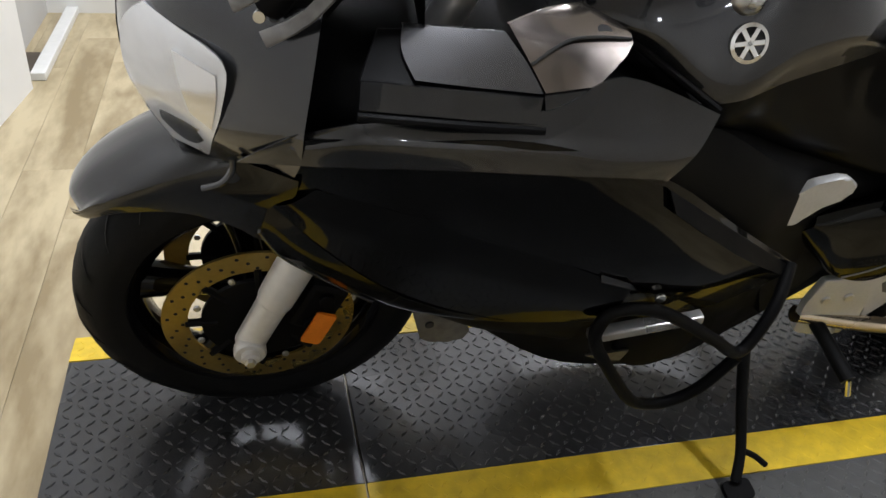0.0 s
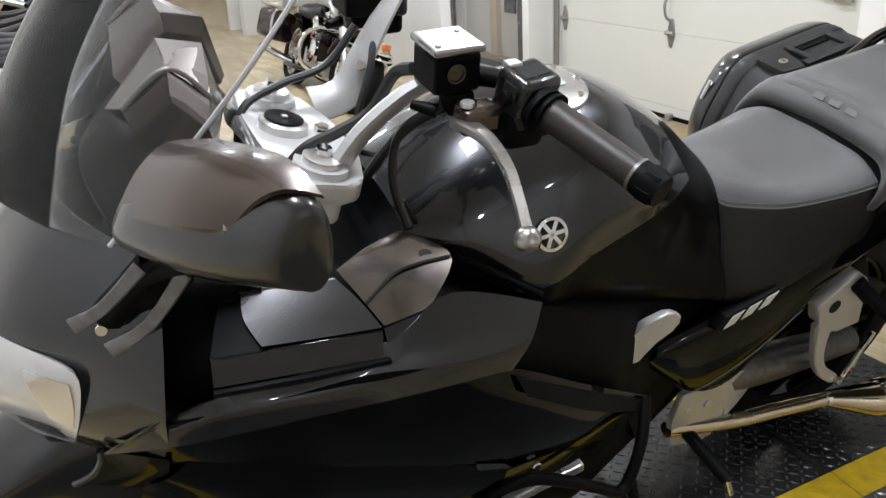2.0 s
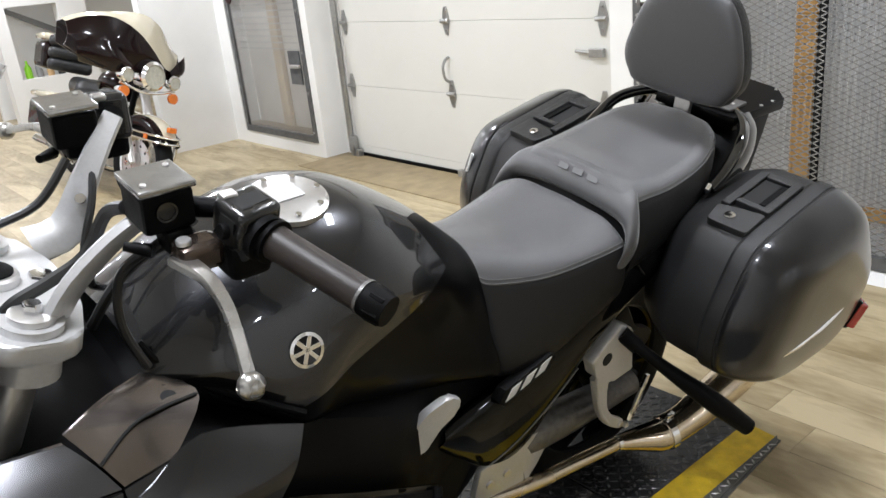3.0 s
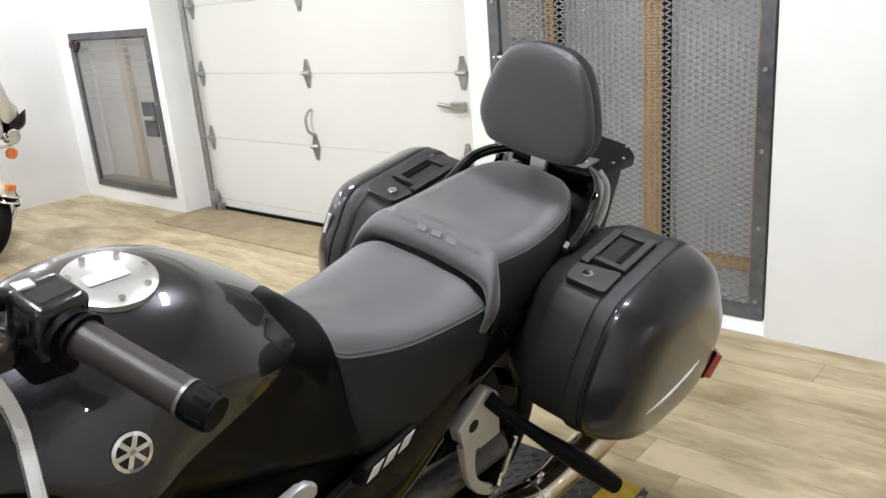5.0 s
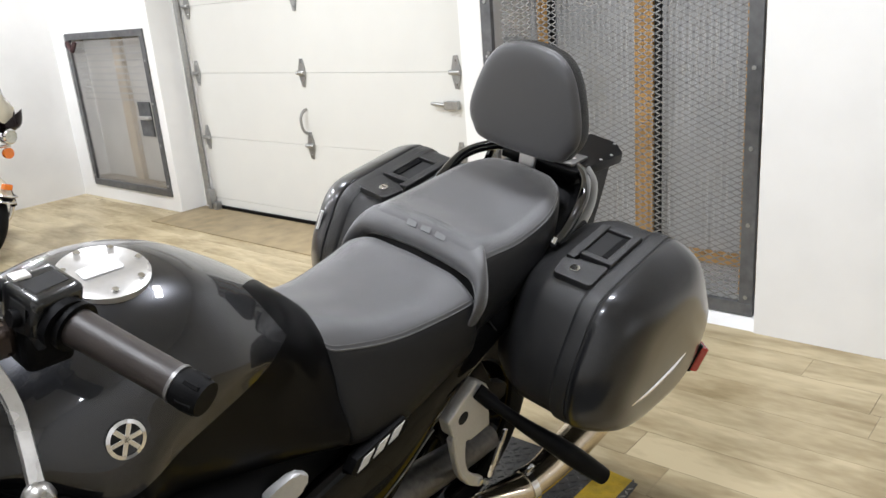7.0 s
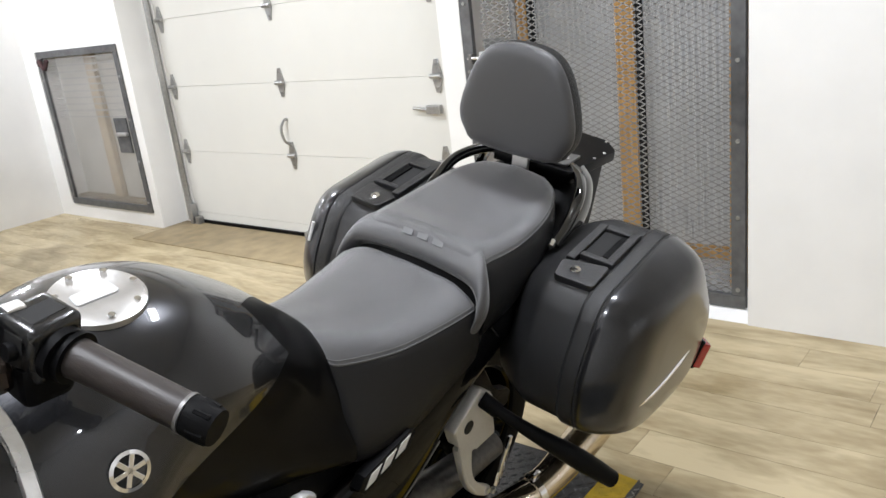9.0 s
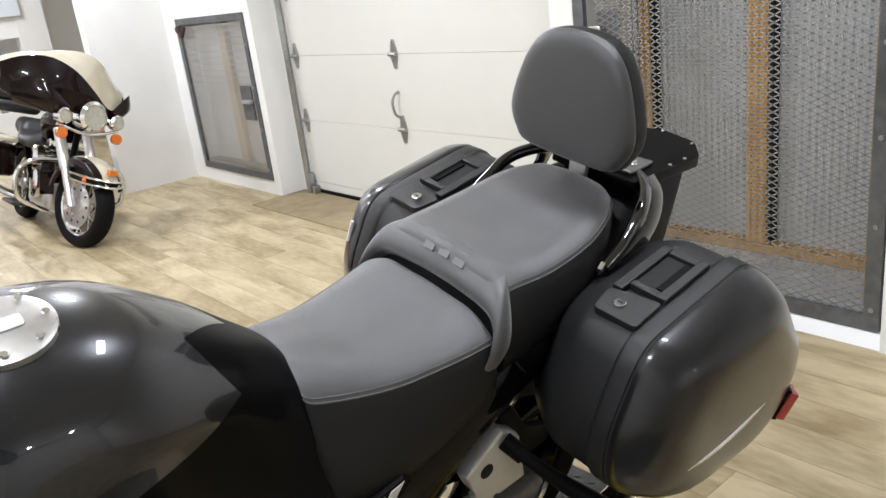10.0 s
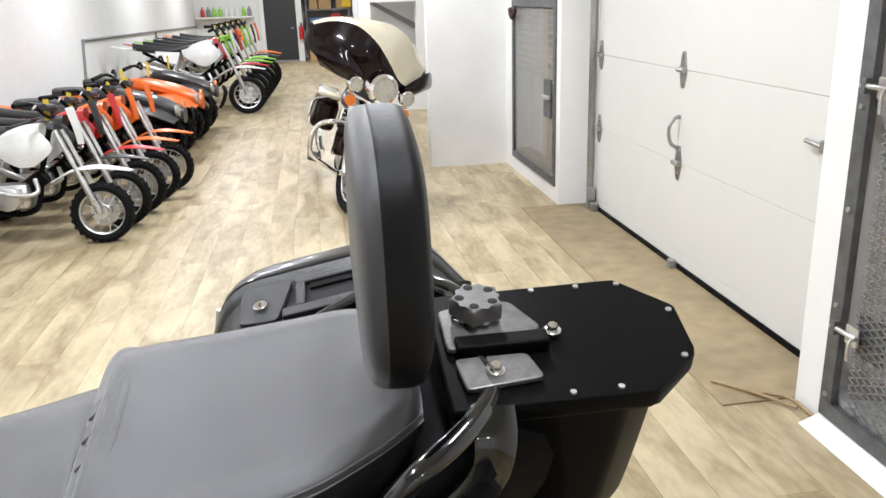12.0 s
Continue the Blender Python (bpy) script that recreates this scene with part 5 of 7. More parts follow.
for s in (-1, 1):
    d = 0.022 if s > 0 else 0.0
    outer = [(0.108, 1.135), (0.15, 1.165), (0.184, 1.128), (0.19, 1.10), (0.146, 1.085)]
    middle = [(0.102, 1.152), (0.154, 1.19), (0.195, 1.152), (0.20, 1.108), (0.146, 1.09)]
    inner = [(0.09, 1.116), (0.157, 1.19), (0.208, 1.178), (0.226, 1.10), (0.135, 1.08)]
    core = [(0.10, 1.106), (0.157, 1.172), (0.20, 1.16), (0.218, 1.095), (0.135, 1.075)]
    bm = loft([[(x + d, s * y, z) for x, z in ring] for y, ring in ((0.165, outer), (0.135, middle), (0.045, inner), (0.03, core))], None, 1)
    dp = part("dash_panel", bm, BRONZE, bike, "faceted bronze silver dash panel", 15)
    top = [[(x + d, s * y, z + 0.0025) for x, z in (ring[1], ring[2])] for y, ring in ((0.16, [(0, 0), (0.150, 1.167), (0.184, 1.131)]), (0.134, middle), (0.047, inner))]
    part("panel_facet", sheet(top, 8, 4, 0.003), PALE_BRONZE, dp, "pale upper facet", 15)
    part("panel_edge", tube([(x + d, s * 0.1365, z) for x, z in middle[:3]], 0.003, 8, 16), PALE_BRONZE, dp)
    skirt = [[(0.108 + d, s * 0.168, 1.135), (0.146 + d, s * 0.168, 1.086), (0.192 + d, s * 0.167, 1.10)], [(0.075 + d, s * 0.185, 1.05), (0.14 + d, s * 0.188, 1.03), (0.222 + d, s * 0.183, 1.03)]]
    part("panel_skirt", sheet(skirt, 8, 6, 0.004), BRONZE, dp, "bronze lower dash flank", 15)
part("instrument_face", sheet([[(0.214, -0.10, 1.105), (0.226, 0, 1.11), (0.226, 0.10, 1.105)], [(0.25, -0.11, 1.05), (0.256, 0, 1.055), (0.256, 0.11, 1.05)]], 8, 5, 0.006), GLOSS_BLACK, bike, "black instrument face")

# engine guard, stand, pegs, exhaust
for s in (-1, 1):
    pts = [(0.86, 0.24, 0.52), (0.825, 0.29, 0.47), (0.779, 0.318, 0.40), (0.715, 0.32, 0.44), (0.652, 0.32, 0.486), (0.579, 0.32, 0.53), (0.515, 0.32, 0.535), (0.497, 0.32, 0.50), (0.505, 0.32, 0.46), (0.543, 0.32, 0.396),
           (0.608, 0.318, 0.30), (0.65, 0.315, 0.268), (0.70, 0.312, 0.262), (0.745, 0.315, 0.30), (0.779, 0.318, 0.385)]
    part("engine_guard", tube([(x, s * y, z) for x, y, z in pts], 0.0105, 12, 90), MATT_BLACK, bike, "black tubular engine guard")
stand = part("side_stand", tube([(0.90, -0.215, 0.27), (0.885, -0.29, 0.20), (0.872, -0.36, 0.142), (0.852, -0.405, 0.108)], [0.012, 0.011, 0.010, 0.010], 10), MATT_BLACK, bike, "black side stand resting on the mat")
part("stand_foot", prism(rounded([(0.825, -0.435), (0.885, -0.425), (0.885, -0.385), (0.825, -0.39)], 0.012, 3), "z", 0.094, 0.104, 0.002, pose(0, -0.01, 0, 0, 0, 0)), MATT_BLACK, stand)
part("stand_tang", tube([(0.872, -0.36, 0.142), (0.90, -0.372, 0.132), (0.922, -0.385, 0.118)], 0.006, 8), MATT_BLACK, stand)

# lower fairing details
for s in (-1, 1):
    front_wing = [[(0.024, s * 0.203, 0.618), (0.05, s * 0.206, 0.574), (0.10, s * 0.211, 0.534), (0.18, s * 0.221, 0.482), (0.28, s * 0.25, 0.47)],
                  [(0.03, s * 0.212, 0.652), (0.08, s * 0.235, 0.60), (0.15, s * 0.25, 0.548), (0.23, s * 0.262, 0.503), (0.32, s * 0.273, 0.484)],
                  [(0.037, s * 0.217, 0.682), (0.112, s * 0.255, 0.62), (0.20, s * 0.278, 0.56), (0.28, s * 0.286, 0.524), (0.36, s * 0.291, 0.50)]]
    part("front_wing", sheet(front_wing, 20, 10, 0.004), GLOSS_BLACK, bike, "gloss black fairing nose wing")
    scoop = [[(-0.04, s * 0.196, 0.694), (-0.02, s * 0.199, 0.704), (-0.006, s * 0.2, 0.722), (-0.004, s * 0.2, 0.742)], [(0.036, s * 0.217, 0.672), (0.05, s * 0.23, 0.695), (0.066, s * 0.245, 0.715), (0.07, s * 0.255, 0.748)]]
    part("scoop_panel", sheet(scoop, 8, 8, 0.004), GLOSS_BLACK, bike, "gloss black air scoop panel")
    # pale tubes stand in for the highlights on the duct and scoop edges
    part("duct_edge_shine", tube([(0.024, s * 0.2, 0.618), (0.05, s * 0.203, 0.574), (0.10, s * 0.208, 0.534), (0.18, s * 0.218, 0.48)], 0.004, 8), SATIN, bike)
    part("scoop_lip_shine", tube([(-0.043, s * 0.196, 0.692), (-0.02, s * 0.199, 0.702), (-0.006, s * 0.2, 0.722), (-0.004, s * 0.2, 0.742)], 0.0045, 8), SATIN, bike)
    lower = [[(0.22, s * 0.23, 0.50), (0.33, s * 0.27, 0.492), (0.5, s * 0.283, 0.48)], [(0.25, s * 0.225, 0.46), (0.35, s * 0.25, 0.43), (0.50, s * 0.265, 0.41)], [(0.30, s * 0.19, 0.42), (0.40, s * 0.2, 0.37), (0.52, s * 0.21, 0.33)]]
    part("belly_pan", sheet(lower, 12, 8, 0.004), MATT_BLACK, bike, "matt black belly pan")
    part("fairing_vent", sheet([[(0.47, s * 0.318, 0.615), (0.52, s * 0.318, 0.592)], [(0.475, s * 0.318, 0.598), (0.535, s * 0.318, 0.575)]], 4, 3, 0.003), SATIN, bike)
    part("fairing_bolt", disc((0.586, s * 0.308, 0.545), (0, s, 0), 0.009, 0.006, 12), CHROME, bike)
    # another pale tube as the highlight along the lower fairing edge
    part("lower_edge_shine", tube([(0.32, s * 0.275, 0.492), (0.42, s * 0.283, 0.485), (0.52, s * 0.287, 0.482)], 0.0035, 6), SATIN, bike)
    bm = box((0.54, -0.012, 0.385), (0.74, 0.012, 0.405), 0.004, Matrix.Translation((0, s * 0.245, 0)) @ pose(0.64, 0, 0.395, 0, -8, 0) @ Matrix.Translation((-0.64, 0, -0.395)))
    part("engine_fin", bm, ALLOY, bike, "bare alloy engine rib")
    part("engine_cover", disc((0.69, s * 0.205, 0.325), (0, s, 0), 0.075, 0.025, 28, None, 0.06), MATT_BLACK, bike, "round black engine cover")
    part("sump_edge", sheet([[(0.56, s * 0.235, 0.31), (0.64, s * 0.235, 0.315)], [(0.60, s * 0.23, 0.285), (0.635, s * 0.23, 0.28)]], 4, 4, 0.006), PLATE_GREY, bike)
    sh = part("header_shield", prism(rounded([(0.255, 0.40), (0.285, 0.405), (0.365, 0.33), (0.37, 0.30), (0.345, 0.285), (0.285, 0.295)], 0.012, 3), "y", s * 0.145, s * 0.16, 0.004), PLATE_GREY, bike, "bare steel header shield")
    part("shield_bolt", disc((0.295, s * 0.160, 0.34), (0, s, 0), 0.008, 0.003, 10), BLACK_VOID, sh)

# rider footrest plates, heel guards, passenger hangers
for s in (-1, 1):
    fp = part("footpeg", tube([(1.10, s * 0.165, 0.245), (1.115, s * 0.285, 0.215)], 0.015, 12), RUBBER, bike, "black rubber footpeg")
    part("peg_tip", tube([(1.115, s * 0.285, 0.215), (1.12, s * 0.30, 0.185)], 0.0055, 8), CHROME, fp)
    part("frame_spar", sheet([[(0.86, s * 0.165, 0.50), (0.92, s * 0.16, 0.36), (0.96, s * 0.155, 0.28)], [(0.95, s * 0.155, 0.55), (1.02, s * 0.145, 0.45), (1.12, s * 0.135, 0.46)], [(1.0, s * 0.145, 0.54), (1.08, s * 0.135, 0.50), (1.2, s * 0.125, 0.50)]], 8, 8, 0.02), MATT_BLACK, bike, "black frame spar")
    heel = rounded([(0.838, 0.618), (0.872, 0.645), (0.925, 0.656), (0.956, 0.638), (0.948, 0.612), (0.905, 0.592), (0.876, 0.553), (0.853, 0.560)], 0.010, 3)
    part("heel_guard", prism(heel, "y", s * 0.176, s * 0.192, 0.004), SILVER, bike, "pale silver frame cover")
    hang = rounded([(1.334, 0.538), (1.423, 0.606), (1.467, 0.575), (1.502, 0.445), (1.419, 0.444), (1.362, 0.485)], 0.008, 3)
    hg = part("footrest_hanger", prism(hang, "y", s * 0.165, s * 0.196, 0.006), SILVER, bike, "silver passenger footrest hanger")
    part("hanger_hole", disc((1.388, s * 0.1955, 0.526), (0, s, 0), 0.016, 0.002, 16), BLACK_VOID, hg)
    part("hanger_arm", flat_bar([(1.393, s * 0.183, 0.475), (1.398, s * 0.186, 0.42), (1.412, s * 0.190, 0.365), (1.442, s * 0.192, 0.322), (1.488, s * 0.194, 0.287)], [0.062, 0.040, 0.029, 0.027, 0.026], 0.018, (0, s, 0)), SILVER, hg)
    part("hanger_rib", tube([(1.366, s * 0.192, 0.485), (1.384, s * 0.195, 0.41), (1.402, s * 0.198, 0.362), (1.432, s * 0.2, 0.322)], 0.005, 8), SILVER, hg)
    part("hanger_bolt", disc((1.482, s * 0.202, 0.293), (0, s, 0), 0.009, 0.006, 6), ALLOY, hg)
    part("hanger_bolt", disc((1.512, s * 0.196, 0.272), (0, s, 0), 0.008, 0.01, 6), ALLOY, hg)
    part("link_rod", flat_bar([(1.528, s * 0.2, 0.278), (1.545, s * 0.2, 0.33), (1.565, s * 0.2, 0.40)], [0.016, 0.022, 0.012], 0.008, (0, s, 0)), CHROME, hg, "bright tapered link")
    part("peg_bracket", prism(rounded([(1.44, 0.60), (1.48, 0.615), (1.53, 0.53), (1.60, 0.50), (1.60, 0.46), (1.50, 0.45)], 0.01, 3), "y", s * 0.14, s * 0.164, 0.004), MATT_BLACK, hg)
    part("passenger_peg", tube([(1.43, s * 0.195, 0.575), (1.455, s * 0.235, 0.545), (1.50, s * 0.285, 0.497), (1.575, s * 0.372, 0.425), (1.634, s * 0.436, 0.366)], [0.013, 0.013, 0.016, 0.024, 0.020], 14), MATT_BLACK, hg, "black passenger footpeg folded out")
    part("peg_collar", tube([(1.43, s * 0.192, 0.577), (1.452, s * 0.225, 0.548)], 0.018, 12), MATT_BLACK, hg)
    pipe = part("exhaust_pipe", tube([(1.05, s * 0.15, 0.262), (1.23, s * 0.170, 0.232), (1.36, s * 0.185, 0.226), (1.49, s * 0.200, 0.221)], 0.0175, 16), EXHAUST, bike, "warm stainless exhaust pipe")
    part("pipe_ring", tube([(1.486, s * 0.1995, 0.221), (1.498, s * 0.201, 0.2205)], 0.0205, 18), CHROME, pipe)
    part("collector", tube([(1.494, s * 0.2005, 0.2208), (1.55, s * 0.216, 0.212), (1.61, s * 0.236, 0.205), (1.632, s * 0.242, 0.205)], [0.019, 0.029, 0.040, 0.0415], 20), EXHAUST, pipe, "flared polished collector")
    part("pipe_clamp", tube([(1.632, s * 0.2415, 0.205), (1.650, s * 0.246, 0.208)], 0.0455, 22), CHROME, pipe)
    part("clamp_screw", box((1.628, -0.006, 0.258), (1.655, 0.006, 0.272), 0.003, Matrix.Translation((0, s * 0.243, -0.006))), CHROME, pipe)
    part("muffler", tube([(1.64, s * 0.243, 0.206), (1.70, s * 0.255, 0.222), (1.76, s * 0.262, 0.245), (1.88, s * 0.27, 0.285), (2.06, s * 0.275, 0.33)], [0.042, 0.042, 0.046, 0.05, 0.044], 20), EXHAUST, pipe, "polished steel muffler")
    part("frame_plate", prism(rounded([(1.055, 0.372), (1.158, 0.372), (1.19, 0.30), (1.20, 0.245), (1.16, 0.19), (1.06, 0.22), (1.045, 0.30)], 0.010, 3), "y", s * 0.148, s * 0.163, 0.003), SILVER, bike, "pale silver frame plate")
    for c in ((1.085, 0.315), (1.135, 0.318), (1.165, 0.218)):
        part("frame_bolt", disc((c[0], s * 0.163, c[1]), (0, s, 0), 0.010, 0.005, 12), ALLOY, bike)
    part("swingarm_plate", sheet([[(1.165, s * 0.155, 0.365), (1.26, s * 0.142, 0.352), (1.371, s * 0.123, 0.330)], [(1.19, s * 0.160, 0.300), (1.26, s * 0.148, 0.302), (1.34, s * 0.128, 0.310)], [(1.209, s * 0.161, 0.242), (1.25, s * 0.152, 0.262), (1.31, s * 0.133, 0.292)]], 12, 10, 0.008), SILVER, bike, "pale silver swingarm cover")
    part("swingarm", tube([(1.15, s * 0.10, 0.33), (1.35, s * 0.115, 0.315), (1.62, s * 0.12, 0.30)], [0.05, 0.045, 0.035], 12), PLATE_GREY, bike, "dull cast swingarm")

# tank cap, badge, side marking, seat marking
cap = part("fuel_cap", disc((0.709, -0.036, 1.034), (-0.02, -0.16, 1), 0.062, 0.020, 40, None, 0.056), ALLOY, bike, "polished round fuel cap")
part("cap_lock", prism(rounded([(-0.03, -0.012), (0.03, -0.012), (0.03, 0.012), (-0.03, 0.012)], 0.006, 3), "z", 0, 0.003, 0.001, pose(0.704, -0.0392, 1.0537, 9, -1, 0)), SILVER, cap)
for k in range(7):
    a = 2 * math.pi * k / 7
    part("cap_screw", disc((0.709 + 0.051 * math.cos(a), -0.0392 + 0.050 * math.sin(a), 1.0535 + 0.008 * math.sin(a) + 0.001 * math.cos(a)), (-0.02, -0.16, 1), 0.005, 0.003, 10), CHROME, cap)
for s in (-1, 1):
    n = Vector((-0.08, s * 0.90, 0.36)).normalized()
    c = Vector((0.638, s * 0.191, 0.894))
    q = Matrix.Translation(c) @ n.to_track_quat("Y", "Z").to_matrix().to_4x4()
    badge = part("badge", lathe([(0.026, 0), (0.026, 0.005), (0.021, 0.006), (0.021, 0)], 32, q), CHROME, bike, "round chrome badge")
    part("badge_back", lathe([(0.0001, 0.001), (0.021, 0.001), (0.021, 0.003), (0.0001, 0.003)], 28, q, closed=False), BLACK_VOID, badge)
    for k in range(3):
        m = q @ pose(0, 0, 0, 0, 60 * k + 8, 0)
        part("badge_bar", box((-0.021, 0.002, -0.0035), (0.021, 0.006, 0.0035), 0.001, m), CHROME, badge)
    mk = part("marking_plate", prism([(1.052, 0.578), (1.066, 0.602), (1.190, 0.634), (1.205, 0.622), (1.192, 0.598), (1.068, 0.562)], "y", s * 0.172, s * 0.1955, 0.001), MATT_BLACK, bike, "thin dark plate on the side cover")
    for k in range(3):
        x0 = 1.068 + 0.040 * k
        z0 = 0.572 + 0.0105 * k
        bar_o = [(x0, z0), (x0 + 0.026, z0 + 0.007), (x0 + 0.043, z0 + 0.034), (x0 + 0.015, z0 + 0.027)]
        part("side_marking", prism(bar_o, "y", s * 0.190, s * 0.1970, 0.001), WHITE_MARK, mk, "pale slanted marking")
    part("cover_bolt", disc((0.986, s * 0.176, 0.516), (0, s, 0), 0.012, 0.004, 14), BLACK_VOID, bike)
for k in range(3):
    y0 = 0.045 - 0.04 * k
    part("seat_marking", prism([(-0.014, -0.020), (0.014, -0.010), (0.014, 0.016), (-0.014, 0.006)], "z", -0.004, 0.0022, 0, pose(1.434, y0 - 0.012, (0.8985, 0.8995, 0.8975)[k], (-2, 0, 3)[k], -36, 0)), GREY_MARK, bike, "grey stitched marking")

# cables and hoses
for r, pts in ((0.0085, [(0.29, -0.085, 1.02), (0.315, -0.085, 1.043), (0.357, -0.08, 1.054), (0.405, -0.08, 1.076), (0.435, -0.085, 1.125), (0.45, -0.11, 1.14)]),
            (0.006, [(0.47, -0.16, 1.11), (0.43, -0.12, 1.06), (0.42, -0.12, 0.99), (0.44, -0.13, 0.92)]),
            (0.006, [(0.25, 0.03, 0.98), (0.27, 0.06, 1.04), (0.33, 0.08, 1.06), (0.40, 0.08, 1.08), (0.45, 0.09, 1.13)]),
            (0.007, [(0.40, -0.06, 0.96), (0.43, -0.08, 1.02), (0.46, -0.10, 1.06), (0.475, -0.15, 1.10)]),
            (0.0055, [(0.50, 0.14, 1.13), (0.47, 0.08, 1.07), (0.44, 0.06, 1.0), (0.45, 0.08, 0.92)])):
    part("cable", tube(pts, r, 8), CABLE, bike, "black control cable")
part("star_knob", prism(rounded([((0.036 if k % 2 else 0.023) * math.cos(math.pi * k / 5), (0.036 if k % 2 else 0.023) * math.sin(math.pi * k / 5)) for k in range(10)], 0.006, 3), "z", 0.0, 0.024, 0.004, Matrix.Translation((1.885, 0.03, 0.983))), PLATE_GREY, rack, "grey star knob")
for k in range(5):
    a = 2 * math.pi * (k + 0.5) / 5
    part("knob_socket", disc((1.885 + 0.021 * math.cos(a), 0.03 + 0.021 * math.sin(a), 1.0062), (0, 0, 1), 0.006, 0.0012, 12), BLACK_VOID, rack)
part("mount_bar", box((1.85, -0.038, 0.969), (1.96, -0.014, 0.985), 0.003), MATT_BLACK, rack)


# ---- other machines in the showroom ----
CREAM = material("cream paint", (0.62, 0.56, 0.42), 0.25, 0, 1.0, 0.06, 100)
MAROON = material("dark maroon paint", (0.0055, 0.0010, 0.0014), 0.24, 0, 0.4, 0.15, 200, spec=0.1)
ORANGE = material("orange plastic", (0.72, 0.13, 0.01), 0.38, 0, 0.2, 0.1, 30)
BRIGHT_RED = material("red plastic", (0.5, 0.012, 0.015), 0.38, 0, 0.2, 0.1, 30)
WHITE_PLASTIC = material("white plastic", (0.7, 0.7, 0.68), 0.4, 0, 0.2, 0.08, 30)
BLACK_PLASTIC = material("black plastic", (0.012, 0.012, 0.013), 0.42, 0, 0.2, 0.15, 40)
GREEN = material("lime green plastic", (0.22, 0.55, 0.02), 0.38, 0, 0.2, 0.1, 30)
YELLOW_TAG = material("yellow paper tag", (0.75, 0.55, 0.04), 0.7, grain=0.1, grain_scale=40)
GLASS_LAMP = material("clear lamp glass", (0.42, 0.415, 0.36), 0.1, 0.3, 1.0, 0.3, 45)
CARD = material("brown cardboard", (0.45, 0.29, 0.14), 0.75, 0, 0, 0.15, 20)
YELLOW_PLASTIC = material("yellow plastic", (0.75, 0.5, 0.02), 0.4, grain=0.1, grain_scale=20)
DARK_DOOR = material("dark charcoal door paint", (0.02, 0.021, 0.024), 0.45, 0, 0, 0.15, 12)
SHELF_GREY = material("grey shelf paint", (0.2, 0.2, 0.2), 0.5, 0, 0, 0.15, 20)


def knobbly(r, w, root, m, mat=RUBBER, lugs=26):
    """A block-tread tyre."""
    prof = [(r * 0.72, -w * 0.42), (r * 0.86, -w * 0.5), (r * 0.95, -w * 0.42), (r * 0.965, 0), (r * 0.95, w * 0.42), (r * 0.86, w * 0.5), (r * 0.72, w * 0.42)]
    bm = lathe(prof, 36, m)
    for k in range(lugs):
        for j, y in enumerate((-0.33, 0.0, 0.33)):
            a = 2 * math.pi * (k + 0.5 * (j % 2)) / lugs
            q = m @ Matrix.Rotation(-a, 4, "Y") @ Matrix.Translation((r * 0.965, y * w, 0))
            box((-r * 0.02, -w * 0.11, -r * 0.055), (r * 0.035, w * 0.11, r * 0.055), 0, q, bm)
    return part("tyre", bm, mat, root, "knobbly black tyre", 30)


def spoke_wheel(name, root, centre, r, w, mat_rim, turn=None, disc_side=0, n=16, tyre="knobbly"):
    m = Matrix.Translation(centre) @ (turn or Matrix())
    hub = part(name, lathe([(0.008, -0.05), (0.04, -0.05), (0.045, -0.03), (0.03, 0), (0.045, 0.03), (0.04, 0.05), (0.008, 0.05)], 20, m), ALLOY, root, "spoked wheel")
    if tyre == "knobbly":
        knobbly(r, w, hub, m)
    else:
        prof = [(r - 0.05 * (1 - math.cos(math.pi * (k / 12 - 0.5))) ** 1.1, w / 2 * math.sin(math.pi * (k / 12 - 0.5))) for k in range(13)] + [(r * 0.72, w * 0.4), (r * 0.72, -w * 0.4)]
        part("tyre", lathe(prof, 48, m), RUBBER, hub, "black road tyre")
    part("rim", lathe([(r * 0.74, -w * 0.36), (r * 0.74, w * 0.36), (r * 0.68, w * 0.28), (r * 0.67, -w * 0.28)], 40, m), mat_rim, hub)
    for k in range(n):
        a = 2 * math.pi * k / n
        s = 1 if k % 2 else -1
        p, q = Vector((0.036 * math.cos(a + 0.5 * s), s * 0.03, 0.036 * math.sin(a + 0.5 * s))), Vector((r * 0.68 * math.cos(a), s * 0.005, r * 0.68 * math.sin(a)))
        part("spoke", tube([m @ p, m @ q], 0.0028, 5), CHROME, hub)
    if disc_side:
        k0 = 0.46 if tyre == "knobbly" else 0.52
        rotor = part("brake_disc", lathe([(r * 0.22, disc_side * 0.06), (r * k0, disc_side * 0.06), (r * k0, disc_side * 0.065), (r * 0.22, disc_side * 0.065)], 36, m), ALLOY, hub, "pale steel brake disc")
        if tyre == "road":
            for k in range(10):
                a = 2 * math.pi * k / 10
                part("disc_slot", disc(m @ Vector((r * 0.40 * math.cos(a), disc_side * 0.065, r * 0.40 * math.sin(a))), m.to_3x3() @ Vector((0, disc_side, 0)), 0.011, 0.001, 10), BLACK_VOID, rotor)
            part("disc_hub", lathe([(0.008, disc_side * 0.05), (r * 0.23, disc_side * 0.05), (r * 0.21, disc_side * 0.072), (0.008, disc_side * 0.075)], 24, m), ALLOY, hub)
    return hub


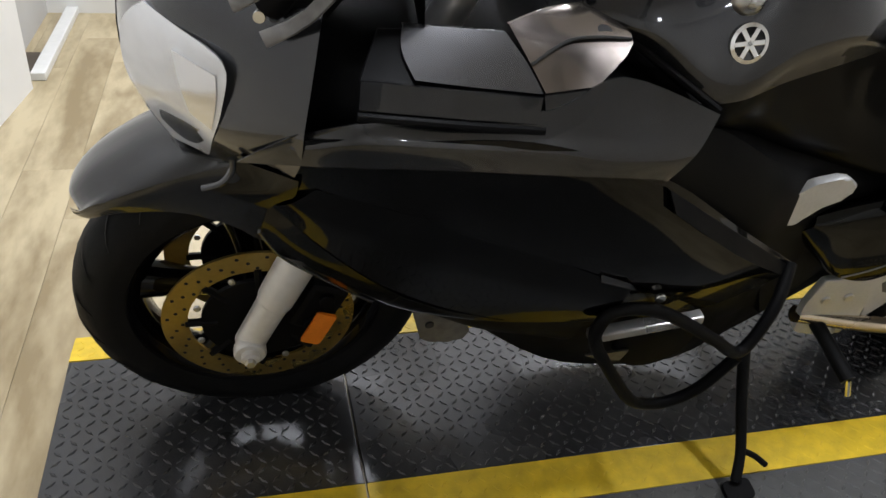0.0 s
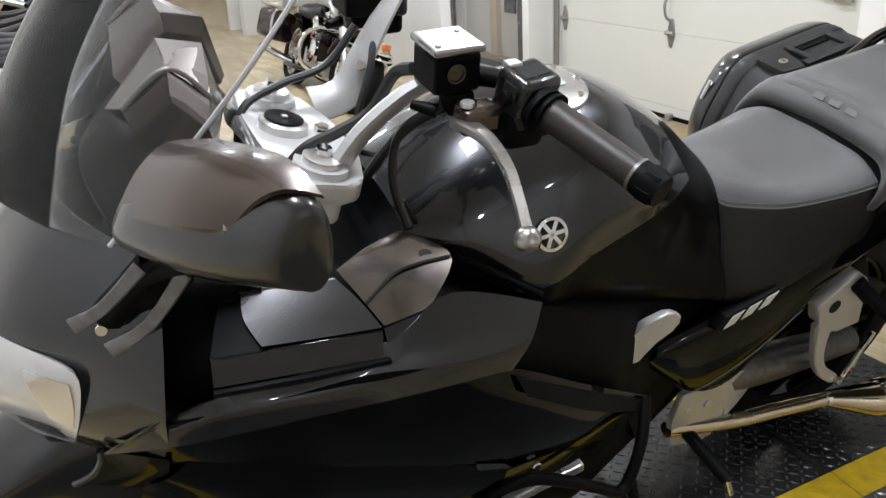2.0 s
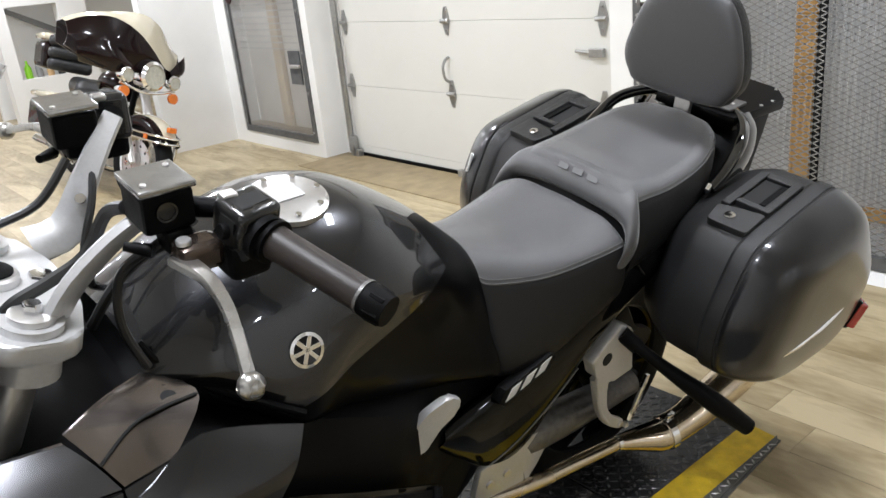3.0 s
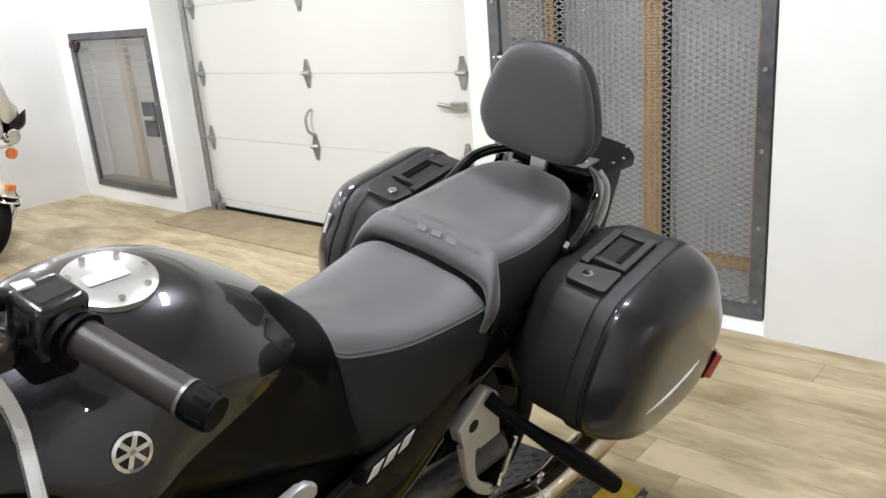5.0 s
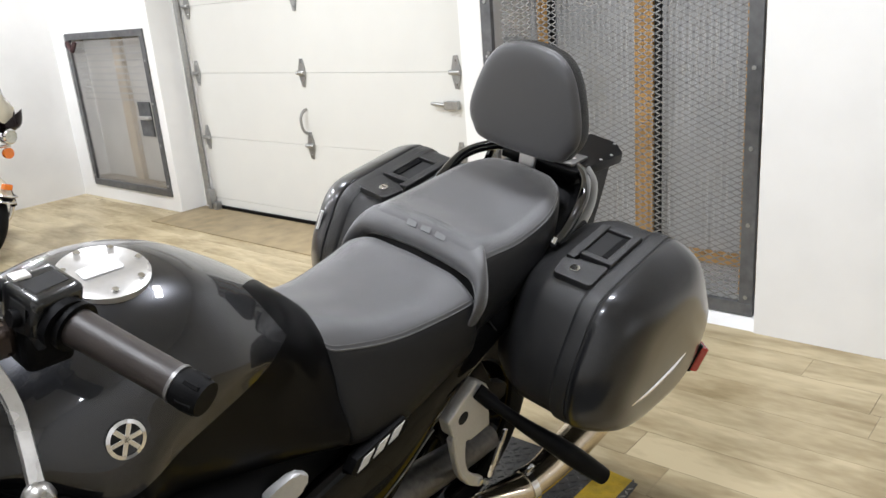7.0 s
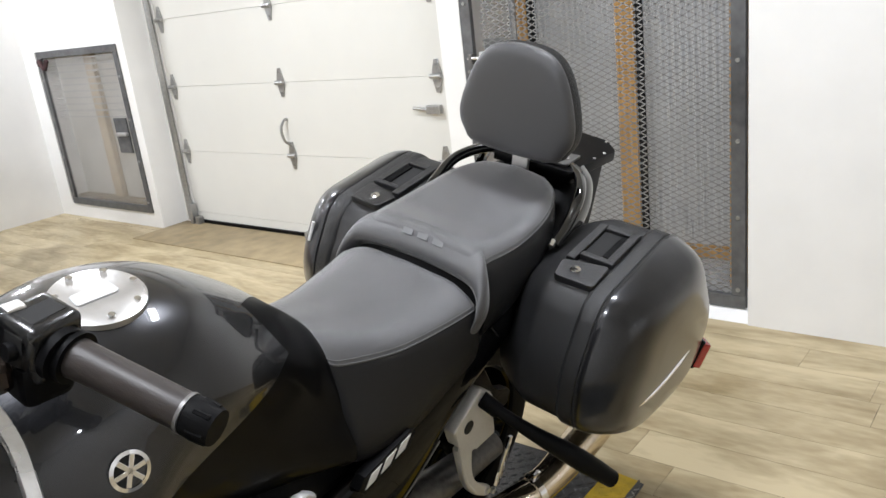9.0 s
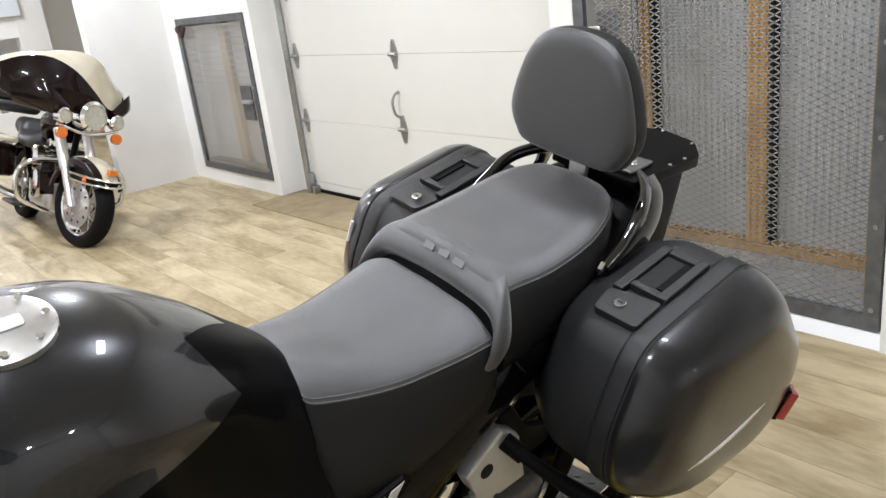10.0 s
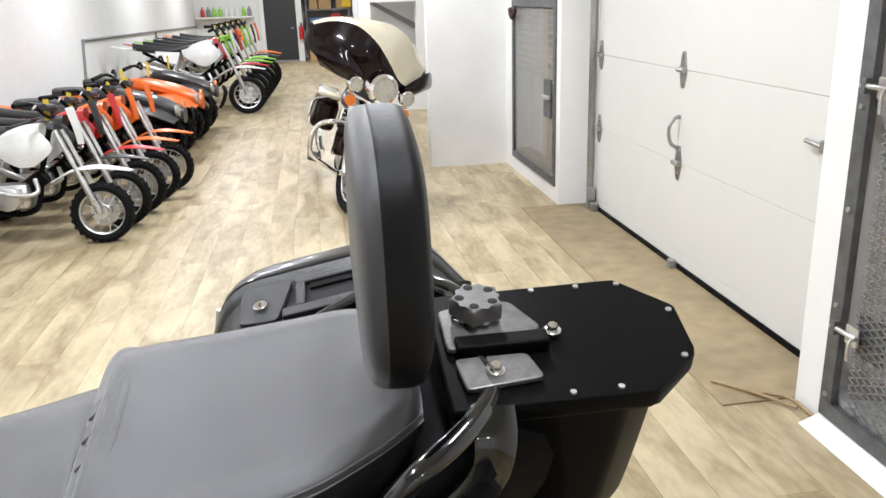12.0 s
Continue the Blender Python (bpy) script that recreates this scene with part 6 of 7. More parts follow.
def cruiser():
    root = thing("touring_cruiser", pose(1.847, 4.055, 0, 0, 0, 90) @ pose(0, 0, 0, 20, 0, 0) @ Matrix.Scale(0.853, 4), "cream and maroon touring cruiser with chrome lamps on its stand", "motorcycle")
    turn = Matrix.Rotation(radians(16), 4, "Z")
    R = Vector((0.42, 0, 0.9)).normalized()
    st = lambda p: turn @ Vector(p)
    spoke_wheel("front_wheel", root, (0, 0, 0.315), 0.315, 0.135, CHROME, turn, 1, 20, "road")
    spoke_wheel("rear_wheel", root, (1.6, 0, 0.315), 0.315, 0.14, CHROME, None, 0, 20, "road")
    for s in (-1, 1):
        a = st((-0.02, s * 0.115, 0.30))
        leg = part("fork_leg", tube([a, a + turn @ R * 0.30, a + turn @ R * 0.32, a + turn @ R * 0.62], [0.03, 0.03, 0.038, 0.038], 14), ALLOY, root, "polished alloy fork leg")
        part("axle_nut", disc(a + st((0, s * 0.03, 0)), st((0, s, 0)), 0.022, 0.02, 10), CHROME, leg)
        part("passing_lamp", disc(st((0.02, s * 0.215, 0.965)), st((-1, 0, 0.02)), 0.05, 0.010, 24, None, 0.047), GLASS_LAMP, root, "clear round passing lamp")
        part("lamp_ring", lathe([(0.047, -0.02), (0.059, -0.01), (0.059, 0.04), (0.042, 0.08), (0.037, 0.08), (0.046, 0.03)], 26, Matrix.Translation(st((0.02, s * 0.215, 0.965))) @ turn @ Matrix.Rotation(radians(-90), 4, "Z")), CHROME, root, "chrome lamp ring")
        part("turn_signal", lathe([(0.0001, -0.03), (0.025, -0.028), (0.04, -0.01), (0.042, 0.02), (0.0001, 0.02)], 18, Matrix.Translation(st((0.03, s * 0.225, 0.84))) @ turn @ Matrix.Rotation(radians(-90), 4, "Z") @ Matrix.Scale(-1, 4, (0, 1, 0)), closed=False), AMBER, root, "round amber turn signal")
        part("crash_bar", tube([(0.42, s * 0.06, 0.20), (0.38, s * 0.20, 0.23), (0.36, s * 0.36, 0.30), (0.36, s * 0.40, 0.42), (0.36, s * 0.37, 0.54), (0.36, s * 0.27, 0.60), (0.40, s * 0.08, 0.62)], 0.019, 12, 40), CHROME, root, "chrome engine guard loop")
        part("saddlebag", box((1.25, s * 0.30 - 0.11, 0.38), (1.85, s * 0.30 + 0.11, 0.66), 0.05), MAROON, root, "maroon saddlebag")
        part("bag_lid", box((1.25, s * 0.30 - 0.112, 0.665), (1.85, s * 0.30 + 0.112, 0.73), 0.04), CREAM, root, "cream saddlebag lid")
        part("bag_trim", tube([(1.22, s * 0.42, 0.40), (1.22, s * 0.43, 0.62), (1.26, s * 0.30, 0.68)], 0.012, 8), CHROME, root)
        part("floorboard", box((0.50, s * 0.32 - 0.06, 0.22), (0.82, s * 0.32 + 0.06, 0.25), 0.015), BLACK_PLASTIC, root, "black rider floorboard")
        part("muffler", tube([(0.85, s * 0.26, 0.25), (1.3, s * 0.27, 0.25), (1.95, s * 0.27, 0.27)], [0.03, 0.045, 0.05], 14), CHROME, root, "chrome muffler")
        part("grip", tube([st((0.42, s * 0.30, 1.13)), st((0.50, s * 0.43, 1.10))], 0.02, 12), RUBBER, root)
        part("hand_lever", tube([st((0.40, s * 0.27, 1.12)), st((0.42, s * 0.42, 1.08))], 0.008, 8), CHROME, root)
        part("fairing_lower", sheet([[(0.42, s * 0.12, 0.62), (0.44, s * 0.20, 0.62)], [(0.40, s * 0.12, 0.48), (0.42, s * 0.22, 0.48)], [(0.44, s * 0.10, 0.34), (0.47, s * 0.19, 0.33)]], 6, 8, 0.02, (1, 0, 0)), MAROON, root)
        for k, z in enumerate((0.46, 0.60)):
            bm = bmesh.new()
            for j in range(6):
                cx = 0.62 + 0.16 * k
                box((cx - 0.075, s * 0.02 - 0.10, z - 0.10 + 0.035 * j), (cx + 0.075, s * 0.02 + 0.10, z - 0.078 + 0.035 * j), 0.006, None, bm, 1)
            part("cylinder_fins", bm, CHROME, root, "finned engine cylinder")
        part("cam_cover", disc((0.70, s * 0.15, 0.40), (0, s, 0), 0.12, 0.05, 26, None, 0.10), CHROME, root, "polished round engine cover")
        part("rocker_box", box((0.55 + (0.16 if s > 0 else 0), -0.09, 0.70), (0.68 + (0.16 if s > 0 else 0), 0.09, 0.77), 0.02), CHROME, root, "chrome rocker box")
    part("air_cleaner", disc((0.72, 0.14, 0.60), (0, 1, 0), 0.10, 0.07, 26, None, 0.08), CHROME, root, "round chrome air cleaner")
    part("crankcase", box((0.48, -0.14, 0.20), (1.05, 0.14, 0.45), 0.05), ALLOY, root, "alloy crankcase")
    part("frame", tube([(0.30, 0, 0.95), (0.42, 0, 0.55), (0.50, 0, 0.20), (1.2, 0, 0.20), (1.55, 0, 0.32)], 0.025, 10), MATT_BLACK, root)
    part("headlamp", disc(st((0.0, 0, 0.985)), st((-1, 0, 0.02)), 0.097, 0.016, 32, None, 0.090), GLASS_LAMP, root, "large round headlamp")
    part("headlamp_ring", lathe([(0.092, -0.03), (0.115, -0.01), (0.118, 0.06), (0.10, 0.14), (0.09, 0.14), (0.095, 0.02)], 36, Matrix.Translation(st((0.0, 0, 0.985))) @ turn @ Matrix.Rotation(radians(-90), 4, "Z")), CHROME, root, "chrome headlamp ring")
    part("lamp_bar", tube([st((0.05, -0.25, 0.90)), st((0.04, 0, 0.85)), st((0.05, 0.25, 0.90))], 0.012, 10), CHROME, root, "chrome lamp bar")
    # front fender with trim rails
    secs = []
    for ang in (150, 130, 105, 80, 55, 35, 20):
        c, s_ = math.cos(radians(ang)), math.sin(radians(ang))
        row = []
        for y, rr in ((-0.10, 0.29), (-0.105, 0.335), (-0.075, 0.362), (0, 0.372), (0.075, 0.362), (0.105, 0.335), (0.10, 0.29)):
            row.append(tuple(st((rr * c, y, 0.315 + rr * s_))))
        secs.append(row)
    part("front_fender", sheet(secs, 16, 24, 0.006, (0, 0, -1)), MAROON, root, "maroon front fender")
    top = []
    for ang in (150, 130, 105, 80, 55):
        c, s_ = math.cos(radians(ang)), math.sin(radians(ang))
        top.append([tuple(st((0.376 * c, y, 0.315 + (0.370 if abs(y) > 0.05 else 0.377) * s_))) for y in (-0.06, 0, 0.06)])
    part("fender_stripe", sheet(top, 8, 16, 0.004, (0, 0, -1)), CREAM, root, "cream fender panel")
    for dz in (0.0, -0.045):
        part("fender_rail", tube([st((0.02, -0.135, 0.56 + dz)), st((-0.24, -0.125, 0.545 + dz)), st((-0.345, 0, 0.535 + dz)), st((-0.24, 0.125, 0.545 + dz)), st((0.02, 0.135, 0.56 + dz))], 0.009, 8, 30), CHROME, root, "chrome fender rail")
    band = [[st((0.0, -0.128, z)), st((-0.235, -0.119, z - 0.012)), st((-0.335, 0, z - 0.022)), st((-0.235, 0.119, z - 0.012)), st((0.0, 0.128, z))] for z in (0.552, 0.522)]
    part("fender_band", sheet([[tuple(q) for q in row] for row in band], 24, 3, 0.004), MATT_BLACK, root, "black band between the rails")
    part("fender_lamp", box((-0.02, -0.035, -0.022), (0.02, 0.035, 0.022), 0.008, Matrix.Translation(st((-0.30, 0, 0.60))) @ turn), AMBER, root, "amber fender lamp")
    part("fender_reflector", box((-0.02, -0.006, -0.02), (0.02, 0.006, 0.02), 0.004, Matrix.Translation(st((-0.18, 0.14, 0.53))) @ turn), AMBER, root)
    # batwing fairing
    face, up = [], []
    for y, x, z0, z1 in ((-0.47, 0.36, 1.06, 1.15), (-0.39, 0.24, 1.02, 1.25), (-0.27, 0.13, 0.98, 1.34), (-0.14, 0.07, 1.0, 1.41), (0, 0.05, 1.05, 1.45), (0.14, 0.07, 1.0, 1.44), (0.29, 0.13, 0.98, 1.41), (0.43, 0.24, 1.03, 1.36), (0.53, 0.36, 1.10, 1.28)):
        face.append((x, y, z0, z1))
    low = [tuple(st((x, y, z0))) for x, y, z0, z1 in face]
    mid = [tuple(st((x - 0.03, y, z0 + (z1 - z0) * k * 0.5))) for (x, y, z0, z1), k in zip(face, (0.97, 0.80, 0.28, 0.15, 0.32, 0.68, 0.90, 0.95, 0.97))]
    hi = [tuple(st((x + 0.14, y, z1))) for x, y, z0, z1 in face]
    edge = [tuple(st((x - 0.028 + 0.12 * max(k - 0.6, 0), y, z0 + (z1 - z0) * k))) for (x, y, z0, z1), k in zip(face, (0.97, 0.80, 0.28, 0.15, 0.32, 0.68, 0.90, 0.95, 0.97))]
    part("fairing", sheet([low, mid, edge], 28, 10, 0.012, (1, 0, 0)), MAROON, root, "dark maroon batwing fairing")
    part("fairing_top", sheet([edge, [tuple(Vector(a).lerp(Vector(b), 0.5) + Vector((-0.01, 0, 0.012))) for a, b in zip(edge, hi)], hi], 28, 8, 0.012, (1, 0, 0)), CREAM, root, "cream fairing top")
    inner_hi = [tuple(st((x + 0.155, y * 0.97, z1 - 0.01))) for x, y, z0, z1 in face]
    inner_lo = [tuple(st((x + 0.18, y * 0.93, z0 + 0.02))) for x, y, z0, z1 in face]
    part("fairing_inner", sheet([inner_hi, inner_lo], 24, 8, 0.012, (1, 0, 0)), MAROON, root, "dark maroon fairing back")
    for s in (-1, 1):
        wing = [[tuple(st((0.33, s * 0.42, 1.00))), tuple(st((0.26, s * 0.49, 1.08))), tuple(st((0.30, s * 0.485, 1.18)))], [tuple(st((0.14, s * 0.28, 0.97))), tuple(st((0.055, s * 0.32, 1.06))), tuple(st((0.11, s * 0.355, 1.19)))], [tuple(st((0.09, s * 0.15, 0.97))), tuple(st((0.02, s * 0.17, 1.02))), tuple(st((0.035, s * 0.18, 1.055)))]]
        part("fairing_wing", sheet(wing, 10, 12, 0.01, (1, 0, 0)), MAROON, root, "dark maroon fairing wing")
    part("fuel_tank", loft([half_ring(x, [(0, zt), (-w * 0.7, zt - 0.02), (-w, zt - 0.09), (-w * 0.8, zt - 0.17), (0, zt - 0.18)]) for x, w, zt in ((0.42, 0.06, 0.95), (0.52, 0.15, 1.0), (0.70, 0.18, 1.0), (0.88, 0.12, 0.92), (0.98, 0.05, 0.86))], 20, 4), MAROON, root, "maroon fuel tank")
    part("seat", loft([half_ring(x, [(0, zt), (-w * 0.7, zt), (-w, zt - 0.05), (-w * 0.9, zt - 0.12), (0, zt - 0.12)]) for x, w, zt in ((0.92, 0.10, 0.82), (1.05, 0.18, 0.78), (1.25, 0.2, 0.80), (1.35, 0.17, 0.88), (1.6, 0.15, 0.90), (1.7, 0.1, 0.86))], 20, 4), BLACK_PLASTIC, root, "black two-up seat")
    for z in (0.98, 1.085, 1.19):
        part("backrest_roll", box((1.60, -0.05, z - 0.055), (1.70, 0.34, z + 0.055), 0.045, None, None, 4), BLACK_PLASTIC, root, "padded black leather roll")
    trunk = part("travel_trunk", box((1.70, -0.08, 0.93), (2.02, 0.37, 1.18), 0.05), MAROON, root, "maroon travel trunk")
    part("trunk_lid", box((1.70, -0.085, 1.185), (2.025, 0.375, 1.25), 0.03), CREAM, trunk, "cream trunk lid")
    part("trunk_rail", tube([(1.66, -0.07, 1.10), (1.68, -0.12, 1.15), (1.85, -0.13, 1.16), (2.05, -0.10, 1.15)], 0.010, 8), CHROME, trunk)
    part("rear_fender", sheet([[(1.6 + 0.37 * math.cos(radians(a)), y, 0.315 + 0.37 * math.sin(radians(a))) for a in (160, 120, 90, 50, 10)] for y in (-0.10, 0, 0.10)], 18, 6, 0.006, (0, 0, -1)), MAROON, root)
    part("side_stand", tube([(0.62, -0.16, 0.22), (0.66, -0.30, 0.10), (0.68, -0.40, 0.075)], 0.014, 8), CHROME, root, "chrome side stand")
    return root


cruiser()


def dirt_bike(k, m, colour, label, scale, tag=True):
    """A small off-road motorcycle: x to its tail, y to its right."""
    root = thing("dirt_bike", m @ Matrix.Scale(scale, 4), label, "dirt bike", "dirt bikes in a row")
    turn = Matrix.Rotation(radians(6), 4, "Z")
    st = lambda p: tuple(turn @ Vector(p))
    spoke_wheel("front_wheel", root, (0, 0, 0.19), 0.19, 0.085, ALLOY, turn, -1, 14)
    spoke_wheel("rear_wheel", root, (0.98, 0, 0.18), 0.18, 0.095, ALLOY, None, 0, 12)
    R = Vector((0.36, 0, 0.93)).normalized()
    for s in (-1, 1):
        a = Vector((0, s * 0.075, 0.19))
        part("fork_leg", tube([turn @ a, turn @ (a + R * 0.24), turn @ (a + R * 0.25), turn @ (a + R * 0.56)], [0.020, 0.020, 0.014, 0.014], 10), ALLOY, root, "alloy fork leg")
        part("fork_boot", tube([turn @ (a + R * 0.34), turn @ (a + R * 0.52)], 0.017, 8), ALLOY, root)
        part("grip", tube([st((0.30, s * 0.20, 0.87)), st((0.34, s * 0.31, 0.86))], 0.016, 10), RUBBER, root)
        part("lever", tube([st((0.26, s * 0.18, 0.86)), st((0.25, s * 0.28, 0.84))], 0.006, 6), ALLOY, root)
        shroud = [[(0.28, s * 0.09, 0.70), (0.42, s * 0.13, 0.70), (0.60, s * 0.10, 0.66)], [(0.22, s * 0.10, 0.60), (0.40, s * 0.14, 0.60), (0.58, s * 0.11, 0.60)], [(0.34, s * 0.10, 0.50), (0.42, s * 0.12, 0.50), (0.50, s * 0.11, 0.54)]]
        part("tank_shroud", sheet(shroud, 10, 8, 0.006), colour, root, "coloured tank shroud")
        part("side_panel", sheet([[(0.62, s * 0.09, 0.64), (0.86, s * 0.10, 0.66)], [(0.66, s * 0.10, 0.52), (0.84, s * 0.11, 0.58)]], 8, 5, 0.006), colour, root)
        part("footpeg", tube([(0.58, s * 0.08, 0.28), (0.59, s * 0.20, 0.28)], 0.012, 8), ALLOY, root)
        part("swingarm", tube([(0.60, s * 0.06, 0.28), (0.98, s * 0.065, 0.18)], 0.018, 8), ALLOY, root)
    part("front_fender", sheet([[st((-0.20, -0.035, 0.445)), st((-0.21, 0, 0.45)), st((-0.20, 0.035, 0.445))], [st((-0.02, -0.06, 0.47)), st((-0.02, 0, 0.49)), st((-0.02, 0.06, 0.47))], [st((0.14, -0.055, 0.46)), st((0.13, 0, 0.475)), st((0.14, 0.055, 0.46))], [st((0.27, -0.04, 0.40)), st((0.26, 0, 0.41)), st((0.27, 0.04, 0.40))]], 8, 16, 0.006, (0, 0, -1)), colour, root, "pointed front fender")
    part("number_plate", sheet([[st((0.12, -0.09, 0.84)), st((0.10, 0, 0.85)), st((0.12, 0.09, 0.84))], [st((0.09, -0.08, 0.72)), st((0.07, 0, 0.72)), st((0.09, 0.08, 0.72))], [st((0.08, -0.05, 0.62)), st((0.06, 0, 0.62)), st((0.08, 0.05, 0.62))]], 8, 8, 0.006, (1, 0, 0)), colour if tag else WHITE_PLASTIC, root, "front number plate")
    part("handlebar", tube([st((0.34, -0.32, 0.86)), st((0.29, -0.18, 0.87)), st((0.24, -0.08, 0.80)), st((0.235, 0, 0.79)), st((0.24, 0.08, 0.80)), st((0.29, 0.18, 0.87)), st((0.34, 0.32, 0.86))], 0.011, 8), MATT_BLACK, root, "black handlebar")
    part("bar_pad", tube([st((0.24, -0.10, 0.85)), st((0.24, 0.10, 0.85))], 0.022, 8), BLACK_PLASTIC, root)
    part("tank", loft([half_ring(x, [(0, zt), (-w * 0.7, zt - 0.01), (-w, zt - 0.06), (-w * 0.8, zt - 0.13), (0, zt - 0.14)]) for x, w, zt in ((0.30, 0.06, 0.76), (0.40, 0.10, 0.75), (0.52, 0.09, 0.71), (0.60, 0.05, 0.68))], 16, 3), colour, root, "coloured fuel tank")
    part("seat", loft([half_ring(x, [(0, zt), (-w * 0.7, zt), (-w, zt - 0.03), (-w * 0.8, zt - 0.07), (0, zt - 0.07)]) for x, w, zt in ((0.50, 0.06, 0.74), (0.65, 0.09, 0.70), (0.85, 0.095, 0.71), (1.08, 0.07, 0.75))], 16, 3), BLACK_PLASTIC, root, "black seat")
    part("rear_fender", sheet([[(0.95, -0.07, 0.69), (0.95, 0, 0.71), (0.95, 0.07, 0.69)], [(1.12, -0.06, 0.69), (1.12, 0, 0.71), (1.12, 0.06, 0.69)], [(1.3, -0.03, 0.73), (1.3, 0, 0.735), (1.3, 0.03, 0.73)]], 8, 10, 0.006, (0, 0, -1)), colour, root, "rear fender")
    part("engine", box((0.40, -0.09, 0.24), (0.62, 0.09, 0.40), 0.03), ALLOY, root, "alloy engine case")
    part("cylinder", tube([(0.44, 0, 0.36), (0.32, 0, 0.44)], 0.05, 12), MATT_BLACK, root)
    part("clutch_cover", disc((0.52, 0.09, 0.31), (0, 1, 0), 0.075, 0.03, 22, None, 0.065), ALLOY, root, "round alloy engine cover")
    part("frame", tube([(0.26, 0, 0.72), (0.34, 0, 0.45), (0.40, 0, 0.23), (0.62, 0, 0.23), (0.68, 0, 0.45), (1.0, 0, 0.66)], 0.018, 8), MATT_BLACK, root, "black steel frame")
    part("shock", tube([(0.66, 0, 0.56), (0.78, 0, 0.32)], 0.03, 10), ALLOY, root)
    part("exhaust", tube([(0.36, 0.06, 0.42), (0.34, 0.11, 0.34), (0.50, 0.13, 0.34), (0.80, 0.12, 0.46), (1.05, 0.12, 0.55)], [0.014, 0.014, 0.016, 0.03, 0.03], 10), ALLOY, root, "alloy exhaust")
    if tag:
        part("price_tag", box((0.262, -0.05, 0.77), (0.266, 0.03, 0.90), 0.001), YELLOW_TAG, root, "yellow price tag")
    return root


ROW = [(0.395, 3.76, WHITE_PLASTIC, "white small dirt bike parked against the wall"), (0.43, 4.10, BLACK_PLASTIC, "black small dirt bike in the row"), (0.47, 4.42, BRIGHT_RED, "red small dirt bike in the row"),
       (0.51, 4.76, ORANGE, "orange small dirt bike in the row"), (0.56, 5.10, ORANGE, "orange small dirt bike in the row")]
for k, (x, y, c, label) in enumerate(ROW):
    dirt_bike(k, pose(x, y, 0, 0, 0, 176) @ pose(0, 0, 0, 7, 0, 0), c, label, 0.95)
BIG = [(0.84, 9.35, WHITE_PLASTIC, "white motocross bike parked in the row"), (0.86, 9.9, BRIGHT_RED, "red motocross bike parked in the row"), (0.88, 10.5, GREEN, "green motocross bike parked in the row"), (0.9, 11.1, GREEN, "green motocross bike parked in the row"), (0.92, 11.8, BLACK_PLASTIC, "black motocross bike parked in the row"), (0.93, 12.5, ORANGE, "orange motocross bike parked in the row")]
for k, (x, y, c, label) in enumerate(BIG):
    dirt_bike(k, pose(x, y, 0, 0, 0, 178) @ pose(0, 0, 0, 6, 0, 0), c, label, 1.22)


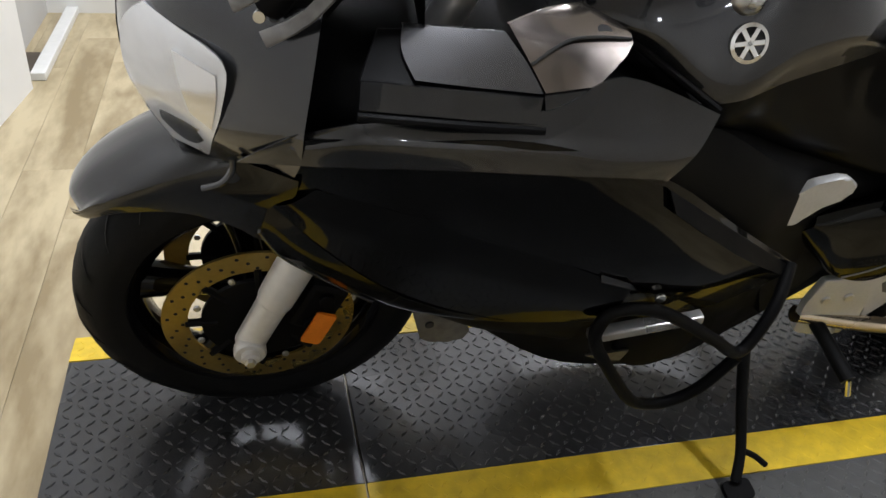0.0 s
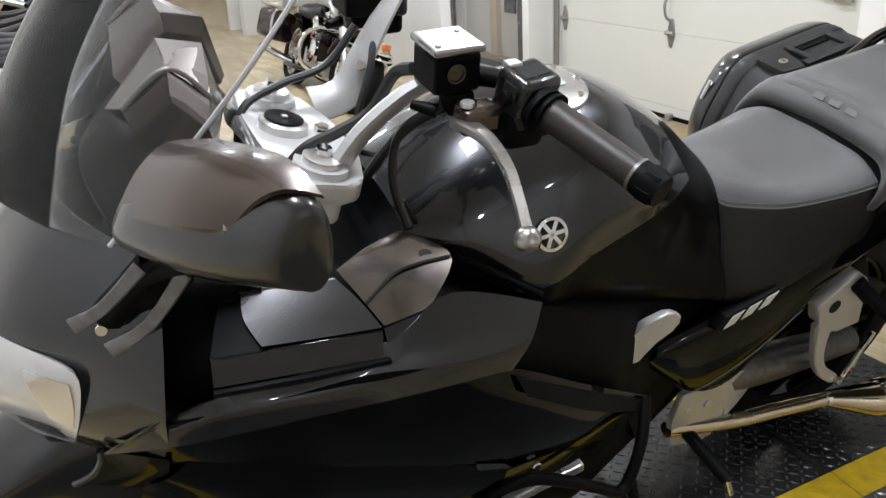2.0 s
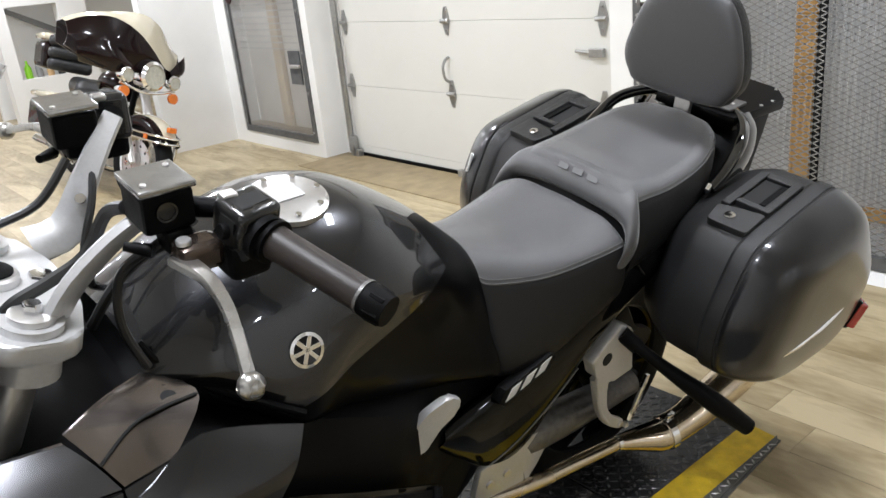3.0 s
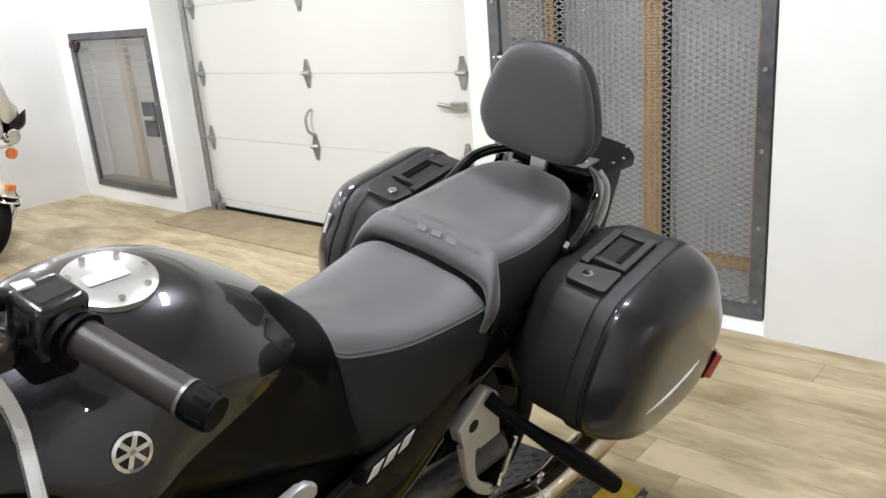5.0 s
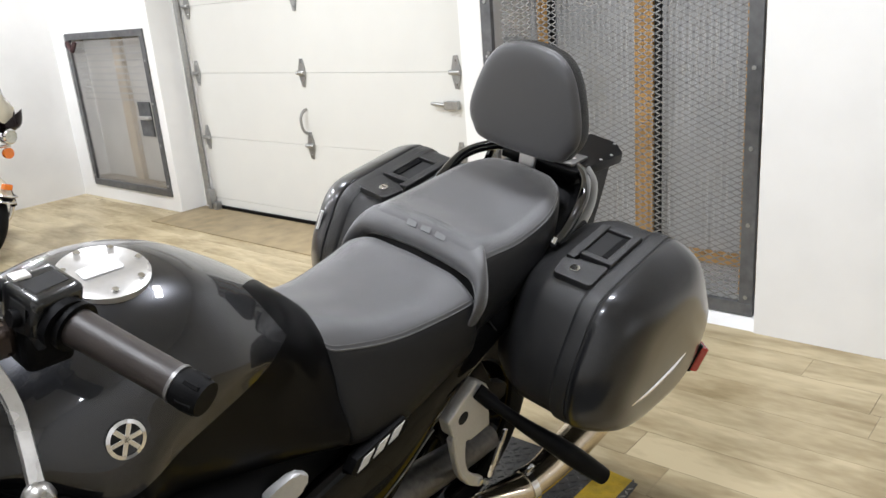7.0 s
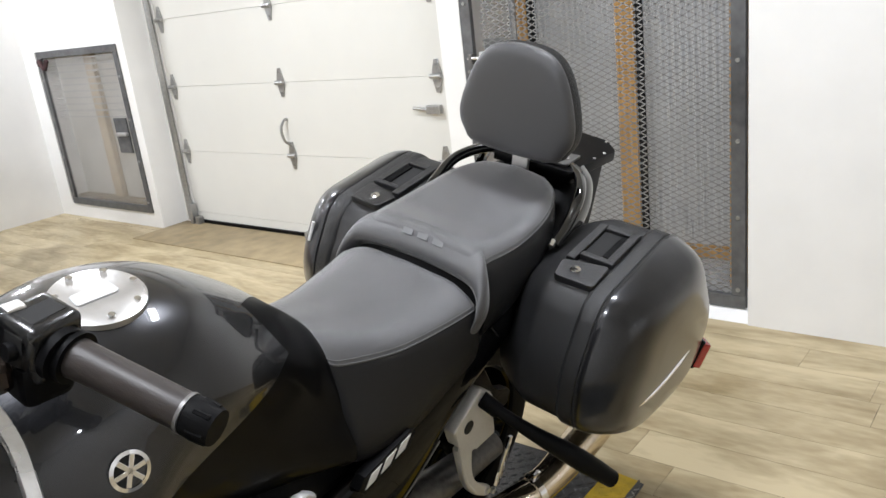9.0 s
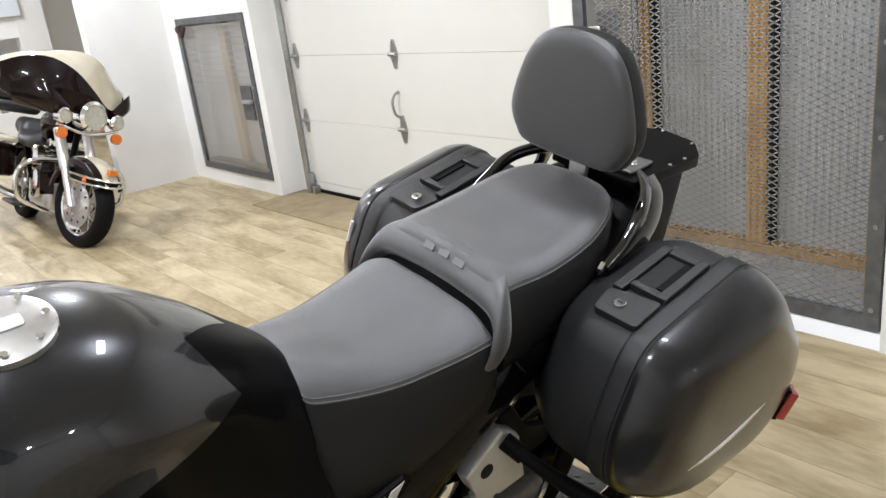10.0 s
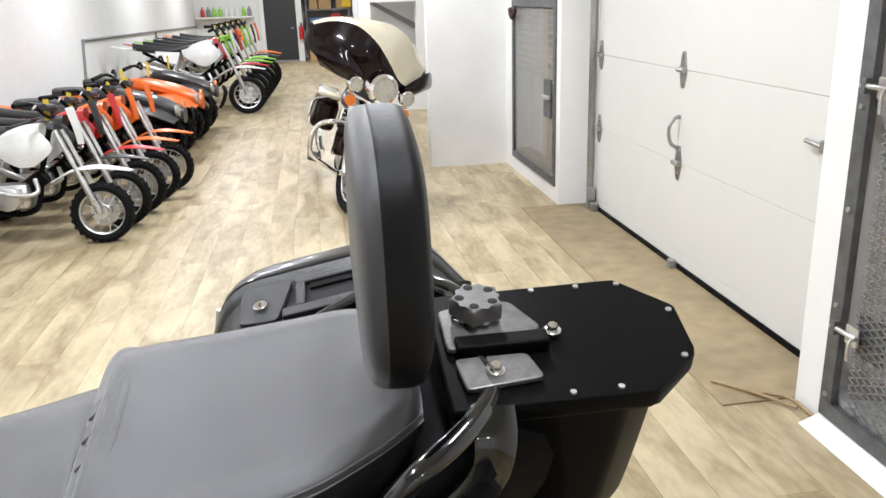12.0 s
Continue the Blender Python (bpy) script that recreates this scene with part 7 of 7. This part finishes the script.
def quad(m, colour, label):
    root = thing("quad_bike", m, label, "quad bike", "quad bikes in the row")
    for x in (0, 0.82):
        for s in (-1, 1):
            mm = Matrix.Translation((x, s * 0.30, 0.215))
            hub = part("wheel", lathe([(0.01, -0.06), (0.11, -0.06), (0.115, -0.03), (0.06, 0.0), (0.115, 0.03), (0.11, 0.06), (0.01, 0.06)], 20, mm), MATT_BLACK, root, "black steel wheel")
            knobbly(0.22, 0.17, hub, mm, RUBBER, 18)
    for s in (-1, 1):
        part("fender", sheet([[(-0.26, s * 0.20, 0.44), (-0.24, s * 0.40, 0.43)], [(-0.05, s * 0.16, 0.55), (-0.03, s * 0.42, 0.52)], [(0.16, s * 0.14, 0.54), (0.18, s * 0.40, 0.50)], [(0.30, s * 0.12, 0.42), (0.30, s * 0.36, 0.40)]], 8, 14, 0.01, (0, 0, -1)), colour, root, "front fender")
        part("rear_fender", sheet([[(0.55, s * 0.12, 0.45), (0.55, s * 0.38, 0.42)], [(0.72, s * 0.12, 0.57), (0.72, s * 0.42, 0.53)], [(1.05, s * 0.14, 0.56), (1.05, s * 0.40, 0.53)]], 8, 12, 0.01, (0, 0, -1)), colour, root)
        part("lamp", disc((-0.235, s * 0.17, 0.50), (-1, 0, 0.1), 0.05, 0.03, 18, None, 0.04), AMBER if s < 0 else GLASS_LAMP, root, "round front lamp")
        part("a_arm", tube([(0.06, s * 0.08, 0.26), (0, s * 0.25, 0.22)], 0.014, 8), MATT_BLACK, root)
        part("grip", tube([(0.30, s * 0.20, 0.82), (0.34, s * 0.34, 0.80)], 0.017, 8), RUBBER, root)
    part("nose", loft([half_ring(x, [(0, zt), (-w, zt - 0.02), (-w, zt - 0.10), (0, zt - 0.12)]) for x, w, zt in ((-0.28, 0.10, 0.50), (-0.10, 0.16, 0.60), (0.15, 0.14, 0.68), (0.35, 0.10, 0.70))], 14, 3), colour, root, "front bodywork")
    part("bumper", tube([(-0.30, -0.12, 0.28), (-0.36, -0.10, 0.42), (-0.34, 0, 0.50), (-0.36, 0.10, 0.42), (-0.30, 0.12, 0.28)], 0.014, 8), MATT_BLACK, root, "black tubular bumper")
    part("handlebar", tube([(0.34, -0.34, 0.80), (0.28, -0.15, 0.82), (0.25, 0, 0.78), (0.28, 0.15, 0.82), (0.34, 0.34, 0.80)], 0.012, 8), MATT_BLACK, root)
    part("seat", loft([half_ring(x, [(0, zt), (-w, zt - 0.01), (-w, zt - 0.06), (0, zt - 0.08)]) for x, w, zt in ((0.38, 0.08, 0.66), (0.60, 0.12, 0.62), (0.90, 0.13, 0.64), (1.05, 0.10, 0.64))], 14, 3), BLACK_PLASTIC, root, "black seat")
    part("chassis", box((0.0, -0.11, 0.20), (0.88, 0.11, 0.42), 0.03), MATT_BLACK, root)
    part("price_tag", box((0.20, -0.09, 0.70), (0.205, 0.0, 0.84), 0.001), YELLOW_TAG, root, "yellow price tag")
    return root


for x, y, c, label in ((0.30, 6.05, BLACK_PLASTIC, "black youth quad bike with large tyres"), (0.34, 6.95, ORANGE, "orange youth quad bike with large tyres"), (0.38, 7.85, BLACK_PLASTIC, "black quad bike with large tyres")):
    quad(pose(x, y, 0, 0, 0, 180), c, label)

# tubular buggy frame at the head of the row
kart = thing("buggy", pose(0, 0, 0), "black tubular buggy frame with an engine", "buggy")
for pts in ([(-0.50, 2.92, 0.55), (-0.36, 2.92, 0.50), (-0.33, 2.92, 0.42), (-0.37, 2.92, 0.04), (-0.42, 2.92, 0.018), (-0.56, 2.93, 0.018)],
            [(-0.78, 3.05, 0.7), (-0.40, 3.05, 0.62), (-0.34, 3.06, 0.1), (-0.36, 3.4, 0.05)],
            [(-0.44, 2.95, 0.50), (-0.46, 3.3, 0.75), (-0.46, 3.5, 0.8)], [(-0.76, 2.95, 0.15), (-0.5, 2.95, 0.2), (-0.4, 3.2, 0.2)]):
    part("tube_frame", tube(pts, 0.022, 10), MATT_BLACK, kart, "black steel tube")
part("engine", box((-0.78, 3.05, 0.12), (-0.46, 3.4, 0.45), 0.05), MATT_BLACK, kart, "black engine")
part("pulley", disc((-0.60, 3.04, 0.32), (0, -1, 0), 0.09, 0.04, 20), BLACK_PLASTIC, kart)
knobbly(0.2, 0.16, kart, Matrix.Translation((-0.55, 3.45, 0.2)))
for p in ((-0.42, 3.04, 0.30), (-0.44, 3.04, 0.22), (-0.50, 3.03, 0.40)):
    part("fastener", disc(p, (0, -1, 0), 0.014, 0.02, 8), CHROME, kart)

# ---- west side of the showroom ----
structure("wall_panel", prism([(XL, 1.675), (-0.70, 1.675), (XL, -0.2)], "z", 0.0, CEIL), WALL_WHITE, "white painted wall panel", "wall")
structure("wall_pilaster", box((XL, 2.6, 0), (-0.485, 2.70, CEIL)), WALL_WHITE, "white wall end with a power outlet", "wall")
# the niche's shade is put into the wall colour: greyer than WALL_WHITE
structure("wall_niche", box((XL, 1.675, 0), (-0.80, 2.6, CEIL)), material("wall paint greyed for niche shade", (0.50, 0.49, 0.47), 0.75, 0, 0, 0.06, 6, 0.1, 60), "niche wall with its shade put into a greyer white", "wall")
structure("niche_floor", box((-0.80, 1.72, 0.001), (-0.722, 2.05, 0.006)), material("dark stained board", (0.06, 0.045, 0.03), 0.6, grain=0.3, grain_scale=20), "dark brown board on the niche floor", "floor")
structure("baseboard", box((-0.72, 1.75, 0), (-0.668, 2.598, 0.03), 0.004), WHITE_PLASTIC, "white baseboard strip", "baseboard")
outlet = thing("charger", pose(0, 0, 0), "black charger plugged in with a yellow cord", "charger")
part("body", box((-0.815, 2.555, 0.30), (-0.735, 2.598, 0.41), 0.01), BLACK_PLASTIC, outlet)
part("plug", box((-0.80, 2.54, 0.37), (-0.755, 2.556, 0.43), 0.008), BLACK_PLASTIC, outlet)
part("led", disc((-0.752, 2.555, 0.33), (0, -1, 0), 0.005, 0.003, 8), RED, outlet)
part("cord", tube([(-0.76, 2.56, 0.36), (-0.68, 2.57, 0.33), (-0.60, 2.58, 0.37), (-0.555, 2.59, 0.50), (-0.545, 2.59, 0.75), (-0.545, 2.59, 1.1)], 0.0045, 6), material("yellow green cord", (0.42, 0.45, 0.05), 0.5, grain=0.1), outlet, "yellow power cord")
part("wall_plate", box((-0.655, 2.59, 0.33), (-0.555, 2.599, 0.44), 0.002), material("ivory plate", (0.55, 0.52, 0.42), 0.5, grain=0.05), outlet, "ivory outlet plate")

# conduit on the long wall
cond = thing("wall_conduit", pose(0, 0, 0), "thin grey conduit along the white wall", "conduit")
for pts in ([(XL + 0.015, 8.9, 0.99), (XL + 0.015, 19.4, 0.85)], [(XL + 0.015, 8.9, 0.99), (XL + 0.015, 8.7, 0.3)], [(XL + 0.015, 13.4, 0.93), (XL + 0.015, 13.5, 0.4)]):
    part("pipe", tube(pts, 0.016, 8), SHELF_GREY, cond)

# ---- far end: door, shelves and stores ----
far = thing("door_2", pose(0, 0, 0), "dark charcoal steel door in a white frame", "door", kind="structure")
part("leaf", box((0.64, 18.44, 0.03), (1.36, 18.5, 1.62), 0.004), DARK_DOOR, far)
part("door_frame", box((0.54, 18.42, 0.0), (0.635, 18.52, 1.72), 0.004), WALL_WHITE, far)
part("door_frame", box((1.365, 18.42, 0.0), (1.50, 18.52, 1.72), 0.004), WALL_WHITE, far)
part("threshold", box((0.64, 18.40, 0.0), (1.36, 18.5, 0.028), 0.004), GALV, far)
part("handle", tube([(1.30, 18.42, 0.75), (1.22, 18.42, 0.75)], 0.012, 8), GALV, far)
structure("wall_far", box((XL, 18.52, 0), (1.5, 18.6, CEIL)), WALL_WHITE, "white far wall with the dark door", "wall")
structure("wall_header", box((1.5, 18.5, 1.55), (5.1, 18.6, CEIL)), WALL_WHITE, "white beam over the store room", "wall")
shelf = thing("wall_shelf", pose(0, 0, 0), "white wall shelf with small helmets and bottles", "shelf")
part("board", box((XL + 0.05, 18.2, 1.02), (0.4, 18.5, 1.06), 0.004), WHITE_PLASTIC, shelf)
rng = random.Random(9)
for k in range(9):
    x = XL + 0.2 + 0.13 * k
    c = rng.choice((WHITE_PLASTIC, WHITE_PLASTIC, GREEN, BRIGHT_RED, SHELF_GREY))
    tagged(part("bottle", lathe([(0.0001, 0), (0.045, 0), (0.045, 0.14), (0.015, 0.18), (0.015, 0.22), (0.0001, 0.22)], 12, Matrix.Translation((x, 18.35, 1.06)) @ Matrix.Rotation(radians(90), 4, "X"), closed=False), c, None, "small bottle standing on the wall shelf"), category="bottle", group="bottles on the shelf")
ext = thing("fire_extinguisher", pose(0, 0, 0), "red fire extinguisher hung beside the dark door", "extinguisher")
part("cylinder", tube([(1.46, 18.36, 0.50), (1.46, 18.36, 0.78)], 0.055, 12), BRIGHT_RED, ext)
part("valve", tube([(1.46, 18.36, 0.78), (1.46, 18.36, 0.86)], 0.02, 8), BLACK_PLASTIC, ext)
rack_s = thing("store_rack", pose(0, 0, 0), "grey steel store rack full of stock", "rack")
for z in (0.05, 0.72, 1.12, 1.45):
    part("shelf_board", box((1.6, 18.7, z), (4.8, 19.3, z + 0.03), 0.004), SHELF_GREY, rack_s)
for x in (1.6, 2.6, 3.7, 4.78):
    part("upright", box((x - 0.02, 18.7, 0.0), (x + 0.02, 18.74, 1.7), 0.003), SHELF_GREY, rack_s)
tones = [CARD, CARD, CARD, SHELF_GREY, BLACK_PLASTIC, material("blue carton", (0.08, 0.2, 0.4), 0.6, grain=0.1), BRIGHT_RED, WHITE_PLASTIC, MAROON]
for z in (0.08, 0.75, 1.15, 1.48):
    x = 1.68
    while x < 4.6:
        w, h = rng.uniform(0.16, 0.4), rng.uniform(0.14, 0.3 if z > 0.1 else 0.5)
        tagged(part("carton", box((x, 18.72, z), (x + w, 19.1, z + h), 0.006), rng.choice(tones), None, "carton of stock on the store rack"), category="carton", group="cartons on the rack")
        x += w + rng.uniform(0.02, 0.15)
for x, y, w, h, c, label in ((1.62, 18.0, 0.34, 0.62, CARD, "tall brown cardboard box on the floor"), (2.35, 17.9, 0.5, 0.36, CARD, "brown cardboard box on the floor"), (2.75, 16.5, 0.3, 0.16, BLACK_PLASTIC, "black crate on the floor"), (3.3, 17.6, 0.5, 0.42, CARD, "brown cardboard box on the floor"), (2.15, 17.2, 0.28, 0.24, SHELF_GREY, "grey bin on the floor")):
    tagged(part("box", box((x, y, 0), (x + w, y + 0.35, h), 0.008), c, None, label), category="box")
for x, y, h in ((1.95, 16.9, 0.55), (2.55, 18.62, 0.0), (3.2, 18.62, 0.0)):
    z0 = 0 if h else 1.18
    bm = prism([(x - 0.12, z0), (x + 0.12, z0), (x + 0.05, z0 + 0.52), (x - 0.05, z0 + 0.52)], "y", y, y + 0.05, 0.01)
    tagged(part("caution_board", bm, YELLOW_PLASTIC, None, "yellow folding caution board"), category="caution board")

# gallery opening beyond the cruiser
structure("beam_1", box((2.42, 8.905, 1.30), (2.98, 9.095, 1.52)), WALL_WHITE, "white gallery beam", "beam")
structure("beam_2", box((2.28, 8.9, 0.0), (2.42, 9.1, CEIL)), WALL_WHITE, "white gallery post", "beam")
structure("beam_3", box((2.98, 8.9, 0.0), (3.3, 9.1, CEIL)), WALL_WHITE, "white gallery post", "beam")
structure("beam_4", box((2.42, 8.905, 0.0), (2.98, 9.095, 0.5)), WALL_WHITE, "white low wall", "wall")
structure("stair_string", prism([(2.42, 1.30), (2.52, 1.30), (4.2, 0.4), (4.1, 0.35)], "y", 9.4, 9.5), SHELF_GREY, "grey sloping stair string", "stair")
BANNER_INK = material("faded banner print", (0.3, 0.36, 0.42), 0.5, grain=0.1, grain_scale=20)
structure("wall_gallery", box((2.25, 9.62, 0.0), (5.1, 9.72, CEIL)), WALL_WHITE, "white wall behind the gallery", "wall")
pic = thing("wall_sign", pose(0, 0, 0), "pale blue and white banner over the beam", "banner")
part("panel", box((2.3, 8.86, 1.53), (3.05, 8.895, 2.2), 0.004), material("pale banner", (0.62, 0.66, 0.7), 0.5, grain=0.1, grain_scale=5), pic)
for k in range(6):
    part("banner_bar", box((2.36 + 0.11 * k, 8.852, 1.62 + 0.05 * (k % 3)), (2.43 + 0.11 * k, 8.8595, 1.74 + 0.06 * (k % 2))), BANNER_INK, pic)
for k in range(4):
    tagged(part("bottle", lathe([(0.0001, 0), (0.04, 0), (0.04, 0.12), (0.014, 0.16), (0.014, 0.2), (0.0001, 0.2)], 12, Matrix.Translation((2.52 + 0.12 * k, 9.0, 0.5)) @ Matrix.Rotation(radians(90), 4, "X"), closed=False), (GREEN, SHELF_GREY, CARD, BLACK_PLASTIC)[k], None, "small bottle on the low wall"), category="bottle", group="bottles on the low wall")
tagged(part("spray_can", tube([(3.25, 8.82, 0.62), (3.25, 8.82, 0.86)], 0.05, 12), YELLOW_PLASTIC, None, "yellow canister on the gallery post"), category="can")


# ---- floor planks and rubber mats ----
floor = structure("floor", box((XL, YN, -0.06), (5.2, YF, -0.004)), BLACK_VOID, "pale oak vinyl plank floor", "floor")
PW, PL_ = 0.152, 1.22
plank_mesh = None
bm = box((-PW / 2 + 0.0006, -PL_ / 2 + 0.0006, -0.004), (PW / 2 - 0.0006, PL_ / 2 - 0.0006, 0.0))
rest = []
count = 0
ob = part("plank", bm, FLOOR_WOOD, floor, "", 0)
plank_mesh = ob.data
ob.location = (-0.9, -2.0, 0)
rng = random.Random(4)
for i in range(int((5.2 - XL) / PW)):
    x = XL + PW / 2 + i * PW
    y = YN + rng.random() * PL_ - PL_ / 2
    while y < YF + 0.5:
        if -0.95 < x < WX and -0.9 < y < 6.6 and not (-0.3 < x < 1.9 and -0.25 < y < 0.1) and count < 298:
            p = new("plank", plank_mesh)
            p.parent = floor
            p.location = (x, y, 0)
            count += 1
        else:
            rest.append((x, y))
        y += PL_
verts, faces = [], []
for x, y in rest:
    b = len(verts)
    u, v = PW / 2 - 0.0006, PL_ / 2 - 0.0006
    verts += [(x - u, y - v, 0), (x + u, y - v, 0), (x + u, y + v, 0), (x - u, y + v, 0)]
    faces.append((b, b + 1, b + 2, b + 3))
me = bpy.data.meshes.new("planks")
me.from_pydata(verts, [], faces)
me.materials.append(FLOOR_WOOD)
po = new("planks", me)
po.parent = floor
tagged(po, "pale oak vinyl planks", kind="stuff")


# rubber mats under the motorcycle
def treads(x0, x1, y0, y1, z, skip=None, pitch=0.0235, seed=1):
    """Raised diamond-plate bars, alternately turned."""
    verts, faces = [], []
    r = random.Random(seed)
    nx, ny = int((x1 - x0) / pitch), int((y1 - y0) / pitch)
    for i in range(nx):
        for j in range(ny):
            cx, cy = x0 + (i + 0.5) * pitch, y0 + (j + 0.5) * pitch
            if skip and skip(cx, cy):
                continue
            a = radians(45 if (i + j) % 2 else -45)
            u, v = Vector((math.cos(a), math.sin(a))), Vector((-math.sin(a), math.cos(a)))
            b = len(verts)
            l, w, h = 0.0115, 0.0036, 0.0022
            for s1, s2, zz in ((-1, 0, 0), (0, -1, 0), (1, 0, 0), (0, 1, 0), (-0.55, 0, 1), (0, -0.3, 1), (0.55, 0, 1), (0, 0.3, 1)):
                p = u * (s1 * l) + v * (s2 * w)
                verts.append((cx + p.x, cy + p.y, z + zz * h))
            faces += [(b, b + 1, b + 5, b + 4), (b + 1, b + 2, b + 6, b + 5), (b + 2, b + 3, b + 7, b + 6), (b + 3, b, b + 4, b + 7), (b + 4, b + 5, b + 6, b + 7)]
    me = bpy.data.meshes.new("tread")
    me.from_pydata(verts, [], faces)
    return me


def mat(x0, x1, label, bar_mat=MAT_BLACK):
    root = thing("floor_mat", pose(0, 0, 0), label, "floor mat", "rubber mats under the motorcycle")
    part("mat_sheet", box((x0, -0.297, 0.0), (x1, 0.115, 0.012), 0.002), MAT_BLACK, root)
    bars = new("tread", treads(x0 + 0.006, x1 - 0.006, -0.295, 0.113, 0.012))
    bars.data.materials.append(MAT_BLACK)
    bars.parent = root
    tagged(bars, "raised diamond tread", kind="stuff")
    for y0, y1, lo in ((-0.386, -0.298, -1), (0.116, 0.204, 1)):
        out = [(y0, 0), (y1, 0), (y1, 0.013 if lo < 0 else 0.004), (y0, 0.004 if lo < 0 else 0.013)]
        strip = part("yellow_edge", prism(out, "x", x0, x1, 0.0), MAT_YELLOW, root, "scuffed yellow bevelled edge", 0)
        bars = new("tread", treads(x0 + 0.006, x1 - 0.006, y0 + 0.006, y1 - 0.004, 0.0075))
        for v in bars.data.vertices:
            k = (v.co.y - y0) / (y1 - y0)
            v.co.z += (-0.0035 + 0.009 * (k if lo < 0 else 1 - k)) - 0.0012
        bars.data.materials.append(MAT_YELLOW)
        bars.parent = strip
        tagged(bars, kind="stuff")


mat(-0.362, 0.183, "black diamond tread rubber mat with yellow edges")
mat(0.187, 1.478, "black diamond tread rubber mat with yellow edges")
mat(1.482, 2.005, "black diamond tread rubber mat with yellow edges")
bm = prism([(-0.36, -0.388), (2.0, -0.388), (2.0, -0.405), (1.5, -0.442), (1.22, -0.465), (1.18, -1.7), (-0.36, -1.7)], "z", 0.0, 0.004)
runner = tagged(part("runner_mat", bm, MAT_GREY, None, "grey diamond tread runner lying along the mats", 0), category="floor mat")
bars = new("tread", treads(-0.35, 1.99, -0.72, -0.39, 0.004, lambda x, y: x > 1.19 and y < -0.462 + (x - 1.22) * 0.074))
bars.data.materials.append(MAT_GREY)
bars.parent = runner
tagged(bars, kind="stuff")

strip = thing("edge_strip", pose(0, 0, 0), "grey diamond-tread strip along the yellow mat edge", "mat strip")
part("strip_sheet", prism([(1.36, -0.388), (2.01, -0.388), (1.99, -0.402), (1.36, -0.436)], "z", 0.0, 0.008, 0.001), MAT_GREY, strip)
bars = new("tread", treads(1.37, 1.98, -0.432, -0.389, 0.008, lambda cx, cy: cy < -0.43 + (cx - 1.36) * 0.045, 0.02, 7))
bars.data.materials.append(GALV)
bars.parent = strip
tagged(bars, "worn bright tread bars", kind="stuff")
